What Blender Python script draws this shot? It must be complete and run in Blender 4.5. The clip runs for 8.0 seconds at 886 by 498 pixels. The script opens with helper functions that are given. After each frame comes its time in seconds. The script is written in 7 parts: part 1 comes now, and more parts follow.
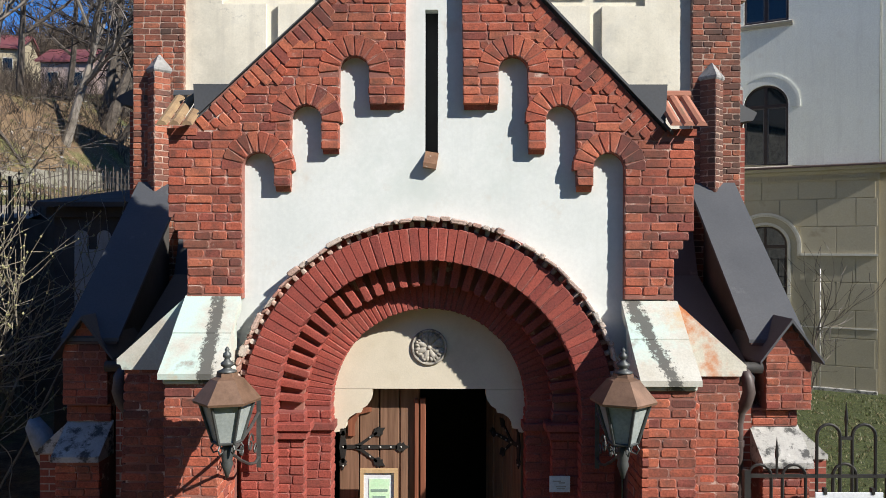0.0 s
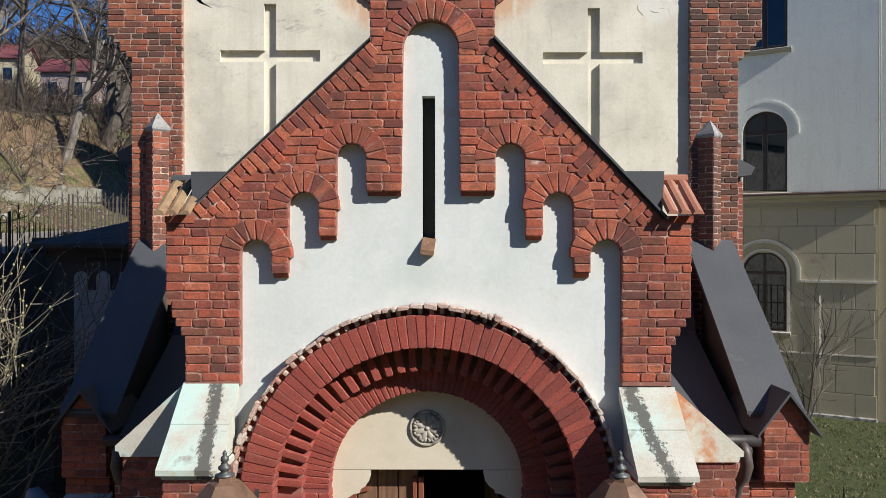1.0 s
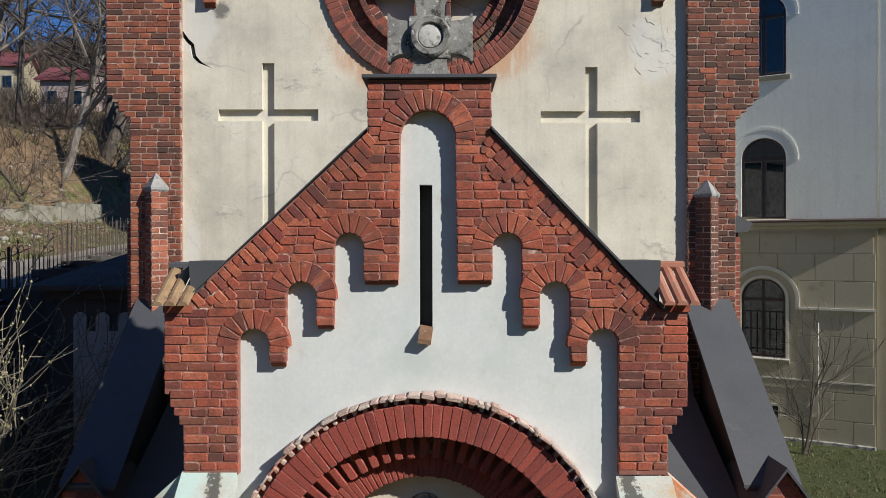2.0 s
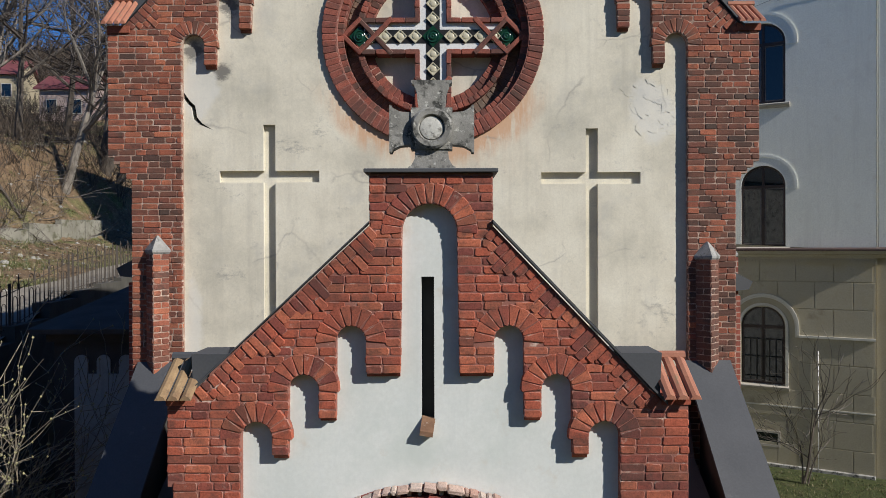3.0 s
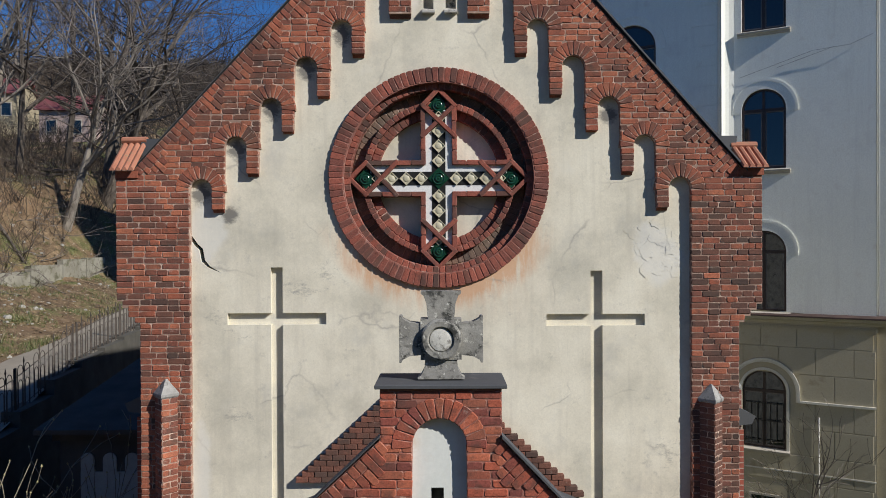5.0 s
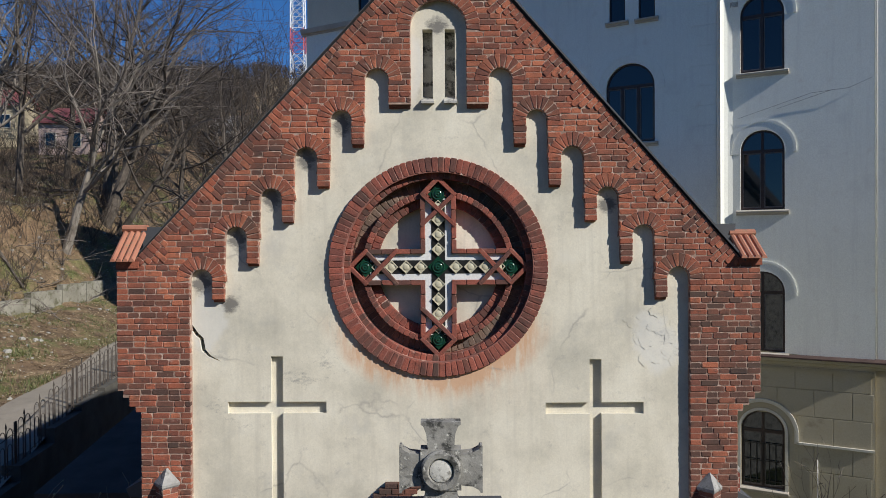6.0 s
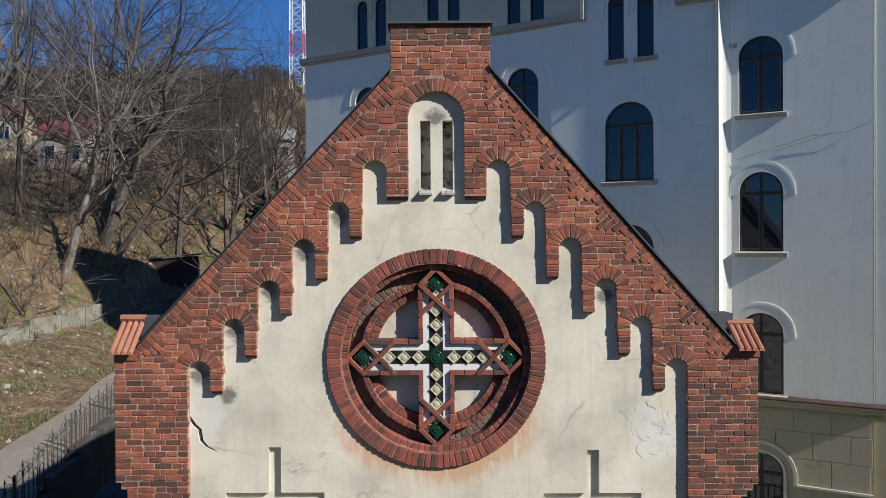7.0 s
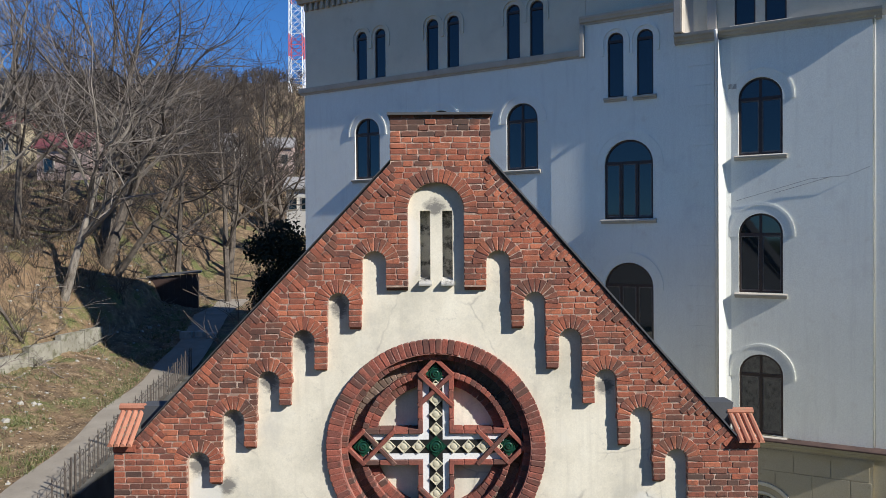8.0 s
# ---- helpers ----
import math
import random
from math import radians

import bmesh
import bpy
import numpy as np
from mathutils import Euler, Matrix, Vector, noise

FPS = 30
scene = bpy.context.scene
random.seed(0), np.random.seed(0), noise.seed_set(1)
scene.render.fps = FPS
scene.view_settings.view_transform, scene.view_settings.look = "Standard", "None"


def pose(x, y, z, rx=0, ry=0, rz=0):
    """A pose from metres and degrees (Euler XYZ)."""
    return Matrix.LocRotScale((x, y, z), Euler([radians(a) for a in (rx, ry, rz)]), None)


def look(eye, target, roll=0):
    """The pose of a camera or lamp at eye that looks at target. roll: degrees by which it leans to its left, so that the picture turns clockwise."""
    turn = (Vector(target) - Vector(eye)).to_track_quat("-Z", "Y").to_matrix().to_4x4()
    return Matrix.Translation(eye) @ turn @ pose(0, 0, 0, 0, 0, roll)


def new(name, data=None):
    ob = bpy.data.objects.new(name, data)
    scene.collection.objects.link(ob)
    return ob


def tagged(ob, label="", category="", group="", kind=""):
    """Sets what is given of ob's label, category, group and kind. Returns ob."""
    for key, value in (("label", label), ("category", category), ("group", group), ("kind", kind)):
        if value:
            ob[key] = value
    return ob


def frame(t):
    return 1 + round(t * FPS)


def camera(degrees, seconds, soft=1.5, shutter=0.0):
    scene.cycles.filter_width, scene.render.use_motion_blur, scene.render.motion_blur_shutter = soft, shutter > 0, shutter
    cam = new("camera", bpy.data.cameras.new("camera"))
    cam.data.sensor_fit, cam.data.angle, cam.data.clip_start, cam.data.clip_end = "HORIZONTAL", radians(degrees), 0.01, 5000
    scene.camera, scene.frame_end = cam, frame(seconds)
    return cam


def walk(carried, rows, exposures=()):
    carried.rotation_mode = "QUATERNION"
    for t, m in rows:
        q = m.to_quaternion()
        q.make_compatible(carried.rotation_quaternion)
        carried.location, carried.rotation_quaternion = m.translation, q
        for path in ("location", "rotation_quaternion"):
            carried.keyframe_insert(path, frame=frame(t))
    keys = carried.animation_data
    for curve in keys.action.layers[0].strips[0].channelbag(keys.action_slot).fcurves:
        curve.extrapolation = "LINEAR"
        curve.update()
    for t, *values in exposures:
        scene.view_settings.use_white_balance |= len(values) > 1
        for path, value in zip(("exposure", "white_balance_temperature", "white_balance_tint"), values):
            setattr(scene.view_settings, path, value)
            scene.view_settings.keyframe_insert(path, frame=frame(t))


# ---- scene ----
cam = camera(63.0, 8.0, 0.35)
# seconds, eye x y z, yaw, pitch, lean: a slow rise straight up in front of the chapel
PATH = [
    (0.0, 0.1347, -10.4393, 4.7098, 0.191, -0.252, 0.112),
    (0.5, 0.1383, -10.4382, 5.1019, 0.196, -0.245, 0.037),
    (1.0, 0.1632, -10.4458, 5.5395, 0.224, -0.213, -0.025),
    (1.5, 0.1906, -10.4542, 5.9612, 0.226, -0.226, -0.063),
    (3.0, 0.1693, -10.4851, 7.3053, 0.169, -0.287, -0.179),
    (3.5, 0.1256, -10.4945, 7.7500, 0.128, -0.306, -0.225),
    (4.0, 0.0797, -10.5162, 8.2832, 0.116, -0.338, -0.260),
    (4.5, 0.0765, -10.5389, 8.8117, 0.113, -0.363, -0.272),
    (6.0, 0.0797, -10.5952, 10.7384, 0.047, -0.440, -0.341),
    (6.5, 0.1006, -10.5915, 11.3987, 0.014, -0.494, -0.360),
    (7.0, 0.1127, -10.5871, 12.1001, 0.010, -0.518, -0.361),
    (7.5, 0.1145, -10.5736, 12.7604, -0.022, -0.540, -0.362),
    (8.0, 0.1163, -10.5618, 13.4409, -0.034, -0.571, -0.376),
]
walk(cam, [(t, pose(x, y, z, 0, 0, yaw) @ pose(0, 0, 0, 90 + pitch) @ pose(0, 0, 0, 0, 0, lean)) for t, x, y, z, yaw, pitch, lean in PATH],
     exposures=[(0.0, 0.59), (1.5, 0.29), (3.0, 0.07), (5.0, 0.09), (7.0, 0.23), (8.0, 0.53)])

# ---- light ----
TO_SUN = Vector((1.53, -1.0, 1.21)).normalized()
SUN_UP, SUN_TURN = math.asin(TO_SUN.z), math.atan2(TO_SUN.x, TO_SUN.y)
world = bpy.data.worlds.new("sky")
scene.world = world
world.use_nodes = True
wt = world.node_tree
wt.nodes.clear()
sky = wt.nodes.new("ShaderNodeTexSky")
sky.sky_type, sky.sun_disc, sky.sun_elevation, sky.sun_rotation = "NISHITA", False, SUN_UP, SUN_TURN
sky.air_density, sky.dust_density, sky.ozone_density = 1.0, 0.0, 8.0
sky.altitude = 2500
back = wt.nodes.new("ShaderNodeBackground")
back.inputs["Strength"].default_value = 0.066
wout = wt.nodes.new("ShaderNodeOutputWorld")
deep = wt.nodes.new("ShaderNodeMix")
deep.data_type, deep.blend_type = "RGBA", "MULTIPLY"
deep.inputs[0].default_value = 1.0
deep.inputs[7].default_value = (0.74, 1.18, 1.42, 1)
wt.links.new(sky.outputs[0], deep.inputs[6])
wt.links.new(deep.outputs[2], back.inputs[0])
wt.links.new(back.outputs[0], wout.inputs[0])
sun = new("sun", bpy.data.lights.new("sun", "SUN"))
sun.data.energy, sun.data.angle, sun.data.color = 5.0, radians(0.6), (1.0, 0.96, 0.89)
sun.matrix_world = look(TO_SUN * 80, (0, 0, 0))


# ---- materials ----
def material(name, build):
    m = bpy.data.materials.new(name)
    m.use_nodes = True
    t = m.node_tree
    build(t, t.nodes["Principled BSDF"])
    return m


def put(t, kind, **inputs):
    n = t.nodes.new(kind)
    for k, v in inputs.items():
        if k in n.inputs:
            n.inputs[k].default_value = v
    return n


def where(t, scale=(1, 1, 1)):
    c, m = t.nodes.new("ShaderNodeTexCoord"), t.nodes.new("ShaderNodeMapping")
    m.inputs["Scale"].default_value = scale
    g = t.nodes.new("ShaderNodeNewGeometry")
    t.links.new(g.outputs["Position"], m.inputs["Vector"])
    return m.outputs["Vector"]


def grain(t, vec, scale, detail=5.0, rough=0.6):
    n = put(t, "ShaderNodeTexNoise", Scale=scale, Detail=detail, Roughness=rough)
    t.links.new(vec, n.inputs["Vector"])
    return n.outputs["Fac"]


def ramp(t, fac, stops):
    r = t.nodes.new("ShaderNodeValToRGB")
    el = r.color_ramp.elements
    while len(el) < len(stops):
        el.new(0.5)
    for e, (p, c) in zip(el, stops):
        e.position, e.color = p, (*c, 1) if len(c) == 3 else c
    t.links.new(fac, r.inputs["Fac"])
    return r.outputs["Color"]


def blend(t, fac, a, b, how="MIX"):
    n = t.nodes.new("ShaderNodeMix")
    n.data_type, n.blend_type = "RGBA", how
    for sock, v in ((n.inputs["Factor"], fac), (n.inputs[6], a), (n.inputs[7], b)):
        if isinstance(v, (int, float)):
            sock.default_value = v
        elif isinstance(v, tuple):
            sock.default_value = (*v, 1)
        else:
            t.links.new(v, sock)
    return n.outputs[2]


def sums(t, how, a, b):
    n = t.nodes.new("ShaderNodeMath")
    n.operation = how
    for sock, v in zip(n.inputs, (a, b)):
        if isinstance(v, (int, float)):
            sock.default_value = v
        else:
            t.links.new(v, sock)
    return n.outputs[0]


def relief(t, bsdf, height, strength=0.4, far=0.01):
    b = put(t, "ShaderNodeBump", Strength=strength, Distance=far)
    t.links.new(height, b.inputs["Height"])
    t.links.new(b.outputs["Normal"], bsdf.inputs["Normal"])


def chance(t):
    """A value for each piece: by object, and by loose piece within a joined mesh."""
    o, g = t.nodes.new("ShaderNodeObjectInfo"), t.nodes.new("ShaderNodeNewGeometry")
    return sums(t, "FRACT", sums(t, "ADD", o.outputs["Random"], g.outputs["Random Per Island"]), 0)


def brick_look(stops, soot=0.35, pale=0.25, lime_from=0.62, clinker=1.3):
    def build(t, b):
        pos = where(t)
        c = ramp(t, chance(t), stops)
        fine, broad = grain(t, pos, 70, 6), grain(t, pos, 1.3, 4)
        mottle = ramp(t, grain(t, pos, 55, 7, 0.7), [(0.3, (0.52, 0.50, 0.48)), (0.5, (0.98, 0.97, 0.96)), (0.7, (1.28, 1.26, 1.22))])
        c = blend(t, 1.0, c, mottle, "MULTIPLY")
        c = blend(t, sums(t, "MULTIPLY", ramp(t, broad, [(0.45, (0, 0, 0)), (0.72, (1, 1, 1))]), soot), c, (0.045, 0.037, 0.033))
        fired = sums(t, "FRACT", sums(t, "MULTIPLY", chance(t), 7.31), 0)
        black = ramp(t, sums(t, "ADD", fired, sums(t, "MULTIPLY", sums(t, "SUBTRACT", grain(t, pos, 0.55, 3), 0.5), 2.2)), [(0.70, (0, 0, 0)), (0.98, (1, 1, 1))])
        c = blend(t, sums(t, "MULTIPLY", black, min(0.85, clinker * soot)), c, (0.085, 0.058, 0.048))
        stain = ramp(t, grain(t, pos, 6, 6, 0.7), [(0.5, (0, 0, 0)), (0.66, (1, 1, 1))])
        c = blend(t, sums(t, "MULTIPLY", stain, soot), c, (0.07, 0.05, 0.042))
        lime = ramp(t, grain(t, pos, 9, 7, 0.7), [(lime_from, (0, 0, 0)), (lime_from + 0.1, (1, 1, 1))])
        c = blend(t, sums(t, "MULTIPLY", lime, pale), c, (0.56, 0.44, 0.37))
        t.links.new(c, b.inputs["Base Color"])
        b.inputs["Roughness"].default_value = 0.88
        b.inputs["Specular IOR Level"].default_value = 0.25
        relief(t, b, sums(t, "ADD", fine, grain(t, pos, 22, 4)), 0.5, 0.006)
    return build


BRICK_OLD_LOOK = [(0, (0.39, 0.126, 0.073)), (0.25, (0.30, 0.097, 0.062)), (0.5, (0.46, 0.160, 0.091)), (0.72, (0.26, 0.088, 0.06)), (0.9, (0.18, 0.075, 0.057)), (1, (0.35, 0.113, 0.069))]
BRICK_OLD = material("old_brick", brick_look(BRICK_OLD_LOOK, 0.66, 0.36, 0.60, 0.95))
BRICK_PORCH_LOOK = [(0, (0.44, 0.115, 0.068)), (0.35, (0.36, 0.094, 0.06)), (0.6, (0.50, 0.155, 0.088)), (0.85, (0.29, 0.08, 0.06)), (1, (0.21, 0.066, 0.054))]
BRICK_PORCH = material("porch_brick", brick_look(BRICK_PORCH_LOOK, 0.58, 0.34, 0.62, 0.75))
BRICK_ARCH_LOOK = [(0, (0.305, 0.068, 0.052)), (0.5, (0.36, 0.084, 0.062)), (1, (0.255, 0.060, 0.049))]
BRICK_ARCH = material("painted_arch_brick", brick_look(BRICK_ARCH_LOOK, 0.22, 0.10))
BRICK_ROSE_LOOK = [(0, (0.27, 0.085, 0.062)), (0.4, (0.35, 0.11, 0.078)), (0.75, (0.22, 0.076, 0.06)), (1, (0.14, 0.066, 0.055))]
BRICK_ROSE = material("dark_moulded_brick", brick_look(BRICK_ROSE_LOOK, 0.6, 0.2))
BRICK_GREY_LOOK = [(0, (0.2, 0.15, 0.12)), (0.5, (0.26, 0.17, 0.13)), (1, (0.14, 0.11, 0.095))]
BRICK_GREY = material("weathered_brick", brick_look(BRICK_GREY_LOOK, 0.4, 0.3))
BRICK_PALE_LOOK = [(0, (0.5, 0.3, 0.24)), (0.4, (0.6, 0.52, 0.45)), (0.7, (0.42, 0.2, 0.15)), (1, (0.66, 0.62, 0.56))]
BRICK_PALE = material("limed_brick", brick_look(BRICK_PALE_LOOK, 0.2, 0.5))


# worn arrises of the bricks, smeared with lime
ARRIS = {m.name: material(m.name + "_arris", brick_look(look, 0.5, limed, 0.50)) for m, look, limed in (
    (BRICK_OLD, BRICK_OLD_LOOK, 0.48), (BRICK_PORCH, BRICK_PORCH_LOOK, 0.3), (BRICK_ARCH, BRICK_ARCH_LOOK, 0.16), (BRICK_ROSE, BRICK_ROSE_LOOK, 0.22), (BRICK_GREY, BRICK_GREY_LOOK, 0.5), (BRICK_PALE, BRICK_PALE_LOOK, 0.9))}


# dark brick: soot on the piers, and shade painted on the right shaft
BRICK_SOOT_SHADE_LOOK = [(0, (0.15, 0.07, 0.052)), (0.5, (0.22, 0.092, 0.065)), (1, (0.095, 0.057, 0.048))]
BRICK_SOOT_SHADE = material("soot_and_shade_brick", brick_look(BRICK_SOOT_SHADE_LOOK, 0.65, 0.3))
ARRIS[BRICK_SOOT_SHADE.name] = material("soot_and_shade_brick_arris", brick_look(BRICK_SOOT_SHADE_LOOK, 0.5, 0.5, 0.54))


def plain_look(low, high, scale=3.0, fine=60.0, rough=0.85, bump=0.25, metal=0.0, spots=None, streak=None, speck=0.14):
    def build(t, b):
        pos = where(t)
        c = ramp(t, grain(t, pos, scale, 6), [(0.3, low), (0.7, high)])
        f = grain(t, pos, fine, 5)
        c = blend(t, 1.0, c, ramp(t, f, [(0.3, (1 - speck,) * 3), (0.7, (1 + 0.4 * speck,) * 3)]), "MULTIPLY")
        for colour, size, least, most in (spots or ()):
            k = ramp(t, grain(t, pos, size, 8, 0.68), [(least, (0, 0, 0)), (most, (1, 1, 1))])
            c = blend(t, k, c, colour)
        for colour, amount in (streak or ()):
            k = ramp(t, grain(t, where(t, (6, 6, 0.35)), 1.0, 6, 0.65), [(0.52, (0, 0, 0)), (0.75, (amount,) * 3)])
            c = blend(t, k, c, colour)
        t.links.new(c, b.inputs["Base Color"])
        b.inputs["Roughness"].default_value, b.inputs["Metallic"].default_value = rough, metal
        relief(t, b, f, bump, 0.004)
    return build


MORTAR = material("lime_mortar", plain_look((0.24, 0.15, 0.115), (0.40, 0.28, 0.22), 2.0, 90, 0.95, 0.6, spots=[((0.62, 0.48, 0.39), 6.0, 0.53, 0.65)]))
MORTAR_RED = material("red_mortar", plain_look((0.20, 0.078, 0.062), (0.36, 0.155, 0.115), 2.0, 90, 0.95, 0.6, spots=[((0.62, 0.46, 0.38), 4.0, 0.58, 0.66)]))

MORTAR_PAINT = material("painted_mortar", plain_look((0.22, 0.062, 0.052), (0.31, 0.085, 0.07), 3.0, 90, 0.95, 0.6, spots=[((0.42, 0.22, 0.17), 3.0, 0.60, 0.70)]))


def aged_plaster(t, b):
    plain_look((0.65, 0.613, 0.51), (0.745, 0.705, 0.594), 0.8, 45, 0.92, 0.2, spots=[((0.49, 0.48, 0.44), 0.9, 0.55, 0.8), ((0.70, 0.67, 0.58), 2.4, 0.6, 0.75)], streak=[((0.50, 0.47, 0.40), 0.5)], speck=0.09)(t, b)
    c = b.inputs["Base Color"].links[0].from_socket
    pos = where(t)
    sep = t.nodes.new("ShaderNodeSeparateXYZ")
    t.links.new(pos, sep.inputs[0])

    def near(axis, mid, half):
        d = sums(t, "ABSOLUTE", sums(t, "SUBTRACT", sep.outputs[axis], mid), 0)
        return sums(t, "MAXIMUM", sums(t, "SUBTRACT", 1.0, sums(t, "DIVIDE", d, half)), 0.0)

    c = blend(t, 1.0, c, ramp(t, grain(t, pos, 0.8, 7, 0.62), [(0.35, (0.84, 0.84, 0.83)), (0.5, (1.0, 0.99, 0.97)), (0.66, (1.07, 1.07, 1.06))]), "MULTIPLY")
    c = blend(t, ramp(t, grain(t, pos, 4.5, 9, 0.75), [(0.58, (0, 0, 0)), (0.70, (0.5, 0.5, 0.5))]), c, (0.36, 0.345, 0.31))
    # rust washed down from the rose: close under its ring, then in thin runs
    dx, dz = sep.outputs["X"], sums(t, "SUBTRACT", sep.outputs["Z"], 10.39)
    away = sums(t, "SQRT", sums(t, "ADD", sums(t, "MULTIPLY", dx, dx), sums(t, "MULTIPLY", dz, dz)), 0)
    halo = sums(t, "MAXIMUM", sums(t, "SUBTRACT", 1.0, sums(t, "DIVIDE", sums(t, "ABSOLUTE", sums(t, "SUBTRACT", away, 1.62), 0), 0.40)), 0.0)
    run = ramp(t, grain(t, where(t, (4.5, 4.5, 0.9)), 1.0, 8, 0.7), [(0.38, (0.15, 0.15, 0.15)), (0.62, (1, 1, 1))])
    rust = sums(t, "MULTIPLY", sums(t, "MULTIPLY", sums(t, "ADD", halo, sums(t, "MULTIPLY", near("X", 0.3, 1.5), 0.22)), near("Z", 8.95, 0.80)), run)
    c = blend(t, sums(t, "MINIMUM", sums(t, "MULTIPLY", rust, 2.1), 0.70), c, (0.58, 0.29, 0.14))
    # grey damp blooms
    blot = grain(t, where(t, (1.0, 1.0, 1.9)), 5.5, 12, 0.82)
    for x, z, w, h in ((-2.0, 8.75, 0.55, 0.35), (-3.05, 6.85, 0.5, 0.3), (-2.85, 8.1, 0.45, 0.25), (3.3, 9.35, 0.6, 0.5), (-3.3, 8.3, 0.3, 0.3), (-1.7, 9.0, 0.3, 0.4), (3.35, 6.3, 0.35, 0.4)):
        m = sums(t, "MULTIPLY", near("X", x, w), near("Z", z, h))
        k = ramp(t, sums(t, "ADD", sums(t, "MULTIPLY", sums(t, "SQRT", m, 0), 0.42), sums(t, "MULTIPLY", sums(t, "SUBTRACT", blot, 0.5), 2.0)), [(0.36, (0, 0, 0)), (0.62, (0.7, 0.7, 0.7))])
        k = blend(t, 1.0, k, ramp(t, m, [(0.0, (0, 0, 0)), (0.08, (1, 1, 1))]), "MULTIPLY")
        c = blend(t, k, c, (0.27, 0.265, 0.245))
    # grime along the foot of the plaster
    foot = sums(t, "MULTIPLY", near("Z", 5.47, 0.16), grain(t, pos, 5.0, 8, 0.7))
    c = blend(t, ramp(t, foot, [(0.26, (0, 0, 0)), (0.40, (0.8, 0.8, 0.8))]), c, (0.20, 0.185, 0.15))
    # soot in the heads of the niches, with the arches' shade painted in
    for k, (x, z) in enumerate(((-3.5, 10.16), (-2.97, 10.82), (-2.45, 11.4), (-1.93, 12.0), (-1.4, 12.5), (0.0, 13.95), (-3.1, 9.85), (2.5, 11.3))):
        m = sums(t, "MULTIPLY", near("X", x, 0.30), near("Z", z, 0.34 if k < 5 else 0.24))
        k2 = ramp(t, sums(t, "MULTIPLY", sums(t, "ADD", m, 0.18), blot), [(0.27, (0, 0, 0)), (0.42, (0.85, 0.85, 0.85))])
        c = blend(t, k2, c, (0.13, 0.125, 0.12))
    # whiter mended patches beside the piers
    for x, z, w, h in ((-3.45, 9.6, 0.55, 0.75), (3.2, 9.3, 0.7, 0.8), (-3.55, 6.0, 0.3, 1.4), (-0.36, 13.4, 0.22, 0.9)):
        m = sums(t, "MULTIPLY", near("X", x, w), near("Z", z, h))
        k = ramp(t, sums(t, "MULTIPLY", sums(t, "ADD", m, 0.2), grain(t, pos, 1.7, 6, 0.6)), [(0.26, (0, 0, 0)), (0.36, (0.5, 0.5, 0.5))])
        c = blend(t, k, c, (0.72, 0.715, 0.68))
    hair = t.nodes.new("ShaderNodeTexVoronoi")
    hair.feature = "DISTANCE_TO_EDGE"
    hair.inputs["Scale"].default_value = 0.55
    w = put(t, "ShaderNodeTexNoise", Scale=2.2, Detail=5.0)
    t.links.new(pos, w.inputs["Vector"])
    t.links.new(blend(t, 0.22, pos, w.outputs["Color"]), hair.inputs["Vector"])
    k = ramp(t, hair.outputs["Distance"], [(0.0, (1, 1, 1)), (0.006, (0, 0, 0))])
    c = blend(t, sums(t, "MULTIPLY", k, ramp(t, grain(t, pos, 0.9, 3), [(0.5, (0, 0, 0)), (0.6, (0.55, 0.55, 0.55))])), c, (0.3, 0.28, 0.25))
    t.links.new(c, b.inputs["Base Color"])


PLASTER = material("aged_cream_plaster", aged_plaster)
SILL_TILE = material("brown_sill_tile", plain_look((0.16, 0.085, 0.05), (0.27, 0.15, 0.085), 8, 60, 0.9, 0.5, spots=[((0.50, 0.46, 0.40), 12, 0.60, 0.7)]))
WHITEWASH = material("white_limewash", plain_look((0.64, 0.67, 0.645), (0.73, 0.75, 0.725), 1.2, 30, 0.92, 0.05, spots=[((0.55, 0.60, 0.565), 0.9, 0.48, 0.72), ((0.60, 0.57, 0.51), 2.3, 0.58, 0.74)], streak=[((0.58, 0.61, 0.59), 0.55)], speck=0.06))
TYMPAN = material("cream_tympanum_plaster", plain_look((0.60, 0.54, 0.42), (0.70, 0.63, 0.50), 2.0, 70, 0.9, 0.25, spots=[((0.50, 0.43, 0.31), 1.6, 0.56, 0.8)], speck=0.06))
STONE = material("lichened_stone", plain_look((0.34, 0.33, 0.31), (0.52, 0.51, 0.47), 5.0, 60, 0.95, 0.9, spots=[((0.08, 0.08, 0.076), 6.0, 0.50, 0.60), ((0.62, 0.61, 0.57), 9.0, 0.62, 0.72)]))


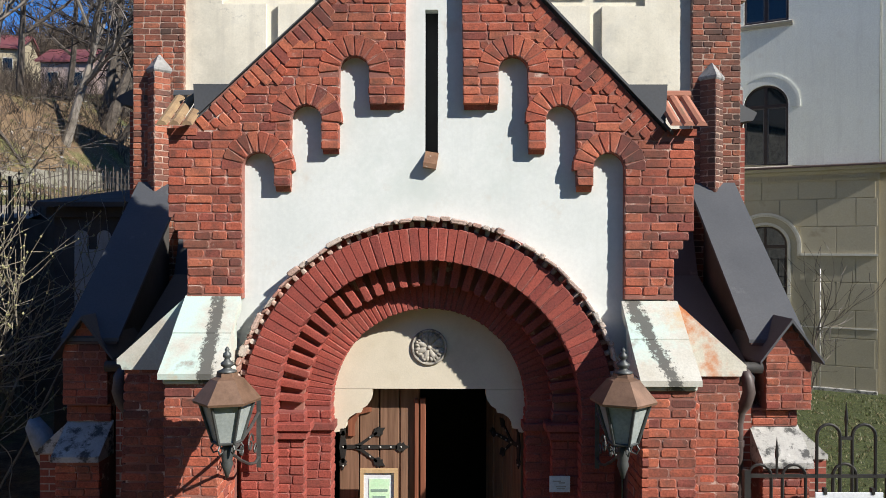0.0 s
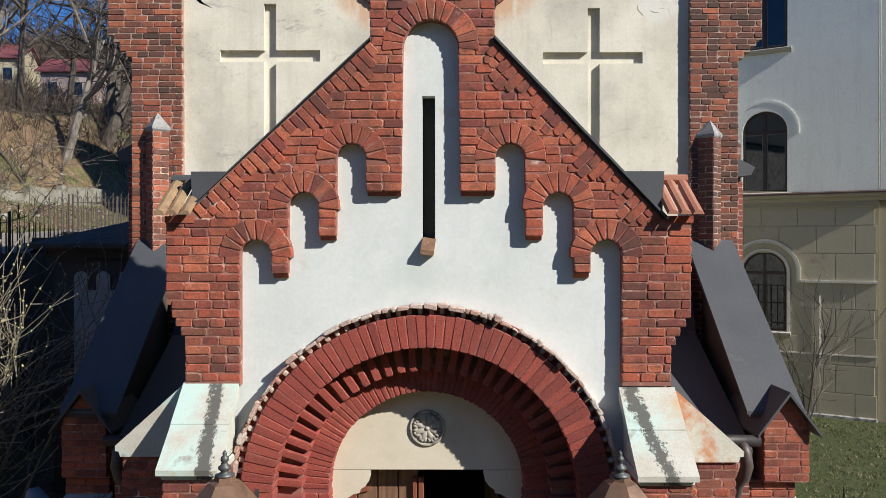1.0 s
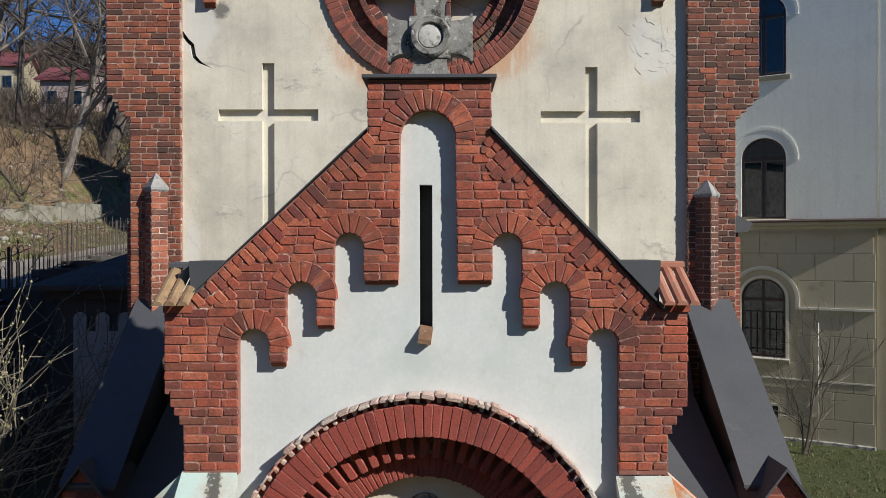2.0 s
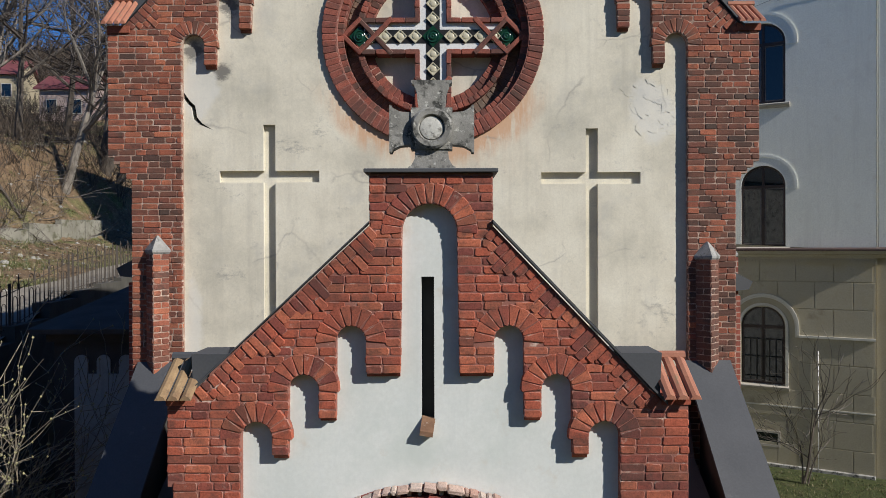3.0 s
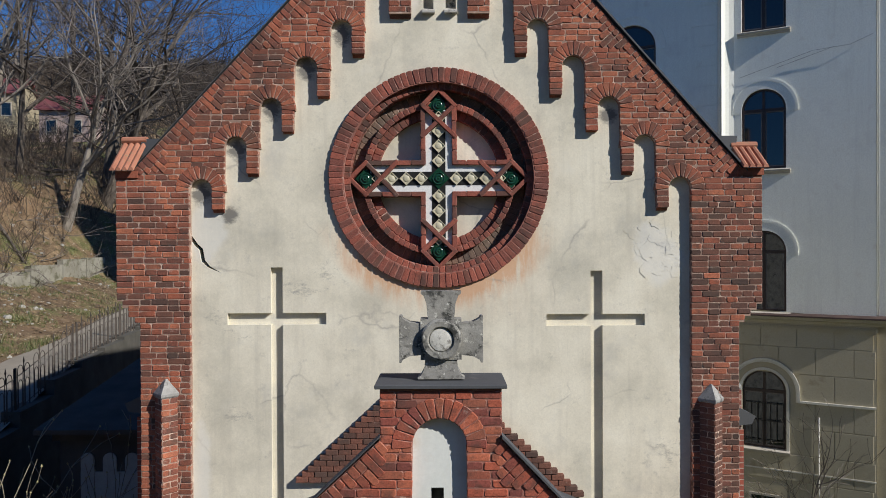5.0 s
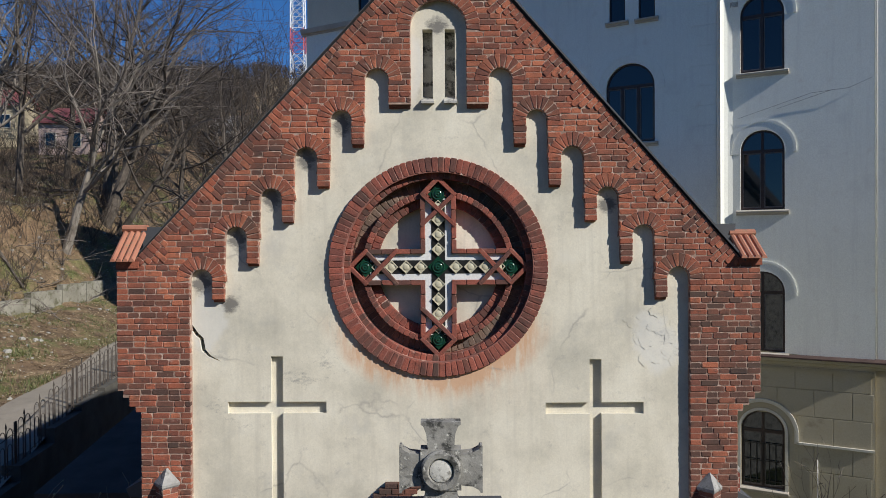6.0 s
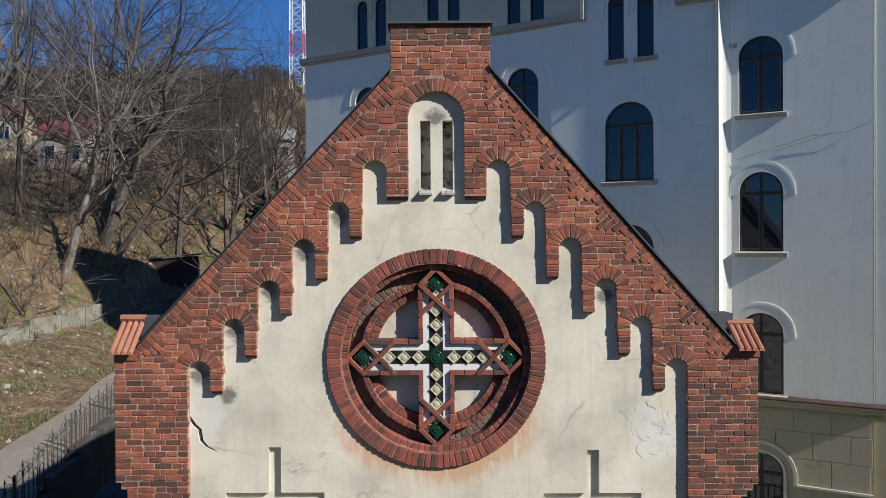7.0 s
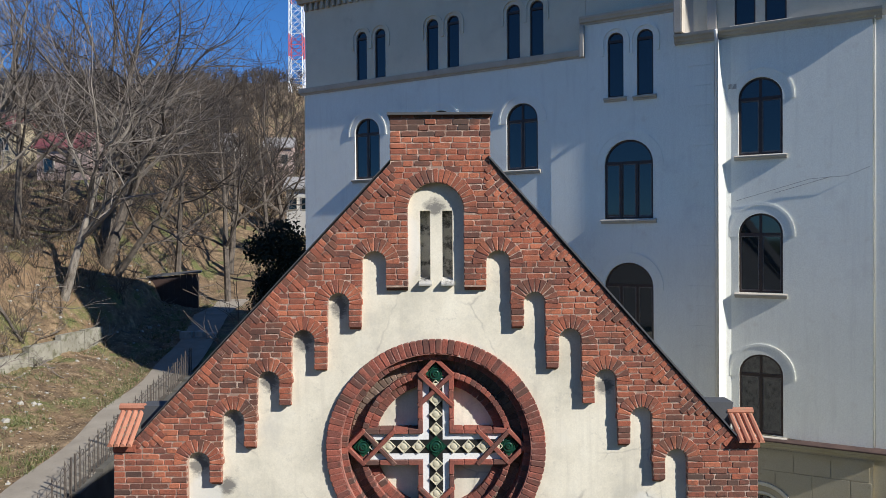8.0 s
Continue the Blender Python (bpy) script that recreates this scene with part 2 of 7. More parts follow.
def capstone(t, b):
    plain_look((0.46, 0.43, 0.355), (0.59, 0.575, 0.51), 2.5, 60, 0.85, 0.4, spots=[((0.47, 0.61, 0.55), 1.6, 0.46, 0.62), ((0.52, 0.37, 0.22), 1.9, 0.58, 0.72), ((0.30, 0.28, 0.24), 3.2, 0.58, 0.68)])(t, b)
    c = b.inputs["Base Color"].links[0].from_socket
    pos = where(t)
    sep = t.nodes.new("ShaderNodeSeparateXYZ")
    t.links.new(pos, sep.inputs[0])
    rough = sums(t, "ADD", sums(t, "MULTIPLY", grain(t, pos, 20, 8, 0.75), 0.55), sums(t, "MULTIPLY", grain(t, where(t, (5, 1.2, 1.2)), 1.0, 6, 0.7), 0.45))
    for x0, lean, z0, half in ((-1.985, -0.10, 3.92, 0.105), (2.02, -0.30, 3.87, 0.13)):
        line = sums(t, "ADD", sums(t, "MULTIPLY", sums(t, "SUBTRACT", sep.outputs["Z"], z0), lean), x0)
        near = sums(t, "SUBTRACT", 1.0, sums(t, "DIVIDE", sums(t, "ABSOLUTE", sums(t, "SUBTRACT", sep.outputs["X"], line), 0), half))
        k = ramp(t, sums(t, "ADD", sums(t, "MULTIPLY", near, 0.20), rough), [(0.56, (0, 0, 0)), (0.61, (0.95, 0.95, 0.95))])
        k = blend(t, 1.0, k, ramp(t, near, [(0.0, (0, 0, 0)), (0.15, (1, 1, 1))]), "MULTIPLY")
        c = blend(t, k, c, (0.085, 0.082, 0.072))
    t.links.new(c, b.inputs["Base Color"])


CAPSTONE = material("limestone_cap", capstone)
ROSETTE = material("sooty_carved_stone", plain_look((0.34, 0.31, 0.26), (0.50, 0.46, 0.39), 5.0, 60, 0.92, 0.5, spots=[((0.12, 0.11, 0.10), 9.0, 0.52, 0.64)]))
CAP_RUST = material("rust_streaked_limestone", plain_look((0.58, 0.54, 0.44), (0.70, 0.67, 0.58), 2.5, 60, 0.85, 0.4, spots=[((0.58, 0.22, 0.09), 1.8, 0.44, 0.56), ((0.16, 0.10, 0.08), 4.0, 0.6, 0.68)]))
SHEET = material("dark_roof_sheet", plain_look((0.058, 0.062, 0.07), (0.08, 0.084, 0.092), 1.0, 40, 0.72, 0.1, spots=[((0.16, 0.16, 0.16), 1.8, 0.64, 0.8)]))
IRON = material("black_iron", plain_look((0.03, 0.03, 0.03), (0.06, 0.055, 0.05), 8, 90, 0.55, 0.3, 0.5))
TILE = material("red_clay_tile", plain_look((0.33, 0.13, 0.08), (0.44, 0.19, 0.12), 6, 60, 0.85, 0.4, spots=[((0.22, 0.17, 0.1), 7.0, 0.58, 0.7)]))
TILE_OLD = material("mossy_clay_tile", plain_look((0.22, 0.135, 0.075), (0.36, 0.245, 0.13), 6, 60, 0.9, 0.5, spots=[((0.12, 0.09, 0.06), 8.0, 0.55, 0.66)]))
# masonry with its shade put into the colour, near black
STONE_DARK = material("shade_dark_masonry", plain_look((0.045, 0.04, 0.036), (0.085, 0.075, 0.066), 1.5, 40, 0.95, 0.5))
# near-black colour standing in for the dark of enclosed rooms and slits
DARK = material("painted_dark_interior", plain_look((0.02, 0.02, 0.02), (0.03, 0.03, 0.03)))


def wood_look(low, high):
    def build(t, b):
        k = grain(t, where(t, (30, 30, 1.6)), 1.0, 8, 0.65)
        t.links.new(ramp(t, k, [(0.3, low), (0.7, high)]), b.inputs["Base Color"])
        b.inputs["Roughness"].default_value = 0.6
        relief(t, b, k, 0.4, 0.004)
    return build


WOOD = material("brown_oak", wood_look((0.11, 0.056, 0.032), (0.27, 0.15, 0.094)))
WOOD_RED = material("reddish_oak", wood_look((0.16, 0.05, 0.025), (0.30, 0.11, 0.06)))


def glass_look(colour, rough=0.06, index=1.5):
    def build(t, b):
        b.inputs["Base Color"].default_value = (*colour, 1)
        b.inputs["Roughness"].default_value = rough
        b.inputs["IOR"].default_value = index
        relief(t, b, grain(t, where(t), 0.9, 2), 0.06, 0.02)
    return build


PANE = material("dark_window_glass", glass_look((0.006, 0.013, 0.018), 0.04, 1.65))
FROST = material("frosted_lamp_glass", plain_look((0.27, 0.30, 0.29), (0.36, 0.39, 0.37), 5, 40, 0.25, 0.05))


def side_brick(t, b):
    n = put(t, "ShaderNodeTexBrick", Scale=1.0)
    n.inputs["Color1"].default_value, n.inputs["Color2"].default_value, n.inputs["Mortar"].default_value = (0.32, 0.08, 0.05, 1), (0.2, 0.06, 0.045, 1), (0.4, 0.3, 0.25, 1)
    n.inputs["Brick Width"].default_value, n.inputs["Row Height"].default_value, n.inputs["Mortar Size"].default_value = 0.25, 0.087, 0.008
    g, m = t.nodes.new("ShaderNodeNewGeometry"), t.nodes.new("ShaderNodeCombineXYZ")
    sp = t.nodes.new("ShaderNodeSeparateXYZ")
    t.links.new(g.outputs["Position"], sp.inputs[0])
    t.links.new(sums(t, "ADD", sp.outputs["X"], sp.outputs["Y"]), m.inputs["X"])
    t.links.new(sp.outputs["Z"], m.inputs["Y"])
    t.links.new(m.outputs[0], n.inputs["Vector"])
    k = grain(t, g.outputs["Position"], 20, 5)
    t.links.new(blend(t, 1.0, n.outputs["Color"], ramp(t, k, [(0.3, (0.7, 0.7, 0.7)), (0.7, (1.1, 1.1, 1.1))]), "MULTIPLY"), b.inputs["Base Color"])
    b.inputs["Roughness"].default_value = 0.9
    relief(t, b, n.outputs["Fac"], -0.5, 0.008)


BRICK_SIDE = material("plain_side_brick", side_brick)


# ---- mesh helpers ----
def link(name, mesh, mat, parent, label=""):
    ob = new(name, mesh)
    if mat is not None and not mesh.materials:
        mesh.materials.append(mat)
    ob.parent = parent
    return tagged(ob, label)


def part(name, bm, mat, parent=None, label="", smooth=False):
    bmesh.ops.recalc_face_normals(bm, faces=bm.faces)
    for f in bm.faces:
        f.smooth = smooth
    me = bpy.data.meshes.new(name)
    bm.to_mesh(me)
    bm.free()
    return link(name, me, mat, parent, label)


def thing(name, label, category, group="", kind="", at=(0, 0, 0), turn=0.0):
    e = new(name)
    e.empty_display_size = 0.2
    e.matrix_basis = pose(*at, 0, 0, turn)
    return tagged(e, label, category, group, kind)


def box(bm, x0, x1, y0, y1, z0, z1, bevel=0.0):
    made = bmesh.ops.create_cube(bm, size=1, matrix=Matrix.LocRotScale(((x0 + x1) / 2, (y0 + y1) / 2, (z0 + z1) / 2), None, (abs(x1 - x0), abs(y1 - y0), abs(z1 - z0))))
    if bevel:
        es = list({e for v in made["verts"] for e in v.link_edges})
        bmesh.ops.bevel(bm, geom=es, offset=bevel, segments=1, affect="EDGES")
    return bm


def boxed(*sizes, bevel=0.0):
    return box(bmesh.new(), *sizes, bevel=bevel)


def arc(cx, cz, r, a0, a1, n=14):
    return [(cx + r * math.cos(radians(a0 + (a1 - a0) * k / n)), cz + r * math.sin(radians(a0 + (a1 - a0) * k / n))) for k in range(n + 1)]


def slab(loops, y0, y1):
    """A plate that faces -y, from (x, z) loops: the outline, then its holes."""
    bm, edges = bmesh.new(), []
    for loop in loops:
        vs = [bm.verts.new((x, y0, z)) for x, z in loop]
        edges += [bm.edges.new((vs[k], vs[(k + 1) % len(vs)])) for k in range(len(vs))]
    bmesh.ops.triangle_fill(bm, edges=edges, use_beauty=True, use_dissolve=False, normal=(0, -1, 0))
    faces = list(bm.faces)
    got = bmesh.ops.extrude_face_region(bm, geom=faces)
    bmesh.ops.translate(bm, verts=[g for g in got["geom"] if isinstance(g, bmesh.types.BMVert)], vec=(0, y1 - y0, 0))
    return bm


def prism(bm, profile, axis, a, b):
    """A closed profile drawn out along an axis: profile (y, z) along x, (x, z) along y, (x, y) along z."""
    def at(p, s):
        return {"x": (s, p[0], p[1]), "y": (p[0], s, p[1]), "z": (p[0], p[1], s)}[axis]
    lo, hi = [bm.verts.new(at(p, a)) for p in profile], [bm.verts.new(at(p, b)) for p in profile]
    n = len(profile)
    bm.faces.new(lo), bm.faces.new(hi[::-1])
    for k in range(n):
        bm.faces.new((lo[k], hi[k], hi[(k + 1) % n], lo[(k + 1) % n]))
    return bm


def tube(bm, points, radii, sides=6, close=True):
    """A round bar along points."""
    rings = []
    pts = [Vector(p) for p in points]
    for k, p in enumerate(pts):
        d = (pts[min(k + 1, len(pts) - 1)] - pts[max(k - 1, 0)]).normalized()
        side = d.cross(Vector((0.31, 0.94, 0.13)) if abs(d.y) < 0.8 else Vector((0.94, 0.2, 0.3))).normalized()
        up = side.cross(d)
        r = radii[k] if isinstance(radii, (list, tuple)) else radii
        rings.append([bm.verts.new(p + r * (math.cos(2 * math.pi * s / sides) * side + math.sin(2 * math.pi * s / sides) * up)) for s in range(sides)])
    for a, b in zip(rings, rings[1:]):
        for s in range(sides):
            bm.faces.new((a[s], a[(s + 1) % sides], b[(s + 1) % sides], b[s]))
    if close:
        bm.faces.new(rings[0][::-1]), bm.faces.new(rings[-1])
    return bm


def lathe(bm, profile, centre=(0, 0, 0), sides=20):
    """A turned body from (radius, z) pairs."""
    rings = [[bm.verts.new((centre[0] + r * math.cos(2 * math.pi * s / sides), centre[1] + r * math.sin(2 * math.pi * s / sides), centre[2] + z)) for s in range(sides)] for r, z in profile]
    for a, b in zip(rings, rings[1:]):
        for s in range(sides):
            bm.faces.new((a[s], a[(s + 1) % sides], b[(s + 1) % sides], b[s]))
    bm.faces.new(rings[0][::-1]), bm.faces.new(rings[-1])
    return bm


# ---- brickwork ----
COURSE = 0.087
rng = random.Random(5)


class Wall:
    """A plane for bricks: u along it, v up, n out of it."""

    def __init__(self, origin=(0, 0, 0), u=(1, 0, 0), v=(0, 0, 1)):
        self.o, self.u, self.v = Vector(origin), Vector(u).normalized(), Vector(v).normalized()
        self.n = self.u.cross(self.v)

    def matrix(self, u, v, turn, n):
        c, s = math.cos(turn), math.sin(turn)
        a, b = self.u * c + self.v * s, self.v * c - self.u * s
        o = self.o + self.u * u + self.v * v + self.n * n
        return Matrix(((a.x, b.x, self.n.x, o.x), (a.y, b.y, self.n.y, o.y), (a.z, b.z, self.n.z, o.z), (0, 0, 0, 1)))


BRICK_SHAPES = {}


def brick_points(length, h0, h1, depth, kind):
    """A worn brick: its front lies at n = 0, h0 and h1 are its heights at its two ends. The first face is the front, then the arrises, then the sides."""
    r = random.Random(kind * 17 + 3)
    b = 0.005 + 0.004 * r.random()
    a, out = length / 2, []
    chip = [b * r.uniform(0.5, 2.4) for _ in range(4)]
    corners = ((-1, -1), (1, -1), (1, 1), (-1, 1))
    for inset, n in ((0, -depth), (0, -b), (b, 0)):
        for q, (su, sv) in enumerate(corners):
            h = (h0 if su < 0 else h1) / 2
            j = 0.0038 if n > -depth else 0
            c = min(chip[q], h * 0.5)
            two = [(su * (a - inset - c), sv * (h - inset)), (su * (a - inset), sv * (h - inset - c))]
            for x, z in (two if su * sv < 0 else two[::-1]):
                out.append((x + r.uniform(-j, j), z + r.uniform(-j, j), n + (r.uniform(-0.003, 0.001) if inset else 0)))
    faces = [tuple(range(16, 24))]
    faces += [(8 + k, 8 + (k + 1) % 8, 16 + (k + 1) % 8, 16 + k) for k in range(8)]
    faces += [(k, (k + 1) % 8, 8 + (k + 1) % 8, 8 + k) for k in range(8)]
    return out, faces


def brick_mesh(name, verts, faces, mat, at):
    """A mesh of bricks with their arrises in the second material; at: the place of each face in its brick."""
    me = bpy.data.meshes.new(name)
    me.from_pydata(verts, [], faces)
    me.materials.append(mat), me.materials.append(ARRIS[mat.name])
    me.polygons.foreach_set("material_index", [1 if 1 <= k < 9 else 0 for k in at])
    return me


def brick_shape(length, h0, h1, depth):
    key = (round(length, 2), round(h0, 3), round(h1, 3), round(depth, 2), rng.randrange(6))
    if key not in BRICK_SHAPES:
        BRICK_SHAPES[key] = brick_points(*key)
    return key


BRICK_MESHES = {}


def emit(bricks, wall, parent, mat, near=None, most=300):
    """Bricks (u, v, length, h0, h1, turn, n, depth) as pieces under parent; those past the limit, the farthest from near, joined."""
    if near is not None:
        bricks = sorted(bricks, key=lambda b: (b[0] - near[0]) ** 2 + (b[1] - near[1]) ** 2)
    single, rest = bricks[:most], bricks[most:]
    for u, v, length, h0, h1, turn, n, depth in single:
        key = brick_shape(length, h0, h1, depth)
        mk = (key, mat.name)
        if mk not in BRICK_MESHES:
            BRICK_MESHES[mk] = brick_mesh("brick", *BRICK_SHAPES[key], mat, range(17))
        ob = link("brick", BRICK_MESHES[mk], None, parent)
        ob.matrix_basis = wall.matrix(u, v, turn, n)
    if rest:
        verts, faces = [], []
        for u, v, length, h0, h1, turn, n, depth in rest:
            pts, fs = BRICK_SHAPES[brick_shape(length, h0, h1, depth)]
            m, base = wall.matrix(u, v, turn, n), len(verts)
            verts += [(m @ Vector(p))[:] for p in pts]
            faces += [tuple(base + k for k in f) for f in fs]
        me = brick_mesh("brickwork", verts, faces, mat, [k % 17 for k in range(len(faces))])
        tagged(link("brickwork", me, None, parent), kind="stuff")


def spans(loops, v):
    """The stretches of a level line at height v that lie inside the loops."""
    xs = []
    for loop in loops:
        for (x0, z0), (x1, z1) in zip(loop, loop[1:] + loop[:1]):
            if (z0 <= v) != (z1 <= v):
                xs.append(x0 + (v - z0) / (z1 - z0) * (x1 - x0))
    xs.sort()
    return list(zip(xs[::2], xs[1::2]))


def courses(loops, z0, z1, gaps=(), depth=0.05, proud=0.0, course=COURSE):
    """Brick courses inside loops, leaving out discs (cx, cz, r) above their centres."""
    out, joint, row = [], 0.0075, 0
    v = z0 + course / 2
    while v < z1:
        pieces = spans(loops, v)
        for cx, cz, r in gaps:
            if v >= cz - 0.02 and abs(v - cz) < r:
                half = math.sqrt(r * r - (v - cz) ** 2)
                lo, hi = cx - half, cx + half
                pieces = [q for a, b in pieces for q in ((a, min(b, lo)), (max(a, hi), b)) if q[1] - q[0] > 0.015]
        for a, b in pieces:
            a, b = a - rng.uniform(0.002, 0.009), b + rng.uniform(0.002, 0.009)
            u = a
            k = rng.randrange(3)
            while u < b - 0.005:
                want = (0.25, 0.25, 0.165)[(k + row) % 3] if row % 2 else (0.165, 0.25, 0.165)[(k + row) % 3]
                want += rng.uniform(-0.012, 0.012)
                if b - u - want < 0.07:
                    want = b - u if b - u < 0.29 else (b - u) / 2
                out.append((u + want / 2, v + rng.uniform(-0.003, 0.003), want - joint, course - joint, course - joint, rng.uniform(-0.012, 0.012), proud + rng.uniform(-0.002, 0.006), depth))
                u += want
                k += 1
        v += course
        row += 1
    return out


def ring(cx, cz, r0, r1, a0, a1, n, depth=0.06, proud=0.004, fill=None, joint=0.006):
    """Wedge bricks round an arch. fill: the share of the pitch that a brick takes up."""
    out, step = [], radians(a1 - a0) / n
    for k in range(n):
        a = radians(a0) + (k + 0.5) * step
        h0, h1 = (r0 * abs(step) - joint, r1 * abs(step) - joint) if fill is None else (fill, fill)
        rm = (r0 + r1) / 2
        out.append((cx + rm * math.cos(a), cz + rm * math.sin(a), r1 - r0 - 0.004, h0, h1, a + rng.uniform(-0.012, 0.012), proud + rng.uniform(-0.001, 0.005), depth))
    return out


def tumble(share, least=0.10, most=0.36):
    """The depth of tumbled-in brickwork at a share of its wedge: a triangle that points into the wall."""
    return least + (most - least) * (1 - abs(2 * (share % 1.0) - 1))


def tumbled_edge(p, q, side, wedges, least=0.10, most=0.36):
    """The zigzag line, from p up to q, at which level courses meet the tumbled wedges. side: 1 to the right going up, -1 to the left."""
    (x0, z0), (x1, z1) = p, q
    run = math.hypot(x1 - x0, z1 - z0)
    ux, uz = (x1 - x0) / run, (z1 - z0) / run
    out = []
    for k in range(2 * wedges + 1):
        w, at = tumble(k / 2, least, most), run * k / (2 * wedges)
        out.append((x0 + ux * at + side * uz * w, z0 + uz * at - side * ux * w))
    return out


def rake(p, q, side, wedges, depth=0.06, proud=0.007, pitch=COURSE, least=0.10, most=0.36):
    """Bricks laid square to a slope, from p up to q, in wedges."""
    (x0, z0), (x1, z1) = p, q
    run = math.hypot(x1 - x0, z1 - z0)
    n = int(run / pitch)
    ux, uz = (x1 - x0) / run, (z1 - z0) / run
    nx, nz = side * uz, -side * ux
    out = []
    for k in range(n):
        s = (k + 0.5) * run / n
        w = tumble(s / run * wedges, least, most)
        c = rng.choice((0.12, 0.165)) if w > 0.25 else 0.5 * w
        cuts = [(0, w)] if w < 0.19 or (w < 0.28 and rng.random() < 0.6) else [(0, c), (c + 0.002, w)]
        for c0, c1 in cuts:
            m = (c0 + c1) / 2
            out.append((x0 + ux * s + nx * m, z0 + uz * s + nz * m, c1 - c0 - 0.007, run / n - 0.007, run / n - 0.007, math.atan2(nz, nx) + rng.uniform(-0.03, 0.03), proud + rng.uniform(-0.001, 0.006), depth))
    return out


# ---- chapel: gabled front ----
CX = 0.02
NICHES = [(3.67, 3.34, 10.38, 3.17, 9.94), (3.15, 2.83, 11.00, 2.66, 10.47), (2.63, 2.31, 11.56, 2.14, 11.10), (2.12, 1.79, 12.16, 1.61, 11.61), (1.59, 1.28, 12.70, 1.10, 12.21), (1.08, 0.735, 13.31, 0.41, 12.78)]


def stepped(niches, cx, foot, mid, mid_top, lift=0.0):
    """The plaster field's edge from the left foot over the niches to the right foot, and the arches on it (cx, cz, r)."""
    left, arches = [(cx - niches[0][0], foot)], []
    for outer, inner, apex, nxt, low in niches:
        r, mx = (outer - inner) / 2, (outer + inner) / 2
        left += arc(cx - mx, apex - r, r, 180, 0, 12) + [(cx - inner, low), (cx - nxt, low)]
        arches += [(cx - mx, apex - r, r), (cx + mx, apex - r, r)]
    right = [(2 * cx - x, z) for x, z in left[::-1]]
    arches.append((cx, mid_top - mid, mid))
    return left + arc(cx, mid_top - mid, mid, 180, 0, 20) + right, arches


edge, arches = stepped(NICHES, CX, -0.3, 0.41, 14.31)
TOP_L, TOP_R = (-0.64, 14.59), (0.82, 14.58)
FOOT_L, FOOT_R = (-4.46, 10.52), (4.46, 10.47)
outer = [(4.38, -0.3), (4.38, 8.25), (4.46, 8.25), (4.46, 8.34), (4.55, 8.34), (4.55, 8.43), (4.64, 8.43), (4.64, 8.52), (4.72, 8.52), (4.72, 10.45), FOOT_R, TOP_R, (0.82, 15.28),
         (-0.64, 15.28), TOP_L, FOOT_L, (-4.72, 10.45), (-4.72, 8.60), (-4.64, 8.60), (-4.64, 8.50), (-4.55, 8.50), (-4.55, 8.40), (-4.46, 8.40), (-4.46, 8.31), (-4.38, 8.31), (-4.38, -0.3)]
rows_outer = [(4.38, -0.3), (4.38, 8.25), (4.46, 8.25), (4.46, 8.34), (4.55, 8.34), (4.55, 8.43), (4.64, 8.43), (4.64, 8.52), (4.72, 8.52), (4.72, 10.42), (4.46, 10.42), *tumbled_edge(FOOT_R, TOP_R, -1, 9, 0.07, 0.31), (0.82, 14.6), (0.82, 15.28),
              (-0.64, 15.28), (-0.64, 14.6), *tumbled_edge(FOOT_L, TOP_L, 1, 9, 0.07, 0.31)[::-1], (-4.46, 10.45), (-4.72, 10.45), (-4.72, 8.60), (-4.64, 8.60), (-4.64, 8.50), (-4.55, 8.50), (-4.55, 8.40), (-4.46, 8.40), (-4.46, 8.31), (-4.38, 8.31), (-4.38, -0.3)]

chapel = thing("chapel", "small gabled red brick chapel with aged cream plaster fields", "chapel")
facade = part("facade_wall", slab([edge + outer], 0.006, 0.16), MORTAR, chapel, "old red brick gable with stepped arched niches")
rose_hole = arc(0, 10.39, 1.43, 0, 360 - 6, 59)
CROSSES = [(-2.40, 9.08, 8.405, 8.235, -3.13, -1.67), (2.32, 9.01, 8.37, 8.20, 1.58, 3.03)]
cross_holes = [[(x - 0.088, 5.3), (x + 0.088, 5.3), (x + 0.088, az), (ar, az), (ar, at), (x + 0.088, at), (x + 0.088, top), (x - 0.088, top), (x - 0.088, at), (al, at), (al, az), (x - 0.088, az)] for x, top, at, az, al, ar in CROSSES]
slits = [[(x - 0.075, 12.86), (x + 0.075, 12.86), (x + 0.075, 13.90), (x - 0.075, 13.90)] for x in (-0.14, 0.19)]
crack = [(-3.68, 9.60), (-3.68, 9.51), (-3.61, 9.40), (-3.545, 9.345), (-3.515, 9.17), (-3.42, 9.085), (-3.22, 9.005), (-3.38, 9.10), (-3.455, 9.19), (-3.485, 9.36), (-3.56, 9.43), (-3.63, 9.53)]
field = [(-4.3, -0.3), (4.3, -0.3), (4.3, 8.2), (4.6, 8.7), (4.6, 10.2), (0.7, 14.4), (0.7, 15.2), (-0.55, 15.2), (-0.55, 14.4), (-4.6, 10.2), (-4.6, 8.7), (-4.3, 8.2)]
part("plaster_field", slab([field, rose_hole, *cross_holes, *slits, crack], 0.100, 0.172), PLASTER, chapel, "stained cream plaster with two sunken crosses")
# near-black bed: the shadow under the broken plaster is put into its colour
part("crack_bed", boxed(-3.72, -3.2, 0.26, 0.30, 8.98, 9.64), STONE_DARK, chapel)
flake_rng = random.Random(12)
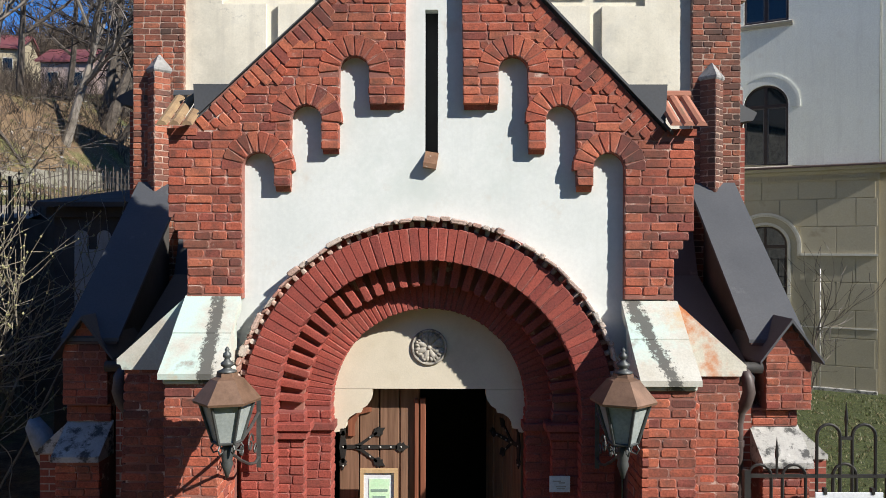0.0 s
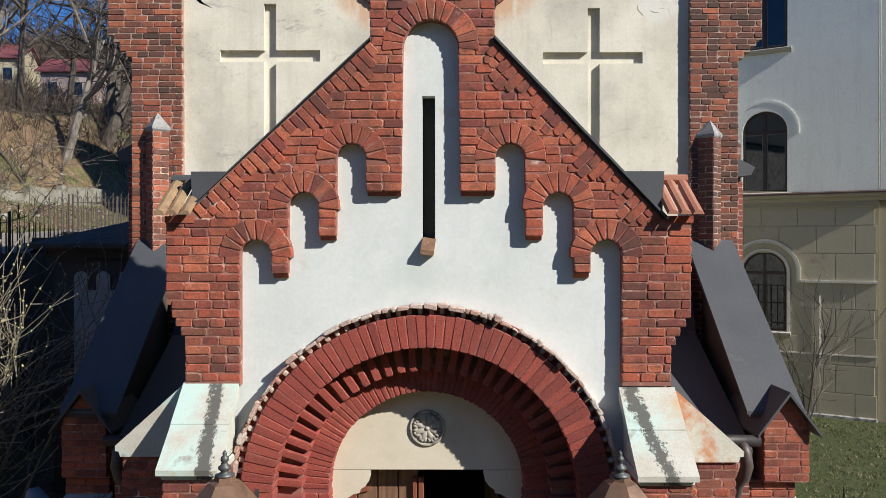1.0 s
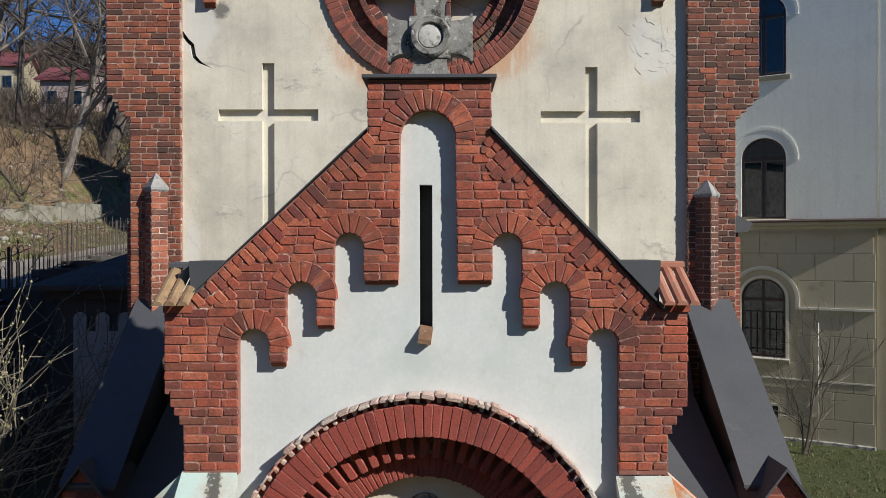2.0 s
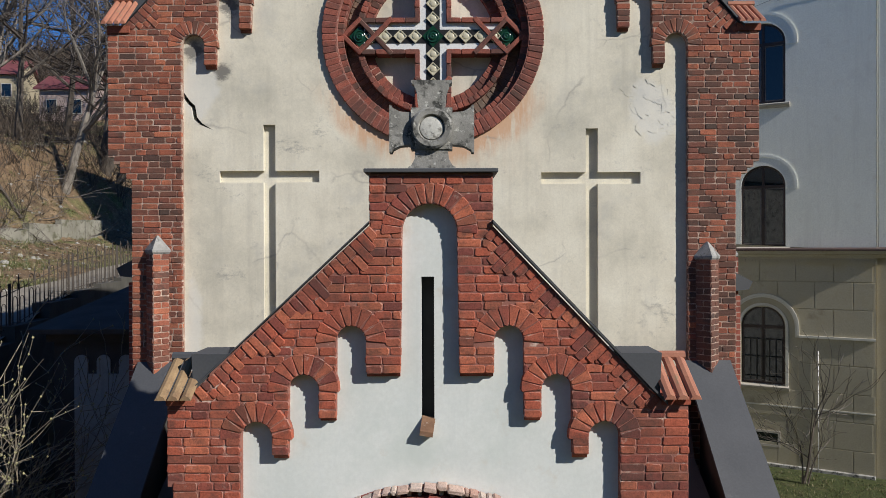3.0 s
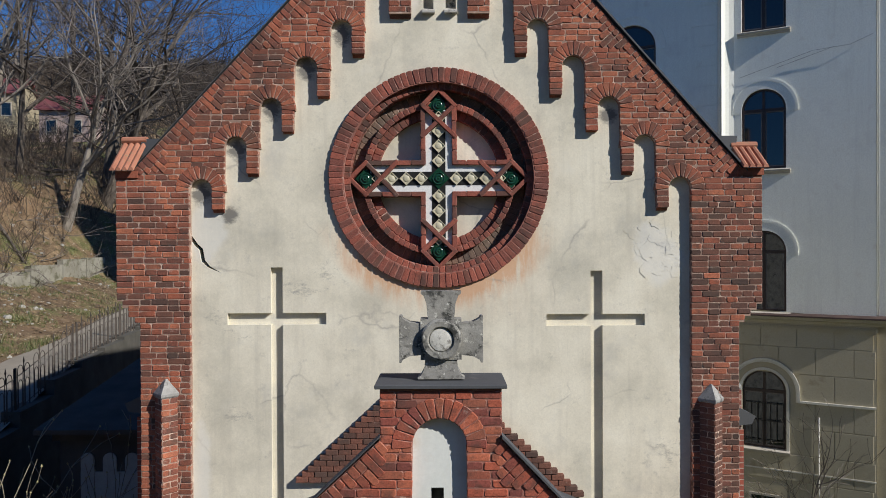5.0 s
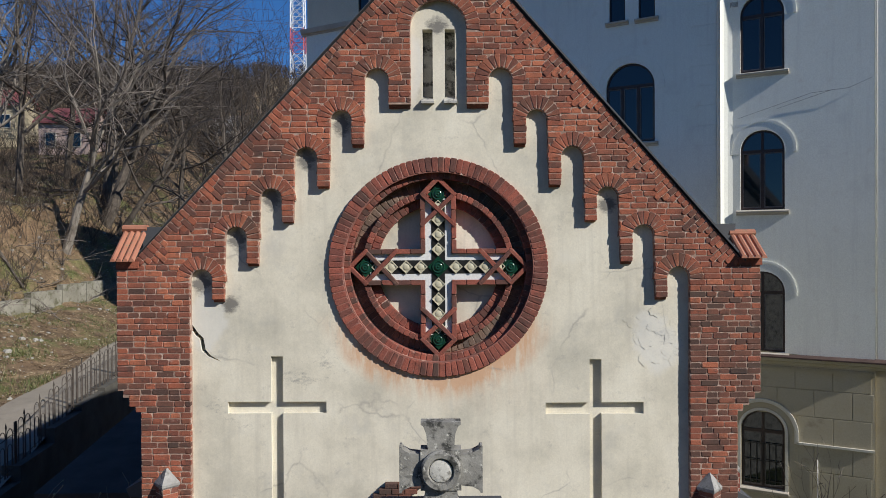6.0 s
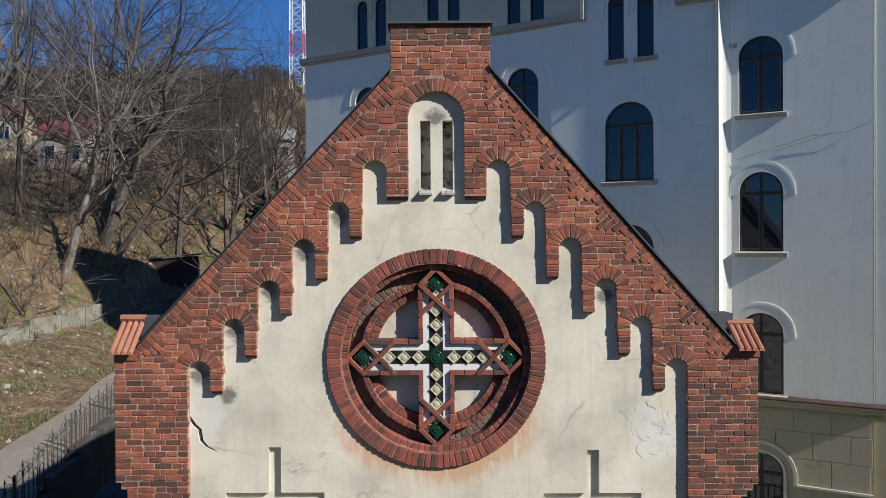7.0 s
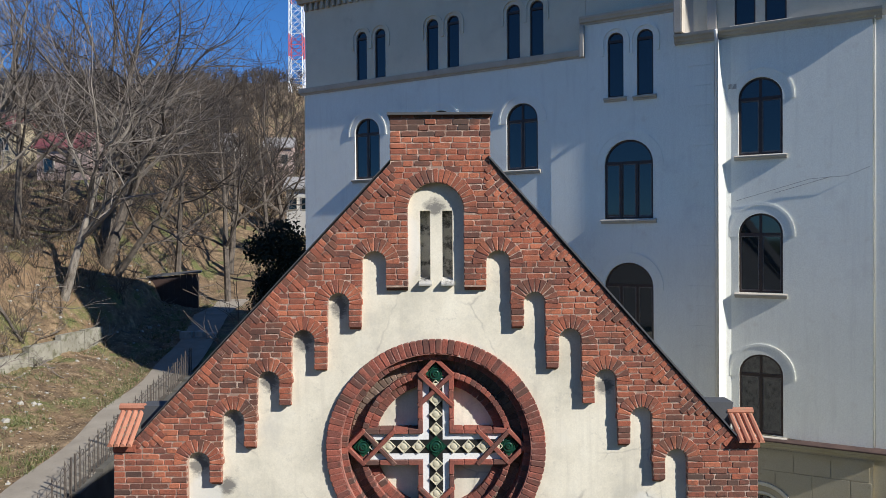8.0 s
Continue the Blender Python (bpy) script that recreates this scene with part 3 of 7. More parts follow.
for fx, fz, wide, high, many in ((3.2, 9.35, 0.42, 0.38, 26),):
    for _ in range(many):
        x, z, s = fx + flake_rng.uniform(-wide, wide), fz + flake_rng.uniform(-high, high), flake_rng.uniform(0.05, 0.17)
        pts = [(x + s * flake_rng.uniform(0.35, 1.1) * math.cos(a), z + s * flake_rng.uniform(0.35, 1.1) * math.sin(a)) for a in [k * math.pi / 4 for k in range(8)]]
        part("plaster_flake", slab([pts], 0.100 - flake_rng.uniform(0.0015, 0.005), 0.12), PLASTER, chapel)
part("plaster_ground", slab([field, rose_hole, *slits, crack], 0.175, 0.62), PLASTER, chapel)
part("gable_back", slab([field], 0.80, 0.95), DARK, chapel)
for x in (-0.14, 0.19):
    bm = bmesh.new()
    prism(bm, [(0.02, 12.80), (0.20, 12.80), (0.20, 12.92), (0.02, 12.83)], "x", x - 0.095, x + 0.095)
    part("sill", bm, STONE, chapel)
    part("slit_back", boxed(x - 0.1, x + 0.1, 0.27, 0.30, 12.8, 13.96), STONE, chapel)

part("lower_wall", boxed(-3.68, 3.68, 0.09, 0.138, -0.3, 5.40), BRICK_SIDE, chapel)
ledge = part("ledge", boxed(-3.68, 3.68, 0.04, 0.138, 5.40, 5.465), MORTAR, chapel, "weathered brick ledge at the foot of the plaster")
face = Wall((0, 0, 0))
rows = courses([edge + rows_outer], 4.1, 15.3, [(ax, az, ar + 0.2) for ax, az, ar in arches])
pier_rows = [q for q in rows if abs(q[0]) > 3.66 and q[1] < 10.1 or q[1] > 15.0]
sooty = {k for k, q in enumerate(pier_rows) if rng.random() < (0.55 if q[0] > 0 or q[1] > 15.0 else 0.25)}
emit([q for q in rows if q not in pier_rows], face, facade, BRICK_OLD, (0, 11.5), 300)
emit([q for k, q in enumerate(pier_rows) if k not in sooty], face, facade, BRICK_OLD, None, 0)
emit([q for k, q in enumerate(pier_rows) if k in sooty], face, facade, BRICK_SOOT_SHADE, None, 0)
emit([(-3.60 + 0.20 * k, 5.432, 0.192, 0.078, 0.078, rng.uniform(-0.02, 0.02), rng.uniform(-0.004, 0.006), 0.08) for k in range(37)], Wall((0, 0.03, 0)), ledge, BRICK_GREY)


def small_arch(ax, az, ar, wide, n, wall, y, parent, bed, mat):
    """A half-round brick arch over a niche."""
    ob = part("niche_arch", slab([arc(ax, az, ar + wide - 0.004, -3, 183, 16) + arc(ax, az, ar + 0.006, 183, -3, 16)], y + 0.003, y + 0.13), bed, parent)
    emit(ring(ax, az, ar, ar + wide, -4, 184, n), wall, ob, mat)


def raking(p, q, side, wedges, wall, y, parent, bed, mat, most=0.36):
    """The tumbled bricks under a coping, square to the slope."""
    (x0, z0), (x1, z1) = p, q
    drop = 0.16 / math.cos(math.atan2(z1 - z0, abs(x1 - x0)))
    s = 0.16 if x1 > x0 else -0.16
    ob = part("raking_course", prism(bmesh.new(), [(x0 + s, z0 + 0.17), (x1, z1), (x1, z1 - drop), (x0 + s, z0 + 0.17 - drop)], "y", y + 0.0035, y + 0.13), bed, parent)
    emit(rake(p, q, side, wedges, most=most), wall, ob, mat)


def pendants(niches, cx, y, parent, mat):
    """The set-back lowest bricks under the niche piers."""
    for outer_, inner, apex, nxt, low in niches:
        for s in (-1, 1):
            x0, x1 = sorted((cx + s * inner, cx + s * nxt))
            part("corbel_brick", prism(bmesh.new(), [(y + 0.035, low + 0.004), (y + 0.13, low + 0.004), (y + 0.13, low - 0.055), (y + 0.075, low - 0.05)], "x", x0 + 0.006, x1 - 0.006), mat, parent)


for ax, az, ar in arches:
    small_arch(ax, az, ar, 0.205, 21 if ar > 0.3 else 12, face, 0.0, chapel, MORTAR, BRICK_OLD)
raking(FOOT_L, TOP_L, 1, 9, face, 0.0, chapel, MORTAR, BRICK_OLD)
raking(FOOT_R, TOP_R, -1, 9, face, 0.0, chapel, MORTAR, BRICK_OLD)
pendants(NICHES, CX, 0.0, chapel, BRICK_OLD)


def strip(p, q, y0, y1, up, down):
    """A bar of sheet along a slope from p to q."""
    (x0, z0), (x1, z1) = p, q
    return prism(bmesh.new(), [(x0, z0 - down), (x1, z1 - down), (x1, z1 + up), (x0, z0 + up)], "y", y0, y1)


part("coping", strip((-4.5, 10.50), (-0.62, 14.66), -0.012, 0.66, 0.014, 0.0), SHEET, chapel, "dark sheet metal coping")
part("coping", strip((4.5, 10.45), (0.80, 14.66), -0.035, 0.66, 0.035, 0.0), SHEET, chapel, "dark sheet metal coping")
part("coping", boxed(-0.68, 0.86, -0.05, 0.66, 15.29, 15.325), SHEET, chapel, "dark sheet metal coping")
for sx, (x0, x1), zt, mat in ((-1, (-4.74, -4.37), 11.02, TILE), (1, (4.37, 4.76), 10.90, TILE)):
    bm = boxed(min(x0, x1) + 0.02, max(x0, x1) - 0.02, -0.02, 0.6, 10.40, 10.50)
    part("tile_bed", bm, BRICK_OLD, chapel)
    for k in range(4):
        u0, u1 = x0 + (x1 - x0) * k / 4, x0 + (x1 - x0) * (k + 1) / 4
        bm = bmesh.new()
        m = (u0 + u1) / 2
        prof = [(u0 + 0.006, 0.0), (u0 + 0.02, 0.035), (m, 0.05), (u1 - 0.02, 0.035), (u1 - 0.006, 0.0)]
        lo = [bm.verts.new((u - 0.05 + (0.02 if sx < 0 else 0.07), -0.12, 10.50 + h)) for u, h in prof]
        hi = [bm.verts.new((u, 0.28, 10.93 - (0 if sx < 0 else 0.10) + h)) for u, h in prof]
        for a in range(4):
            bm.faces.new((lo[a], lo[a + 1], hi[a + 1], hi[a]))
        bm.faces.new(lo), bm.faces.new(hi[::-1]), bm.faces.new((lo[0], hi[0], hi[4], lo[4]))
        part("roof_tile", bm, mat, chapel)
    bm = bmesh.new()
    tube(bm, [(x0, 0.29, zt - 0.03), (x1, 0.29, zt - 0.03)], 0.055, 8)
    part("ridge_tile", bm, mat, chapel)
    bm = bmesh.new()
    a = -4.40 if sx < 0 else 4.40
    prism(bm, [(a, 10.50), (a - sx * 0.42, 10.93), (a - sx * 0.34, 11.01), (a + sx * 0.06, 11.01)], "y", 0.25, 0.6)
    part("flashing", bm, SHEET, chapel)

# ---- chapel: rose ----
RZ = 10.39
rose = part("rose_window", slab([arc(0, RZ, 1.61, 0, 354, 59), arc(0, RZ, 1.40, 0, 354, 59)], 0.054, 0.6), MORTAR_RED, chapel, "blind brick rose with a glazed tile cross")
emit(ring(0, RZ, 1.41, 1.62, 0, 360, 104, 0.2, -0.048), face, rose, BRICK_ROSE, None, 300)
part("rose_reveal", slab([arc(0, RZ, 1.42, 0, 354, 59), arc(0, RZ, 1.31, 0, 354, 59)], 0.146, 0.6), MORTAR_RED, rose)
emit(ring(0, RZ, 1.305, 1.408, 0, 360, 92, 0.16, -0.136), face, rose, BRICK_ROSE, None, 300)
part("rose_step", slab([arc(0, RZ, 1.42, 0, 354, 59), arc(0, RZ, 1.02, 0, 354, 59)], 0.335, 0.6), MORTAR, rose)
emit(ring(0, RZ, 1.145, 1.30, 0, 360, 84, 0.06, -0.32), face, rose, BRICK_GREY, None, 300)
emit(ring(0, RZ, 1.05, 1.14, 0, 360, 76, 0.16, -0.19), face, rose, BRICK_ROSE, None, 300)
part("rose_ring_bed", slab([arc(0, RZ, 1.135, 0, 354, 59), arc(0, RZ, 1.055, 0, 354, 59)], 0.198, 0.40), MORTAR_RED, rose)
emit(ring(0, RZ, 0.915, 1.05, 0, 360, 66, 0.10, -0.275), face, rose, BRICK_ROSE, None, 300)
part("rose_ring_bed", slab([arc(0, RZ, 1.06, 0, 354, 59), arc(0, RZ, 0.92, 0, 354, 59)], 0.283, 0.42), MORTAR_RED, rose)
part("rose_back", slab([arc(0, RZ, 1.45, 0, 354, 59)], 0.385, 0.64), PLASTER, rose)
tra = []
for q in range(4):
    a = q * math.pi / 2
    c, s = round(math.cos(a)), round(math.sin(a))

    def spin(u, v):
        return (u * c - v * s, RZ + u * s + v * c)

    for v in (-0.232, 0.232):
        for k in range(4):
            u = 0.20 + 0.86 * (k + 0.5) / 4
            x, z = spin(u, v)
            tra.append((x, z, 0.208, 0.074, 0.074, a, -0.155, 0.34))
    # interlaced ends
    for (u0, v0), (u1, v1) in (((0.62, -0.25), (1.08, 0.235)), ((0.62, 0.25), (1.08, -0.235)), ((1.07, -0.25), (1.335, 0.015)), ((1.07, 0.25), (1.335, -0.015))):
        (x0, z0), (x1, z1) = spin(u0, v0), spin(u1, v1)
        tra.append(((x0 + x1) / 2, (z0 + z1) / 2, math.hypot(x1 - x0, z1 - z0) + 0.03, 0.066, 0.066, math.atan2(z1 - z0, x1 - x0), -0.145 + 0.004 * (len(tra) % 3), 0.2))
emit(tra, face, rose, BRICK_ROSE)
WHITE_GLAZE = material("white_glazed_tile", plain_look((0.74, 0.75, 0.74), (0.8, 0.8, 0.79), 3, 40, 0.25, 0.1))
GREEN_GLAZE = material("green_glazed_tile", plain_look((0.006, 0.032, 0.019), (0.013, 0.068, 0.04), 12, 60, 0.15, 0.2))
BLACK_GLAZE = material("black_glazed_tile", plain_look((0.012, 0.012, 0.012), (0.03, 0.03, 0.03), 8, 60, 0.3, 0.2))
BUFF_GLAZE = material("buff_glazed_tile", plain_look((0.50, 0.46, 0.33), (0.62, 0.58, 0.44), 10, 60, 0.35, 0.3))
W = 0.195
plus = [(-W, -1.02), (W, -1.02), (W, -W), (1.02, -W), (1.02, W), (W, W), (W, 1.02), (-W, 1.02), (-W, W), (-1.02, W), (-1.02, -W), (-W, -W)]
part("white_band", slab([[(x, RZ + z) for x, z in plus]], 0.205, 0.53), WHITE_GLAZE, rose)
W = 0.100
plus = [(-W, -1.0), (W, -1.0), (W, -W), (1.0, -W), (1.0, W), (W, W), (W, 1.0), (-W, 1.0), (-W, W), (-1.0, W), (-1.0, -W), (-W, -W)]
part("black_band", slab([[(x, RZ + z) for x, z in plus]], 0.200, 0.26), BLACK_GLAZE, rose)


def boss(x, z, size, mat, green, turn=45.0):
    """A square glazed tile set on its corner, with a raised round boss."""
    ob_bm = bmesh.new()
    r = size * 0.7071
    a = radians(turn - 45)
    prof = [(x + r * math.cos(a + k * math.pi / 2), z + r * math.sin(a + k * math.pi / 2)) for k in range(4)]
    prism(ob_bm, prof, "y", 0.187, 0.25)
    ob = part("glazed_tile", ob_bm, mat, rose)
    if not green:
        rim = [[(x + q * r * math.cos(a + k * math.pi / 2), z + q * r * math.sin(a + k * math.pi / 2)) for k in range(4)] for q in (0.99, 0.82)]
        part("rim", slab(rim, 0.176, 0.188), mat, ob)
    b2 = bmesh.new()
    prof = [(size * 0.44, 0.0), (size * 0.42, 0.012), (size * 0.36, 0.012), (size * 0.33, 0.004), (size * 0.26, 0.006), (size * 0.22, 0.02), (size * 0.14, 0.02), (size * 0.11, 0.01), (size * 0.05, 0.026)] if green else [(size * 0.36, 0.0), (size * 0.32, 0.005), (size * 0.24, 0.009), (size * 0.08, 0.012)]
    lathe(b2, prof, sides=18)
    bmesh.ops.transform(b2, matrix=pose(x, 0.188, z, 90), verts=b2.verts)
    part("boss", b2, mat, ob, smooth=True)


boss(0, RZ, 0.225, GREEN_GLAZE, True)
for q in range(4):
    c, s = ((1, 0), (0, 1), (-1, 0), (0, -1))[q]
    for u in (0.262, 0.482, 0.702, 0.90):
        boss(u * c, RZ + u * s, 0.145, BUFF_GLAZE, False)
    boss(1.085 * c, RZ + 1.085 * s, 0.215, GREEN_GLAZE, True)

# ---- chapel: corner shafts, nave behind ----


POINT_STONE = material("sooty_stone_point", plain_look((0.22, 0.215, 0.205), (0.36, 0.355, 0.34), 6, 60, 0.7, 0.5, spots=[((0.10, 0.10, 0.095), 5.0, 0.5, 0.6), ((0.66, 0.65, 0.62), 7.0, 0.6, 0.68)]))


def shaft(x, zt):
    """A slim brick shaft set cornerwise on the pier, under a stone point."""
    s = 0.27
    ob = thing("pinnacle", "slim cornerwise brick shaft with a pale stone point on the pier", "pinnacle", "pinnacles of the facade")
    part("core", prism(bmesh.new(), [(x, -0.165), (x + 0.165, 0.0), (x, 0.165), (x - 0.165, 0.0)], "z", 5.2, zt - 0.1), MORTAR, ob)
    for sgn in (-1, 1):
        d = Vector((sgn * 0.7071, 0.7071, 0))
        u = d if sgn > 0 else -d
        start = Vector((x, -0.17, 0)) if sgn > 0 else Vector((x - 0.17, 0.0, 0))
        w = Wall(start, u, (0, 0, 1))
        out, v = [], 5.24
        row = 0
        while v < zt - 0.12:
            cuts = ((0, 0.24),) if row % 2 else ((0, 0.12), (0.12, 0.24))
            for a, b in cuts:
                out.append(((a + b) / 2, v, b - a - 0.008, COURSE - 0.009, COURSE - 0.009, 0, rng.uniform(0.002, 0.007), 0.05))
            v += COURSE
            row += 1
        # the right shaft's shaded side is put into its darker brick
        emit(out, w, ob, BRICK_SOOT_SHADE if x > 0 else BRICK_OLD)
    bm = bmesh.new()
    lathe(bm, [(0.165, zt - 0.12), (0.19, zt - 0.09), (0.19, zt - 0.055), (0.016, zt + 0.15)], (x, 0, 0), 4)
    part("stone_point", bm, POINT_STONE, ob)
    return ob


shaft(-4.005, 7.31)
shaft(3.965, 7.20)


part("nave_wall", boxed(-4.3, -4.0, 0.62, 14, -0.3, 10.0), BRICK_SIDE, chapel)
part("nave_wall", boxed(4.0, 4.3, 0.62, 14, -0.3, 10.0), STONE, chapel)
part("nave_wall", boxed(-4.3, 4.3, 14, 14.3, -0.3, 10.0), BRICK_SIDE, chapel)
bm = prism(bmesh.new(), [(-4.65, 10.05), (0.02, 14.50), (4.65, 10.05), (4.65, 10.2), (0.02, 14.66), (-4.65, 10.2)], "y", 0.66, 14.4)
part("nave_roof", bm, SHEET, chapel, "dark metal roof behind the gable")

# sloping caps of the side buttresses, just behind the facade
for sx, zt in ((-1, 7.25), (1, 7.02)):
    part("side_buttress", boxed(sx * 4.30, sx * 4.70, 0.62, 1.25, -0.3, zt - 0.5), BRICK_SIDE, chapel)
    part("buttress_cap", prism(bmesh.new(), [(sx * 4.28, zt + 0.02), (sx * 4.86, zt - 0.28), (sx * 4.80, zt - 0.40), (sx * 4.28, zt - 0.46)], "y", 0.55, 1.3), SHEET, chapel, "dark sheet metal cap")
bm = lathe(bmesh.new(), [(0.10, 7.10), (0.14, 7.13), (0.14, 7.16), (0.012, 7.33)], (4.60, 0.80, 0), 4)
part("stone_point", bm, POINT_STONE, chapel)
part("point_shaft", boxed(4.50, 4.70, 0.70, 0.90, 6.5, 7.11), BRICK_SIDE, chapel)

# ---- porch ----
PY = -3.52
porch = thing("porch", "projecting red brick entrance porch with a whitewashed stepped gable", "porch")
PN = [(1.835, 1.53, 5.605, 1.375, 5.285), (1.37, 1.075, 6.06, 0.91, 5.65), (0.905, 0.62, 6.53, 0.285, 6.08)]
PCX = 0.02
pedge, parches = stepped(PN, PCX, 4.2, 0.265, 7.71)
PT_L, PT_R = (-0.56, 7.50), (0.63, 7.49)
PF_L, PF_R = (-2.27, 5.90), (2.24, 5.80)


def porch_outline(steep_l, steep_r):
    return [(2.32, 4.2), (2.32, 4.62), (2.36, 4.62), (2.36, 4.71), (2.41, 4.71), (2.41, 4.80), (2.46, 4.80), (2.46, 4.89), (2.51, 4.89), (2.51, 5.76), *steep_r, (0.63, 8.0),
            (-0.56, 8.0), *steep_l[::-1], (-2.52, 5.80), (-2.52, 4.98), (-2.47, 4.98), (-2.47, 4.89), (-2.43, 4.89), (-2.43, 4.80), (-2.38, 4.80), (-2.38, 4.71), (-2.34, 4.71), (-2.34, 4.2)]


pout = porch_outline([PF_L, PT_L], [PF_R, PT_R])
prows = porch_outline(tumbled_edge(PF_L, PT_L, 1, 4, 0.07, 0.27) + [(-0.56, 7.52)], tumbled_edge(PF_R, PT_R, -1, 4, 0.07, 0.27) + [(0.63, 7.51)])
gable = part("gable_wall", slab([pedge + pout], PY + 0.006, PY + 0.13), MORTAR_RED, porch, "red brick gable with stepped arched niches")
AZ, AX = 3.10, -0.03
slit = [(-0.065, 5.56), (0.06, 5.56), (0.06, 7.0), (-0.065, 7.0)]
arch_open = [(AX + 1.75, -0.3)] + arc(AX, AZ, 1.75, 0, 180, 40) + [(AX - 1.75, -0.3)]
pfield = [(-2.3, -0.3)] + [(AX - 1.75, -0.3)] + arc(AX, AZ, 1.75, 180, 0, 40) + [(AX + 1.75, -0.3), (2.28, -0.3), (2.28, 4.7), (2.4, 5.0), (2.4, 5.6), (0.55, 7.3), (0.55, 7.9), (-0.5, 7.9), (-0.5, 7.3), (-2.4, 5.6), (-2.4, 5.0), (-2.3, 4.7)]
part("whitewashed_field", slab([pfield, slit], PY + 0.101, PY + 0.22), WHITEWASH, porch, "white limewashed plaster with a tall slit")
# near-black sheet close behind the slit, for the darkness inside
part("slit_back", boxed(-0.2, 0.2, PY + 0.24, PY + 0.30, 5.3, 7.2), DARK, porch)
bm = prism(bmesh.new(), [(PY + 0.015, 5.455), (PY + 0.16, 5.455), (PY + 0.16, 5.62), (PY + 0.10, 5.62), (PY + 0.015, 5.50)], "x", -0.075, 0.055)
bmesh.ops.rotate(bm, cent=(0, PY, 5.53), matrix=Matrix.Rotation(radians(9), 3, "Y"), verts=bm.verts)
part("slit_sill", bm, SILL_TILE, porch, "weathered sloping sill")
pface = Wall((0, PY, 0))
rows = courses([pedge + prows], 4.24, 8.0, [(ax, az, ar + 0.195) for ax, az, ar in parches])
emit(rows, pface, gable, BRICK_PORCH, (0, 5.5), 300)
for ax, az, ar in parches:
    small_arch(ax, az, ar, 0.20, 15 if ar > 0.2 else 10, pface, PY, porch, MORTAR_RED, BRICK_PORCH)
raking(PF_L, PT_L, 1, 4, pface, PY, porch, MORTAR_RED, BRICK_PORCH, 0.32)
raking(PF_R, PT_R, -1, 4, pface, PY, porch, MORTAR_RED, BRICK_PORCH, 0.32)
pendants(PN, PCX, PY, porch, BRICK_PORCH)
# toothed brick flashing on the facade where the porch roof meets it
for (x0, z0), (x1, z1) in (((-2.12, 6.0), (-0.72, 7.29)), ((2.11, 5.77), (0.76, 6.95))):
    n = round((z1 - z0) / 0.082)
    s = 1 if x1 > x0 else -1
    for k in range(n):
        x, z = x0 + (x1 - x0) * k / n, z0 + (z1 - z0) * k / n
        for q in range(3):
            u0, u1 = x + s * (0.19 * q + 0.003), x + s * (0.19 * q + 0.186)
            part("flashing_brick", boxed(min(u0, u1), max(u0, u1), 0.0 + rng.uniform(-0.008, 0.008), 0.12, z - 0.075, z, bevel=0.006), BRICK_SOOT_SHADE, chapel)
part("coping", strip((-2.33, 5.87), (-0.56, 7.53), PY - 0.018, PY + 0.14, 0.014, 0.0), SHEET, porch, "dark sheet metal coping")
part("coping", strip((2.30, 5.77), (0.63, 7.52), PY - 0.04, PY + 0.14, 0.03, 0.0), SHEET, porch, "dark sheet metal coping")
part("coping", boxed(-0.61, 0.68, PY - 0.05, PY + 0.62, 8.005, 8.045, bevel=0.006), SHEET, porch, "dark sheet metal coping")
part("block_core", boxed(-0.55, 0.62, PY + 0.13, PY + 0.55, 7.2, 8.0), BRICK_SIDE, porch)
bm = prism(bmesh.new(), [(-2.5, 5.40), (0.03, 6.40), (2.5, 5.40), (2.5, 5.48), (0.03, 6.50), (-2.5, 5.48)], "y", PY + 0.45, 0.0)
part("porch_roof", bm, SHEET, porch, "dark metal porch roof")
for sx in (-1, 1):
    part("side_wall", boxed(sx * 2.0, sx * 2.33, PY + 0.14, -0.02, -0.3, 5.52), BRICK_SIDE, porch)
    x0 = -2.57 if sx < 0 else 2.21
    mat = TILE_OLD if sx < 0 else TILE
    part("tile_bed", boxed(x0 + 0.04, x0 + 0.32, PY - 0.01, PY + 0.4, 5.765, 5.83), BRICK_PORCH, porch)
    for k in range(3):
        u0, u1 = x0 + 0.36 * k / 3, x0 + 0.36 * (k + 1) / 3
        bm = bmesh.new()
        m = (u0 + u1) / 2
        prof = [(u0 + 0.005, 0.0), (u0 + 0.025, 0.03), (m, 0.045), (u1 - 0.025, 0.03), (u1 - 0.005, 0.0)]
        lo = [bm.verts.new((u - sx * -0.03, PY - 0.13, 5.84 + h)) for u, h in prof]
        hi = [bm.verts.new((u - sx * 0.02, PY + 0.22, 6.17 + h)) for u, h in prof]
        for a in range(4):
            bm.faces.new((lo[a], lo[a + 1], hi[a + 1], hi[a]))
        bm.faces.new(lo), bm.faces.new(hi[::-1]), bm.faces.new((lo[0], hi[0], hi[4], lo[4]))
        part("roof_tile", bm, mat, porch)
    bm = bmesh.new()
    tube(bm, [(x0 + 0.02, PY + 0.25, 6.20), (x0 + 0.34, PY + 0.25, 6.20)], 0.05, 8)
    part("ridge_tile", bm, TILE if sx > 0 else SHEET, porch)
    a = PF_L[0] if sx < 0 else PF_R[0]
    bm = prism(bmesh.new(), [(a, 5.84), (a - sx * 0.42, 6.26), (a + sx * 0.02, 6.26)], "y", PY + 0.02, PY + 0.5)
    part("flashing", bm, SHEET, porch)

# portal: three orders of brick
portal = thing("portal", "deep round-arched brick doorway in three stepped orders", "portal")


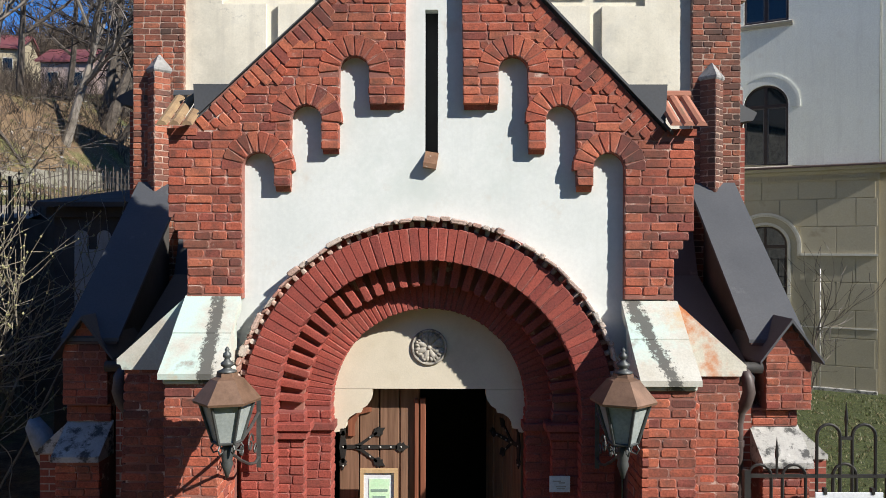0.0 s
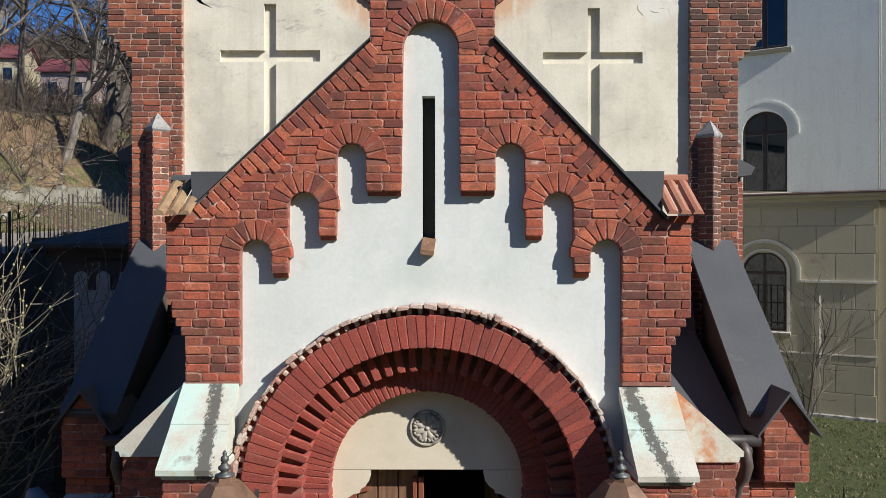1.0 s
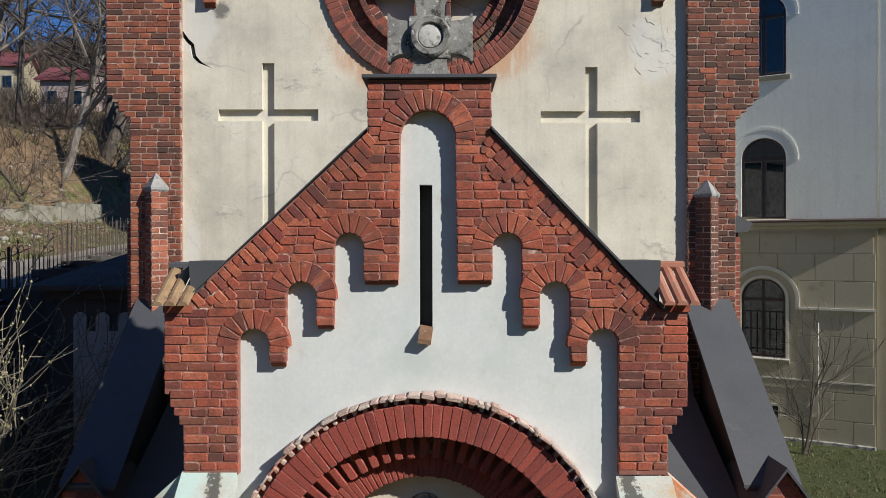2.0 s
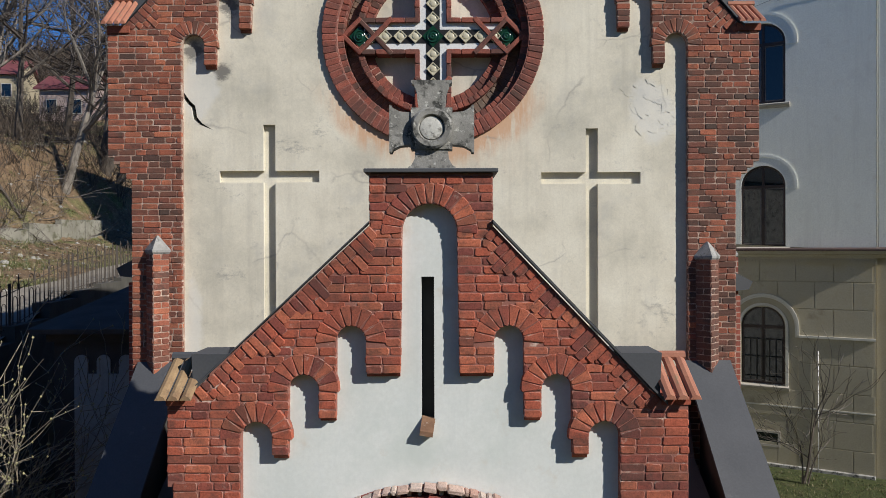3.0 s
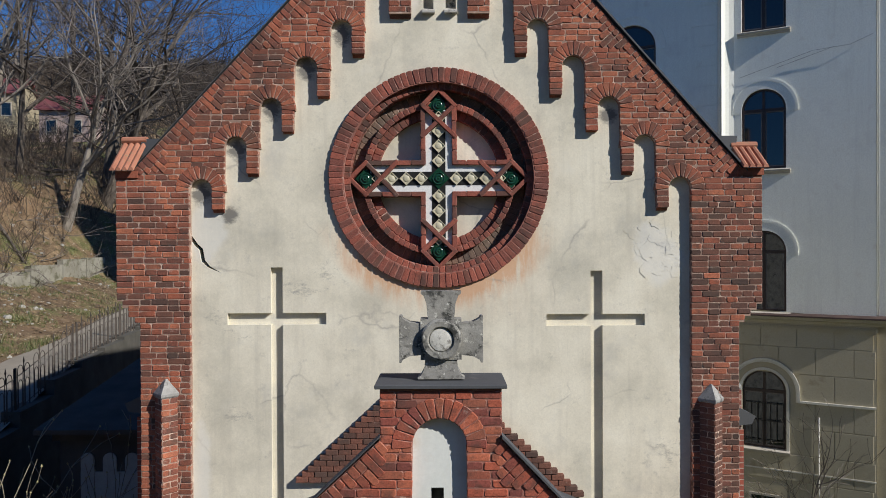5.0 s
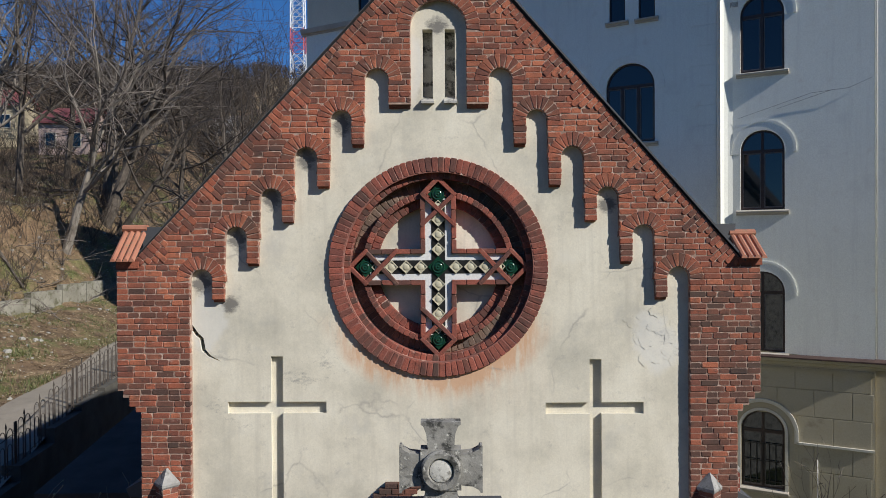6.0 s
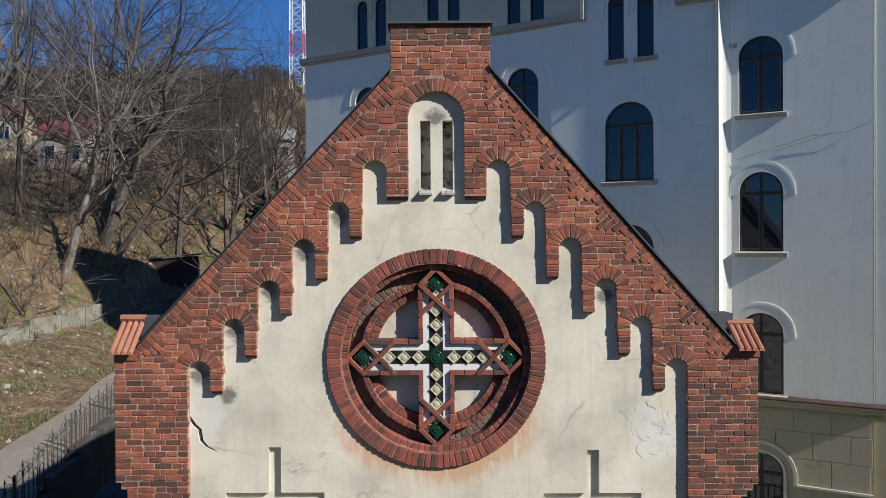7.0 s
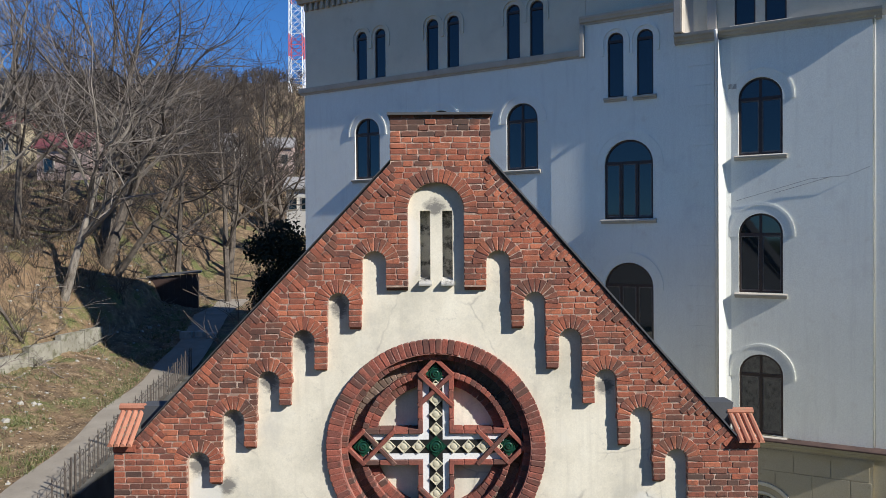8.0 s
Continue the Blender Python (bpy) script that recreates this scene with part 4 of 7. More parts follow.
def order(r0, r1, y, back_y, name, mat=MORTAR_PAINT):
    pts = [(AX + r1, -0.3)] + arc(AX, AZ, r1, 0, 180, 44) + [(AX - r1, -0.3), (AX - r0, -0.3)] + arc(AX, AZ, r0, 180, 0, 44) + [(AX + r0, -0.3)]
    return part(name, slab([pts], y, back_y), mat, portal)


def jambs(r0, r1, z0, depth, proud):
    out = []
    for s in (-1, 1):
        a, b = sorted((AX + s * r0, AX + s * r1))
        out += courses([[(a, z0 - 0.02), (b, z0 - 0.02), (b, AZ - 0.02), (a, AZ - 0.02)]], z0, AZ - 0.05, depth=depth, proud=proud)
    return out


o1 = order(1.475, 1.785, PY - 0.019, PY + 0.20, "outer_order")
w1 = Wall((0, PY - 0.022, 0))
emit(ring(AX, AZ, 1.465, 1.785, 0, 180, 58, 0.27, 0.004, None, 0.003) + jambs(1.465, 1.785, 1.5, 0.27, 0.004), w1, o1, BRICK_ARCH)
o2 = order(1.24, 1.52, PY + 0.232, PY + 0.50, "toothed_order", MORTAR_RED)
w2 = Wall((0, PY + 0.155, 0))
emit(ring(AX, AZ, 1.215, 1.50, 2, 178, 31, 0.25, 0.0, fill=0.076) + jambs(1.215, 1.50, 1.5, 0.14, 0.0), w2, o2, BRICK_ARCH)
for s in (-1, 1):
    x0, x1 = sorted((AX + s * 1.225, AX + s * 1.48))
    part("jamb_bed", boxed(x0, x1, PY + 0.165, PY + 0.41, -0.3, AZ - 0.02), MORTAR_PAINT, portal)
    for k, (a, b, q) in enumerate(((1.14, 1.50, 0.09), (1.18, 1.50, 0.115))):
        x0, x1 = sorted((AX + s * a, AX + s * b))
        part("springer", boxed(x0, x1, PY + q, PY + 0.3, 2.90 - 0.085 * k, 2.975 - 0.085 * k, bevel=0.008), BRICK_ARCH, portal)
    x0, x1 = sorted((AX + s * 0.94, AX + s * 1.26))
    part("springer", boxed(x0, x1, PY + 0.28, PY + 0.5, 2.86, 2.935, bevel=0.008), BRICK_ARCH, portal)
o3 = order(0.985, 1.26, PY + 0.327, PY + 0.58, "inner_order")
w3 = Wall((0, PY + 0.32, 0))
emit(ring(AX, AZ, 0.975, 1.25, 0, 180, 58, 0.25, 0.0, None, 0.003) + jambs(0.975, 1.25, 1.5, 0.25, 0.0), w3, o3, BRICK_ARCH)
hood = order(1.785, 1.87, PY + 0.06, PY + 0.14, "hood_mould")
emit(ring(AX, AZ, 1.785, 1.85, -6, 186, 58, 0.10, 0.0, fill=0.045), Wall((0, PY + 0.012, 0)), hood, BRICK_PALE)
# crumbling crust of tile and lime along the back of the hood
crust, at = [], radians(-5)
while at < radians(185):
    step = rng.choice((0.03, 0.045, 0.06, 0.08)) * rng.uniform(0.8, 1.2)
    thick = rng.uniform(0.028, 0.062) * (0.6 if rng.random() < 0.2 else 1.0)
    rm = 1.842 + thick / 2 + rng.uniform(-0.008, 0.008)
    crust.append((AX + rm * math.cos(at + step / 2), AZ + rm * math.sin(at + step / 2), thick, 1.85 * step - 0.004, 1.85 * step - 0.004 + rng.uniform(-0.012, 0.012), at + step / 2 + rng.uniform(-0.10, 0.10), rng.uniform(-0.03, 0.02), 0.16))
    at += step
emit(crust, Wall((0, PY - 0.075, 0)), hood, BRICK_PALE)

ty = PY + 0.53
tym = [(AX - 0.99, 3.235)] + [(AX + 0.99, 3.235)] + arc(AX, AZ, 1.0, 8, 172, 30)
tympanum = part("tympanum", slab([tym], ty, ty + 0.14), TYMPAN, portal, "cream plastered tympanum")
for s in (-1, 1):
    pts = [(0.99, 3.23), (0.585, 3.23), (0.585, 3.17), (0.60, 3.12), (0.64, 3.06), (0.69, 3.03), (0.70, 2.99), (0.76, 2.98), (0.82, 2.94), (0.855, 2.88), (0.86, 2.83), (0.92, 2.82), (0.925, 2.79), (0.99, 2.78)]
    part("lintel_bracket", slab([[(AX + s * x, z) for x, z in pts]], ty, ty + 0.14), TYMPAN, portal)
# rosette: a dished disc with radiating petals
bm = bmesh.new()
lathe(bm, [(0.188, 0.0), (0.188, 0.012), (0.178, 0.022), (0.166, 0.02), (0.158, 0.004), (0.02, 0.002)], sides=36)
bmesh.ops.transform(bm, matrix=pose(AX, ty - 0.001, 3.665, 90), verts=bm.verts)
ros = part("rosette", bm, ROSETTE, portal, "carved stone flower rosette")
for k in range(8):
    bm = bmesh.new()
    for dx, dz, rx, rz in ((0.080, 0.0, 0.072, 0.034), (0.118, 0.027, 0.034, 0.022), (0.118, -0.027, 0.034, 0.022), (0.136, 0.0, 0.022, 0.022)):
        got = bmesh.ops.create_icosphere(bm, subdivisions=2, radius=1)
        bmesh.ops.transform(bm, matrix=Matrix.Translation((dx, 0, dz)) @ Matrix.Diagonal((rx, 0.026, rz, 1)), verts=got["verts"])
    bmesh.ops.transform(bm, matrix=pose(AX, ty - 0.004, 3.665, 0, 45 * k + 22.5, 0), verts=bm.verts)
    part("petal", bm, ROSETTE, ros, smooth=True)
bm = bmesh.new()
bmesh.ops.create_icosphere(bm, subdivisions=2, radius=1, matrix=Matrix.Translation((AX, ty - 0.012, 3.665)) @ Matrix.Diagonal((0.026, 0.026, 0.026, 1)))
part("centre", bm, ROSETTE, ros, smooth=True)

# doors
def door_leaf(x0, x1, name, label, at, turn):
    """A boarded door leaf with strap hinges; x0 is its hung edge."""
    ob = thing(name, label, "door", at=at, turn=turn)
    wdt = abs(x1 - x0)
    s = 1 if x1 > x0 else -1
    n = 4
    for k in range(n):
        a, b = s * wdt * k / n, s * wdt * (k + 1) / n
        lo, hi = min(a, b), max(a, b)
        part("board", boxed(lo + 0.006, hi - 0.006, 0, 0.05, 0.1, 3.22, bevel=0.006), WOOD, ob)
    part("ledge", boxed(min(0, s * wdt), max(0, s * wdt), 0.05, 0.09, 0.1, 3.22), WOOD, ob)
    y0, y1 = -0.014, -0.001

    def flat(pts):
        return slab([[(s * x, z) for x, z in pts]], y0, y1)

    def leaf(x, z, turn_deg, size):
        c, d = math.cos(radians(turn_deg)), math.sin(radians(turn_deg))
        shape = [(-0.5, -0.12), (-0.1, -0.45), (0.05, -0.30), (0.2, -0.42), (0.35, -0.2), (0.75, 0), (0.35, 0.2), (0.2, 0.42), (0.05, 0.30), (-0.1, 0.45), (-0.5, 0.12)]
        return [(x + size * (u * c - v * d), z + size * (u * d + v * c)) for u, v in shape]

    hinge = part("strap_hinge", flat([(0.05, -0.022), (0.62, -0.018), (0.62, 0.018), (0.05, 0.022)]), IRON, ob, "black wrought-iron strap hinge with leaf ends")
    hinge.location = (0, 0, 2.58)
    part("tip", flat(leaf(0.66, 0, 0, 0.12)), IRON, hinge)
    for up in (-1, 1):
        part("arm", flat([(0.16, 0.02 * up), (0.22, 0.0), (0.41, 0.140 * up), (0.40, 0.165 * up), (0.22, 0.04 * up)]), IRON, hinge)
        part("tip", flat(leaf(0.42, 0.16 * up, 32 * up, 0.115)), IRON, hinge)
        part("tip", flat(leaf(0.045, 0.17 * up, 90 * up, 0.10)), IRON, hinge)
    part("plate", flat([(0.005, 0.0), (0.03, -0.17), (0.06, -0.17), (0.085, 0.0), (0.06, 0.17), (0.03, 0.17)]), IRON, hinge)
    for x, z in ((0.045, 0), (0.2, 0), (0.32, 0), (0.44, 0), (0.55, 0), (0.33, 0.1), (0.33, -0.1), (0.045, 0.2), (0.045, -0.2), (0.66, 0)):
        bm = bmesh.new()
        lathe(bm, [(0.011, 0), (0.009, 0.006), (0.003, 0.01)], sides=8)
        bmesh.ops.transform(bm, matrix=pose(s * x, y0 - 0.0005, z, 90), verts=bm.verts)
        part("nail", bm, STONE, hinge)
    return ob


DY = ty + 0.20
leaf_l = door_leaf(0, 0.86, "door_leaf", "brown boarded oak door leaf, closed, with iron hinges", (AX - 0.96, DY, 0), 0)
part("cover_strip", boxed(0.80, 0.845, -0.05, -0.002, 0.1, 3.1, bevel=0.008), WOOD_RED, leaf_l)
part("cover_strip", boxed(0.86, 0.92, -0.045, 0.05, 0.1, 3.1, bevel=0.008), WOOD_RED, leaf_l)
part("bracket", slab([[(0.10, 2.92), (0.15, 2.99), (0.35, 3.0), (0.35, 2.96), (0.22, 2.93), (0.17, 2.82), (0.17, 2.70), (0.10, 2.70)]], -0.03, -0.002), WOOD_RED, leaf_l)
leaf_r = door_leaf(0, -0.88, "door_leaf", "brown boarded oak door leaf, standing ajar, with iron hinges", (AX + 0.97, DY, 0), -68)
# near-black sheets: the darkness inside the porch is put into their colour
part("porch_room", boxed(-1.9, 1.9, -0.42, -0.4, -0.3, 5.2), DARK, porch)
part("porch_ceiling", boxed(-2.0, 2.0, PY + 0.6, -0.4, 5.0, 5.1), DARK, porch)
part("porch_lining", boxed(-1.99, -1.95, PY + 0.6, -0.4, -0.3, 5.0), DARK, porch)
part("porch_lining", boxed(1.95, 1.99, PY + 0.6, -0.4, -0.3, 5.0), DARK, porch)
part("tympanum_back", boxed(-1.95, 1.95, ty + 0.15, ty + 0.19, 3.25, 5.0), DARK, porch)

# corner buttresses of the porch with stone weatherings


def porch_buttress(sx):
    ob = thing("porch_buttress", "brick corner buttress of the porch under pale weathered stone slabs", "buttress", "porch buttresses")
    x0, x1 = sorted((sx * 1.855, sx * 2.33))
    zt = 4.235 if sx < 0 else 4.185
    zb = zt - 0.64
    fy = PY - 0.60
    core = part("body", boxed(x0 + 0.01, x1 - 0.01, fy + 0.004, PY + 0.14, -0.3, zb - 0.02), MORTAR_RED, ob)
    emit(courses([[(x0, 1.5), (x1, 1.5), (x1, zb - 0.1), (x0, zb - 0.1)]], 1.55, zb - 0.1, depth=0.06, proud=0.0), Wall((0, fy, 0)), core, BRICK_PORCH)
    # inner flank
    u = (0, 1, 0) if sx < 0 else (0, -1, 0)
    fl = Wall((x1 if sx < 0 else x0, fy + 0.01 if sx < 0 else PY - 0.11, 0), u)
    emit(courses([[(0, 1.5), (0.5, 1.5), (0.5, zb - 0.1), (0, zb - 0.1)]], 1.55, zb - 0.1, depth=0.06, proud=0.0), fl, core, BRICK_PORCH)
    part("moulding", boxed(x0 - 0.005, x1 + 0.005, fy - 0.025, PY + 0.1, zb - 0.10, zb - 0.02, bevel=0.012), CAPSTONE, ob)
    mid = (zt + zb) / 2
    my = (PY + fy) / 2 - 0.02
    for (ya, za), (yb, zc) in (((PY + 0.02, zt), (my, mid)), ((my - 0.0, mid - 0.012), (fy - 0.07, zb))):
        bm = prism(bmesh.new(), [(ya, za), (yb, zc), (yb, zc - 0.05), (ya + 0.0, za - 0.14)], "x", x0 - 0.03, x1 + 0.03)
        part("slab", bm, CAPSTONE, ob, "limestone slab with dark lichen")
    part("slab_bed", prism(bmesh.new(), [(PY + 0.01, zt - 0.03), (fy - 0.03, zb - 0.01), (PY + 0.01, zb - 0.01)], "x", x0 + 0.01, x1 - 0.01), CAPSTONE, ob)
    # side wing
    a, b = sx * 2.34, sx * 3.03
    zw = zt - 0.64
    emit(courses([[(min(a, b), 1.5), (max(a, b) - 0.06 * (sx > 0), 1.5), (max(a, b) - (0.06 if sx > 0 else 0), zw - 0.04), (min(a, b) + (0.06 if sx < 0 else 0), zw - 0.04)]], 1.55, zw - 0.04, depth=0.06), Wall((0, PY + 0.06, 0)), core, BRICK_PORCH)
    part("wing_body", boxed(sx * 2.3, sx * 2.96, PY + 0.064, PY + 0.62, -0.3, zw - 0.02), MORTAR_RED, ob)
    bm = prism(bmesh.new(), [(a, zt), (b, zw + 0.02), (b + sx * 0.0, zw - 0.03), (b - sx * 0.035, zw - 0.035), (b - sx * 0.05, zw - 0.085), (b - sx * 0.09, zw - 0.085), (a, zw - 0.085)], "y", PY + 0.03, PY + 0.66)
    part("wing_slab", bm, CAP_RUST if sx > 0 else CAPSTONE, ob, "rust-streaked limestone slope")
    return ob


porch_buttress(-1)
porch_buttress(1)

# lean-to roofs, gutters, and the buttresses at the facade's corners


COPPER = material("red_brown_sheet", plain_look((0.055, 0.034, 0.03), (0.10, 0.06, 0.05), 3, 40, 0.7, 0.1))
PIPE_BROWN = material("brown_plastic_pipe", plain_look((0.07, 0.05, 0.045), (0.10, 0.075, 0.066), 5, 40, 0.5, 0.05))


def lean_to(sx):
    x0, x1 = sorted((sx * 2.33, sx * 3.66))
    ob = thing("lean_to_roof", "dark sheet metal lean-to roof beside the porch", "roof", "lean-to roofs")
    part("sheet", prism(bmesh.new(), [(0.0, 4.50), (-2.2, 3.22), (-2.2, 3.17), (0.0, 4.45)], "x", x0, x1), SHEET, ob)
    part("apron", prism(bmesh.new(), [(0.085, 5.385), (0.035, 5.385), (-0.34, 4.30), (-0.28, 4.30)], "x", x0, x1), SHEET, ob)
    xs = x0 + (x1 - x0) * 0.3 if sx > 0 else x1 - (x1 - x0) * 0.3
    part("seam", prism(bmesh.new(), [(-0.25, 4.38), (-2.2, 3.245), (-2.2, 3.22), (-0.25, 4.355)], "x", xs - 0.012, xs + 0.012), SHEET, ob)
    part("lean_to_wall", boxed(x0 + 0.01, x1 - 0.01, -2.15, -2.0, -0.3, 3.22), BRICK_SIDE, ob)
    pipe = thing("rain_pipe", "dark plastic gutter end and downpipe", "downpipe", "downpipes")
    bm = bmesh.new()
    tube(bm, [(sx * 2.75, -2.28, 3.36), (sx * 3.70, -2.28, 3.34)], 0.065, 12)
    part("gutter", bm, IRON, pipe, smooth=True)
    bm = bmesh.new()
    tube(bm, [(sx * 3.50, -2.28, 3.34), (sx * 3.52, -2.34, 3.22), (sx * 3.53, -2.36, 3.08), (sx * 3.50, -2.34, 2.95), (sx * 3.46, -2.28, 2.85), (sx * 3.45, -2.26, 2.7), (sx * 3.45, -2.26, 0.0)], [0.06, 0.065, 0.07, 0.07, 0.065, 0.055, 0.055], 12)
    part("downpipe", bm, PIPE_BROWN, pipe, smooth=True)
    bm = bmesh.new()
    tube(bm, [(sx * 3.45, -2.26, 2.52), (sx * 3.45, -2.26, 2.45)], 0.066, 12)
    part("collar", bm, PIPE_BROWN, pipe)


lean_to(-1)
lean_to(1)


def corner_buttress(sx):
    ob = thing("corner_buttress", "brick buttress with steep dark metal roof and gabled pier", "buttress", "facade buttresses")
    x0, x1 = sorted((sx * 3.63, sx * 4.30))
    cx = sx * 4.03
    b0, b1 = (x0 + 0.22, x1 - 0.05) if sx > 0 else (x0 + 0.05, x1 - 0.22)
    # body painted near black for the shade under the roof's overhang
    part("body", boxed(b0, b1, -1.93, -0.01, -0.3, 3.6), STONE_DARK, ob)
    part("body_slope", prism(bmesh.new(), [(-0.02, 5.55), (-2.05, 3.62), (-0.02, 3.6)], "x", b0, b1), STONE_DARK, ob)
    part("roof_sheet", prism(bmesh.new(), [(0.0, 5.63), (-2.12, 3.64), (-2.12, 3.60), (0.0, 5.56)], "x", x0, x1), SHEET, ob, "plain dark grey metal sheet")
    part("roof_edge", prism(bmesh.new(), [(0.0, 5.555), (-2.12, 3.595), (-2.12, 3.565), (0.0, 5.52)], "x", x0 + 0.02, x1 - 0.02), COPPER, ob)
    f = -2.24 if sx > 0 else -2.10
    px0, px1 = cx - 0.255, cx + 0.255
    shape = [(px0, 2.86), (px1, 2.86), (px1, 3.50), (cx, 3.84), (px0, 3.50)]
    pier = part("pier", slab([shape], f + 0.004, -1.9), MORTAR_RED, ob)
    emit(courses([shape], 2.87, 3.80, depth=0.06), Wall((0, f, 0)), pier, BRICK_PORCH)
    part("gablet_roof", prism(bmesh.new(), [(cx - 0.36, 3.42), (cx, 3.90), (cx + 0.36, 3.42), (cx + 0.36, 3.385), (cx, 3.855), (cx - 0.36, 3.385)], "y", f - 0.09, -1.2), SHEET, ob, "small black metal gable roof")
    low = [(px0 - 0.12 * (sx > 0), 2.65), (px1 - 0.12 * (sx > 0), 2.65), (px1 - 0.12 * (sx > 0), 2.86), (px0 - 0.12 * (sx > 0), 2.86)]
    neck = part("neck", slab([low], f + 0.09, -1.9), MORTAR_RED, ob)
    emit(courses([low], 2.66, 2.86, depth=0.06), Wall((0, f + 0.08, 0)), neck, BRICK_PORCH)
    nx0, nx1 = (cx - 0.40, cx + 0.16) if sx > 0 else (cx - 0.26, cx + 0.28)
    part("weathering", prism(bmesh.new(), [(f + 0.12, 2.66), (f - 0.26, 2.33), (f - 0.26, 2.27), (f + 0.12, 2.27)], "x", nx0, nx1), STONE, ob, "limestone slope with grey lichen")
    o = sorted((nx1 if sx > 0 else nx0, (nx1 + 0.32) if sx > 0 else (nx0 - 0.32)))
    q0, q1 = (o[0], o[1]) if sx > 0 else (o[1], o[0])
    part("side_weathering", prism(bmesh.new(), [(q0, 2.62), (q1, 2.33), (q1, 2.28), (q0, 2.28)], "y", f + 0.06, -1.5), STONE, ob)
    base = part("base", boxed(nx0 + 0.03, nx1 - 0.03, f - 0.19, -1.5, -0.3, 2.27), MORTAR_RED, ob)
    emit(courses([[(nx0 + 0.02, 1.3), (nx1 - 0.02, 1.3), (nx1 - 0.02, 2.26), (nx0 + 0.02, 2.26)]], 1.35, 2.24, depth=0.06), Wall((0, f - 0.20, 0)), base, BRICK_PORCH)
    part("base_side", boxed(min(q0, q1), max(q0, q1), f + 0.1, -1.55, -0.3, 2.28), BRICK_SIDE, ob)


corner_buttress(-1)
corner_buttress(1)

# ---- stone cross on the porch ----
CROSS_STONE = material("charcoal_lichened_stone", plain_look((0.18, 0.175, 0.16), (0.37, 0.36, 0.33), 4.5, 60, 0.95, 0.9, spots=[((0.05, 0.05, 0.046), 6.0, 0.50, 0.60), ((0.58, 0.57, 0.52), 15.0, 0.59, 0.66)]))
cross = thing("stone_cross", "weathered grey stone cross with a round medallion on the porch", "cross")
SY, SZ, SX = PY + 0.18, 8.46, 0.04


def arm(a):
    pts = [(0.10, -0.13), (0.21, -0.16), (0.30, -0.17), (0.365, -0.205), (0.38, -0.235), (0.40, -0.235), (0.40, 0.235), (0.38, 0.235), (0.365, 0.205), (0.30, 0.17), (0.21, 0.16), (0.10, 0.13)]
    return [(SX + x * math.cos(a) - z * math.sin(a), SZ + x * math.sin(a) + z * math.cos(a)) for x, z in pts]


for q in range(4):
    bm = slab([arm(q * math.pi / 2)], SY, SY + 0.16)
    if q == 1:
        bmesh.ops.scale(bm, vec=(0.86, 1, 1.2), verts=bm.verts, space=Matrix.Translation((-SX, 0, -SZ)))
    elif q != 3:
        bmesh.ops.scale(bm, vec=(1.05, 1, 1.0), verts=bm.verts, space=Matrix.Translation((-SX, 0, -SZ)))
    part("arm", bm, CROSS_STONE, cross)
part("block", slab([[(SX - 0.205, SZ - 0.205), (SX + 0.205, SZ - 0.205), (SX + 0.205, SZ + 0.205), (SX - 0.205, SZ + 0.205)]], SY - 0.012, SY + 0.17), CROSS_STONE, cross)
bm = bmesh.new()
lathe(bm, [(0.205, 0), (0.205, 0.04), (0.185, 0.055), (0.135, 0.05), (0.12, 0.02), (0.118, 0.018), (0.115, 0.0)], sides=32)
bmesh.ops.transform(bm, matrix=pose(SX, SY - 0.013, SZ, 90), verts=bm.verts)
medallion = part("medallion", bm, CROSS_STONE, cross)
bm = bmesh.new()
lathe(bm, [(0.117, 0.012), (0.112, 0.03), (0.08, 0.036), (0.02, 0.04)], sides=28)
bmesh.ops.transform(bm, matrix=pose(SX, SY - 0.013, SZ, 90), verts=bm.verts)
LIMED = material("limed_stone", plain_look((0.52, 0.51, 0.47), (0.66, 0.65, 0.60), 6, 60, 0.95, 0.6, spots=[((0.22, 0.21, 0.19), 14.0, 0.54, 0.64)]))
part("boss", bm, LIMED, medallion, "lime-white round boss")


# ---- school building behind ----
STUCCO = material("pale_grey_stucco", plain_look((0.82, 0.83, 0.76), (0.87, 0.88, 0.815), 0.5, 30, 0.9, 0.3, spots=[((0.66, 0.65, 0.61), 0.7, 0.56, 0.8), ((0.70, 0.67, 0.60), 1.9, 0.6, 0.78)], streak=[((0.67, 0.665, 0.62), 0.5)]))
STUCCO_UP = material("beige_grey_stucco", plain_look((0.60, 0.55, 0.43), (0.68, 0.63, 0.51), 0.6, 30, 0.9, 0.15, spots=[((0.50, 0.46, 0.37), 0.8, 0.55, 0.75)]))
STUCCO_LOW = material("ochre_beige_stucco", plain_look((0.39, 0.353, 0.258), (0.485, 0.44, 0.335), 0.5, 30, 0.9, 0.2, spots=[((0.375, 0.32, 0.205), 0.5, 0.5, 0.72), ((0.24, 0.20, 0.13), 1.4, 0.6, 0.76)]))
TRIM = material("cream_cornice", plain_look((0.42, 0.38, 0.32), (0.52, 0.48, 0.42), 1.5, 40, 0.85, 0.2))
TRIM_PALE = material("pale_painted_mouldings", plain_look((0.58, 0.56, 0.49), (0.68, 0.655, 0.58), 1.5, 40, 0.85, 0.2))
FRAME_DARK = material("dark_window_frame", plain_look((0.025, 0.014, 0.012), (0.045, 0.025, 0.02), 4, 60, 0.5, 0.1))
SASH = material("brown_window_sash", plain_look((0.085, 0.075, 0.072), (0.15, 0.135, 0.13), 4, 60, 0.5, 0.1))
PIPE_WHITE = material("white_painted_zinc", plain_look((0.66, 0.66, 0.63), (0.76, 0.76, 0.73), 3, 40, 0.4, 0.05))

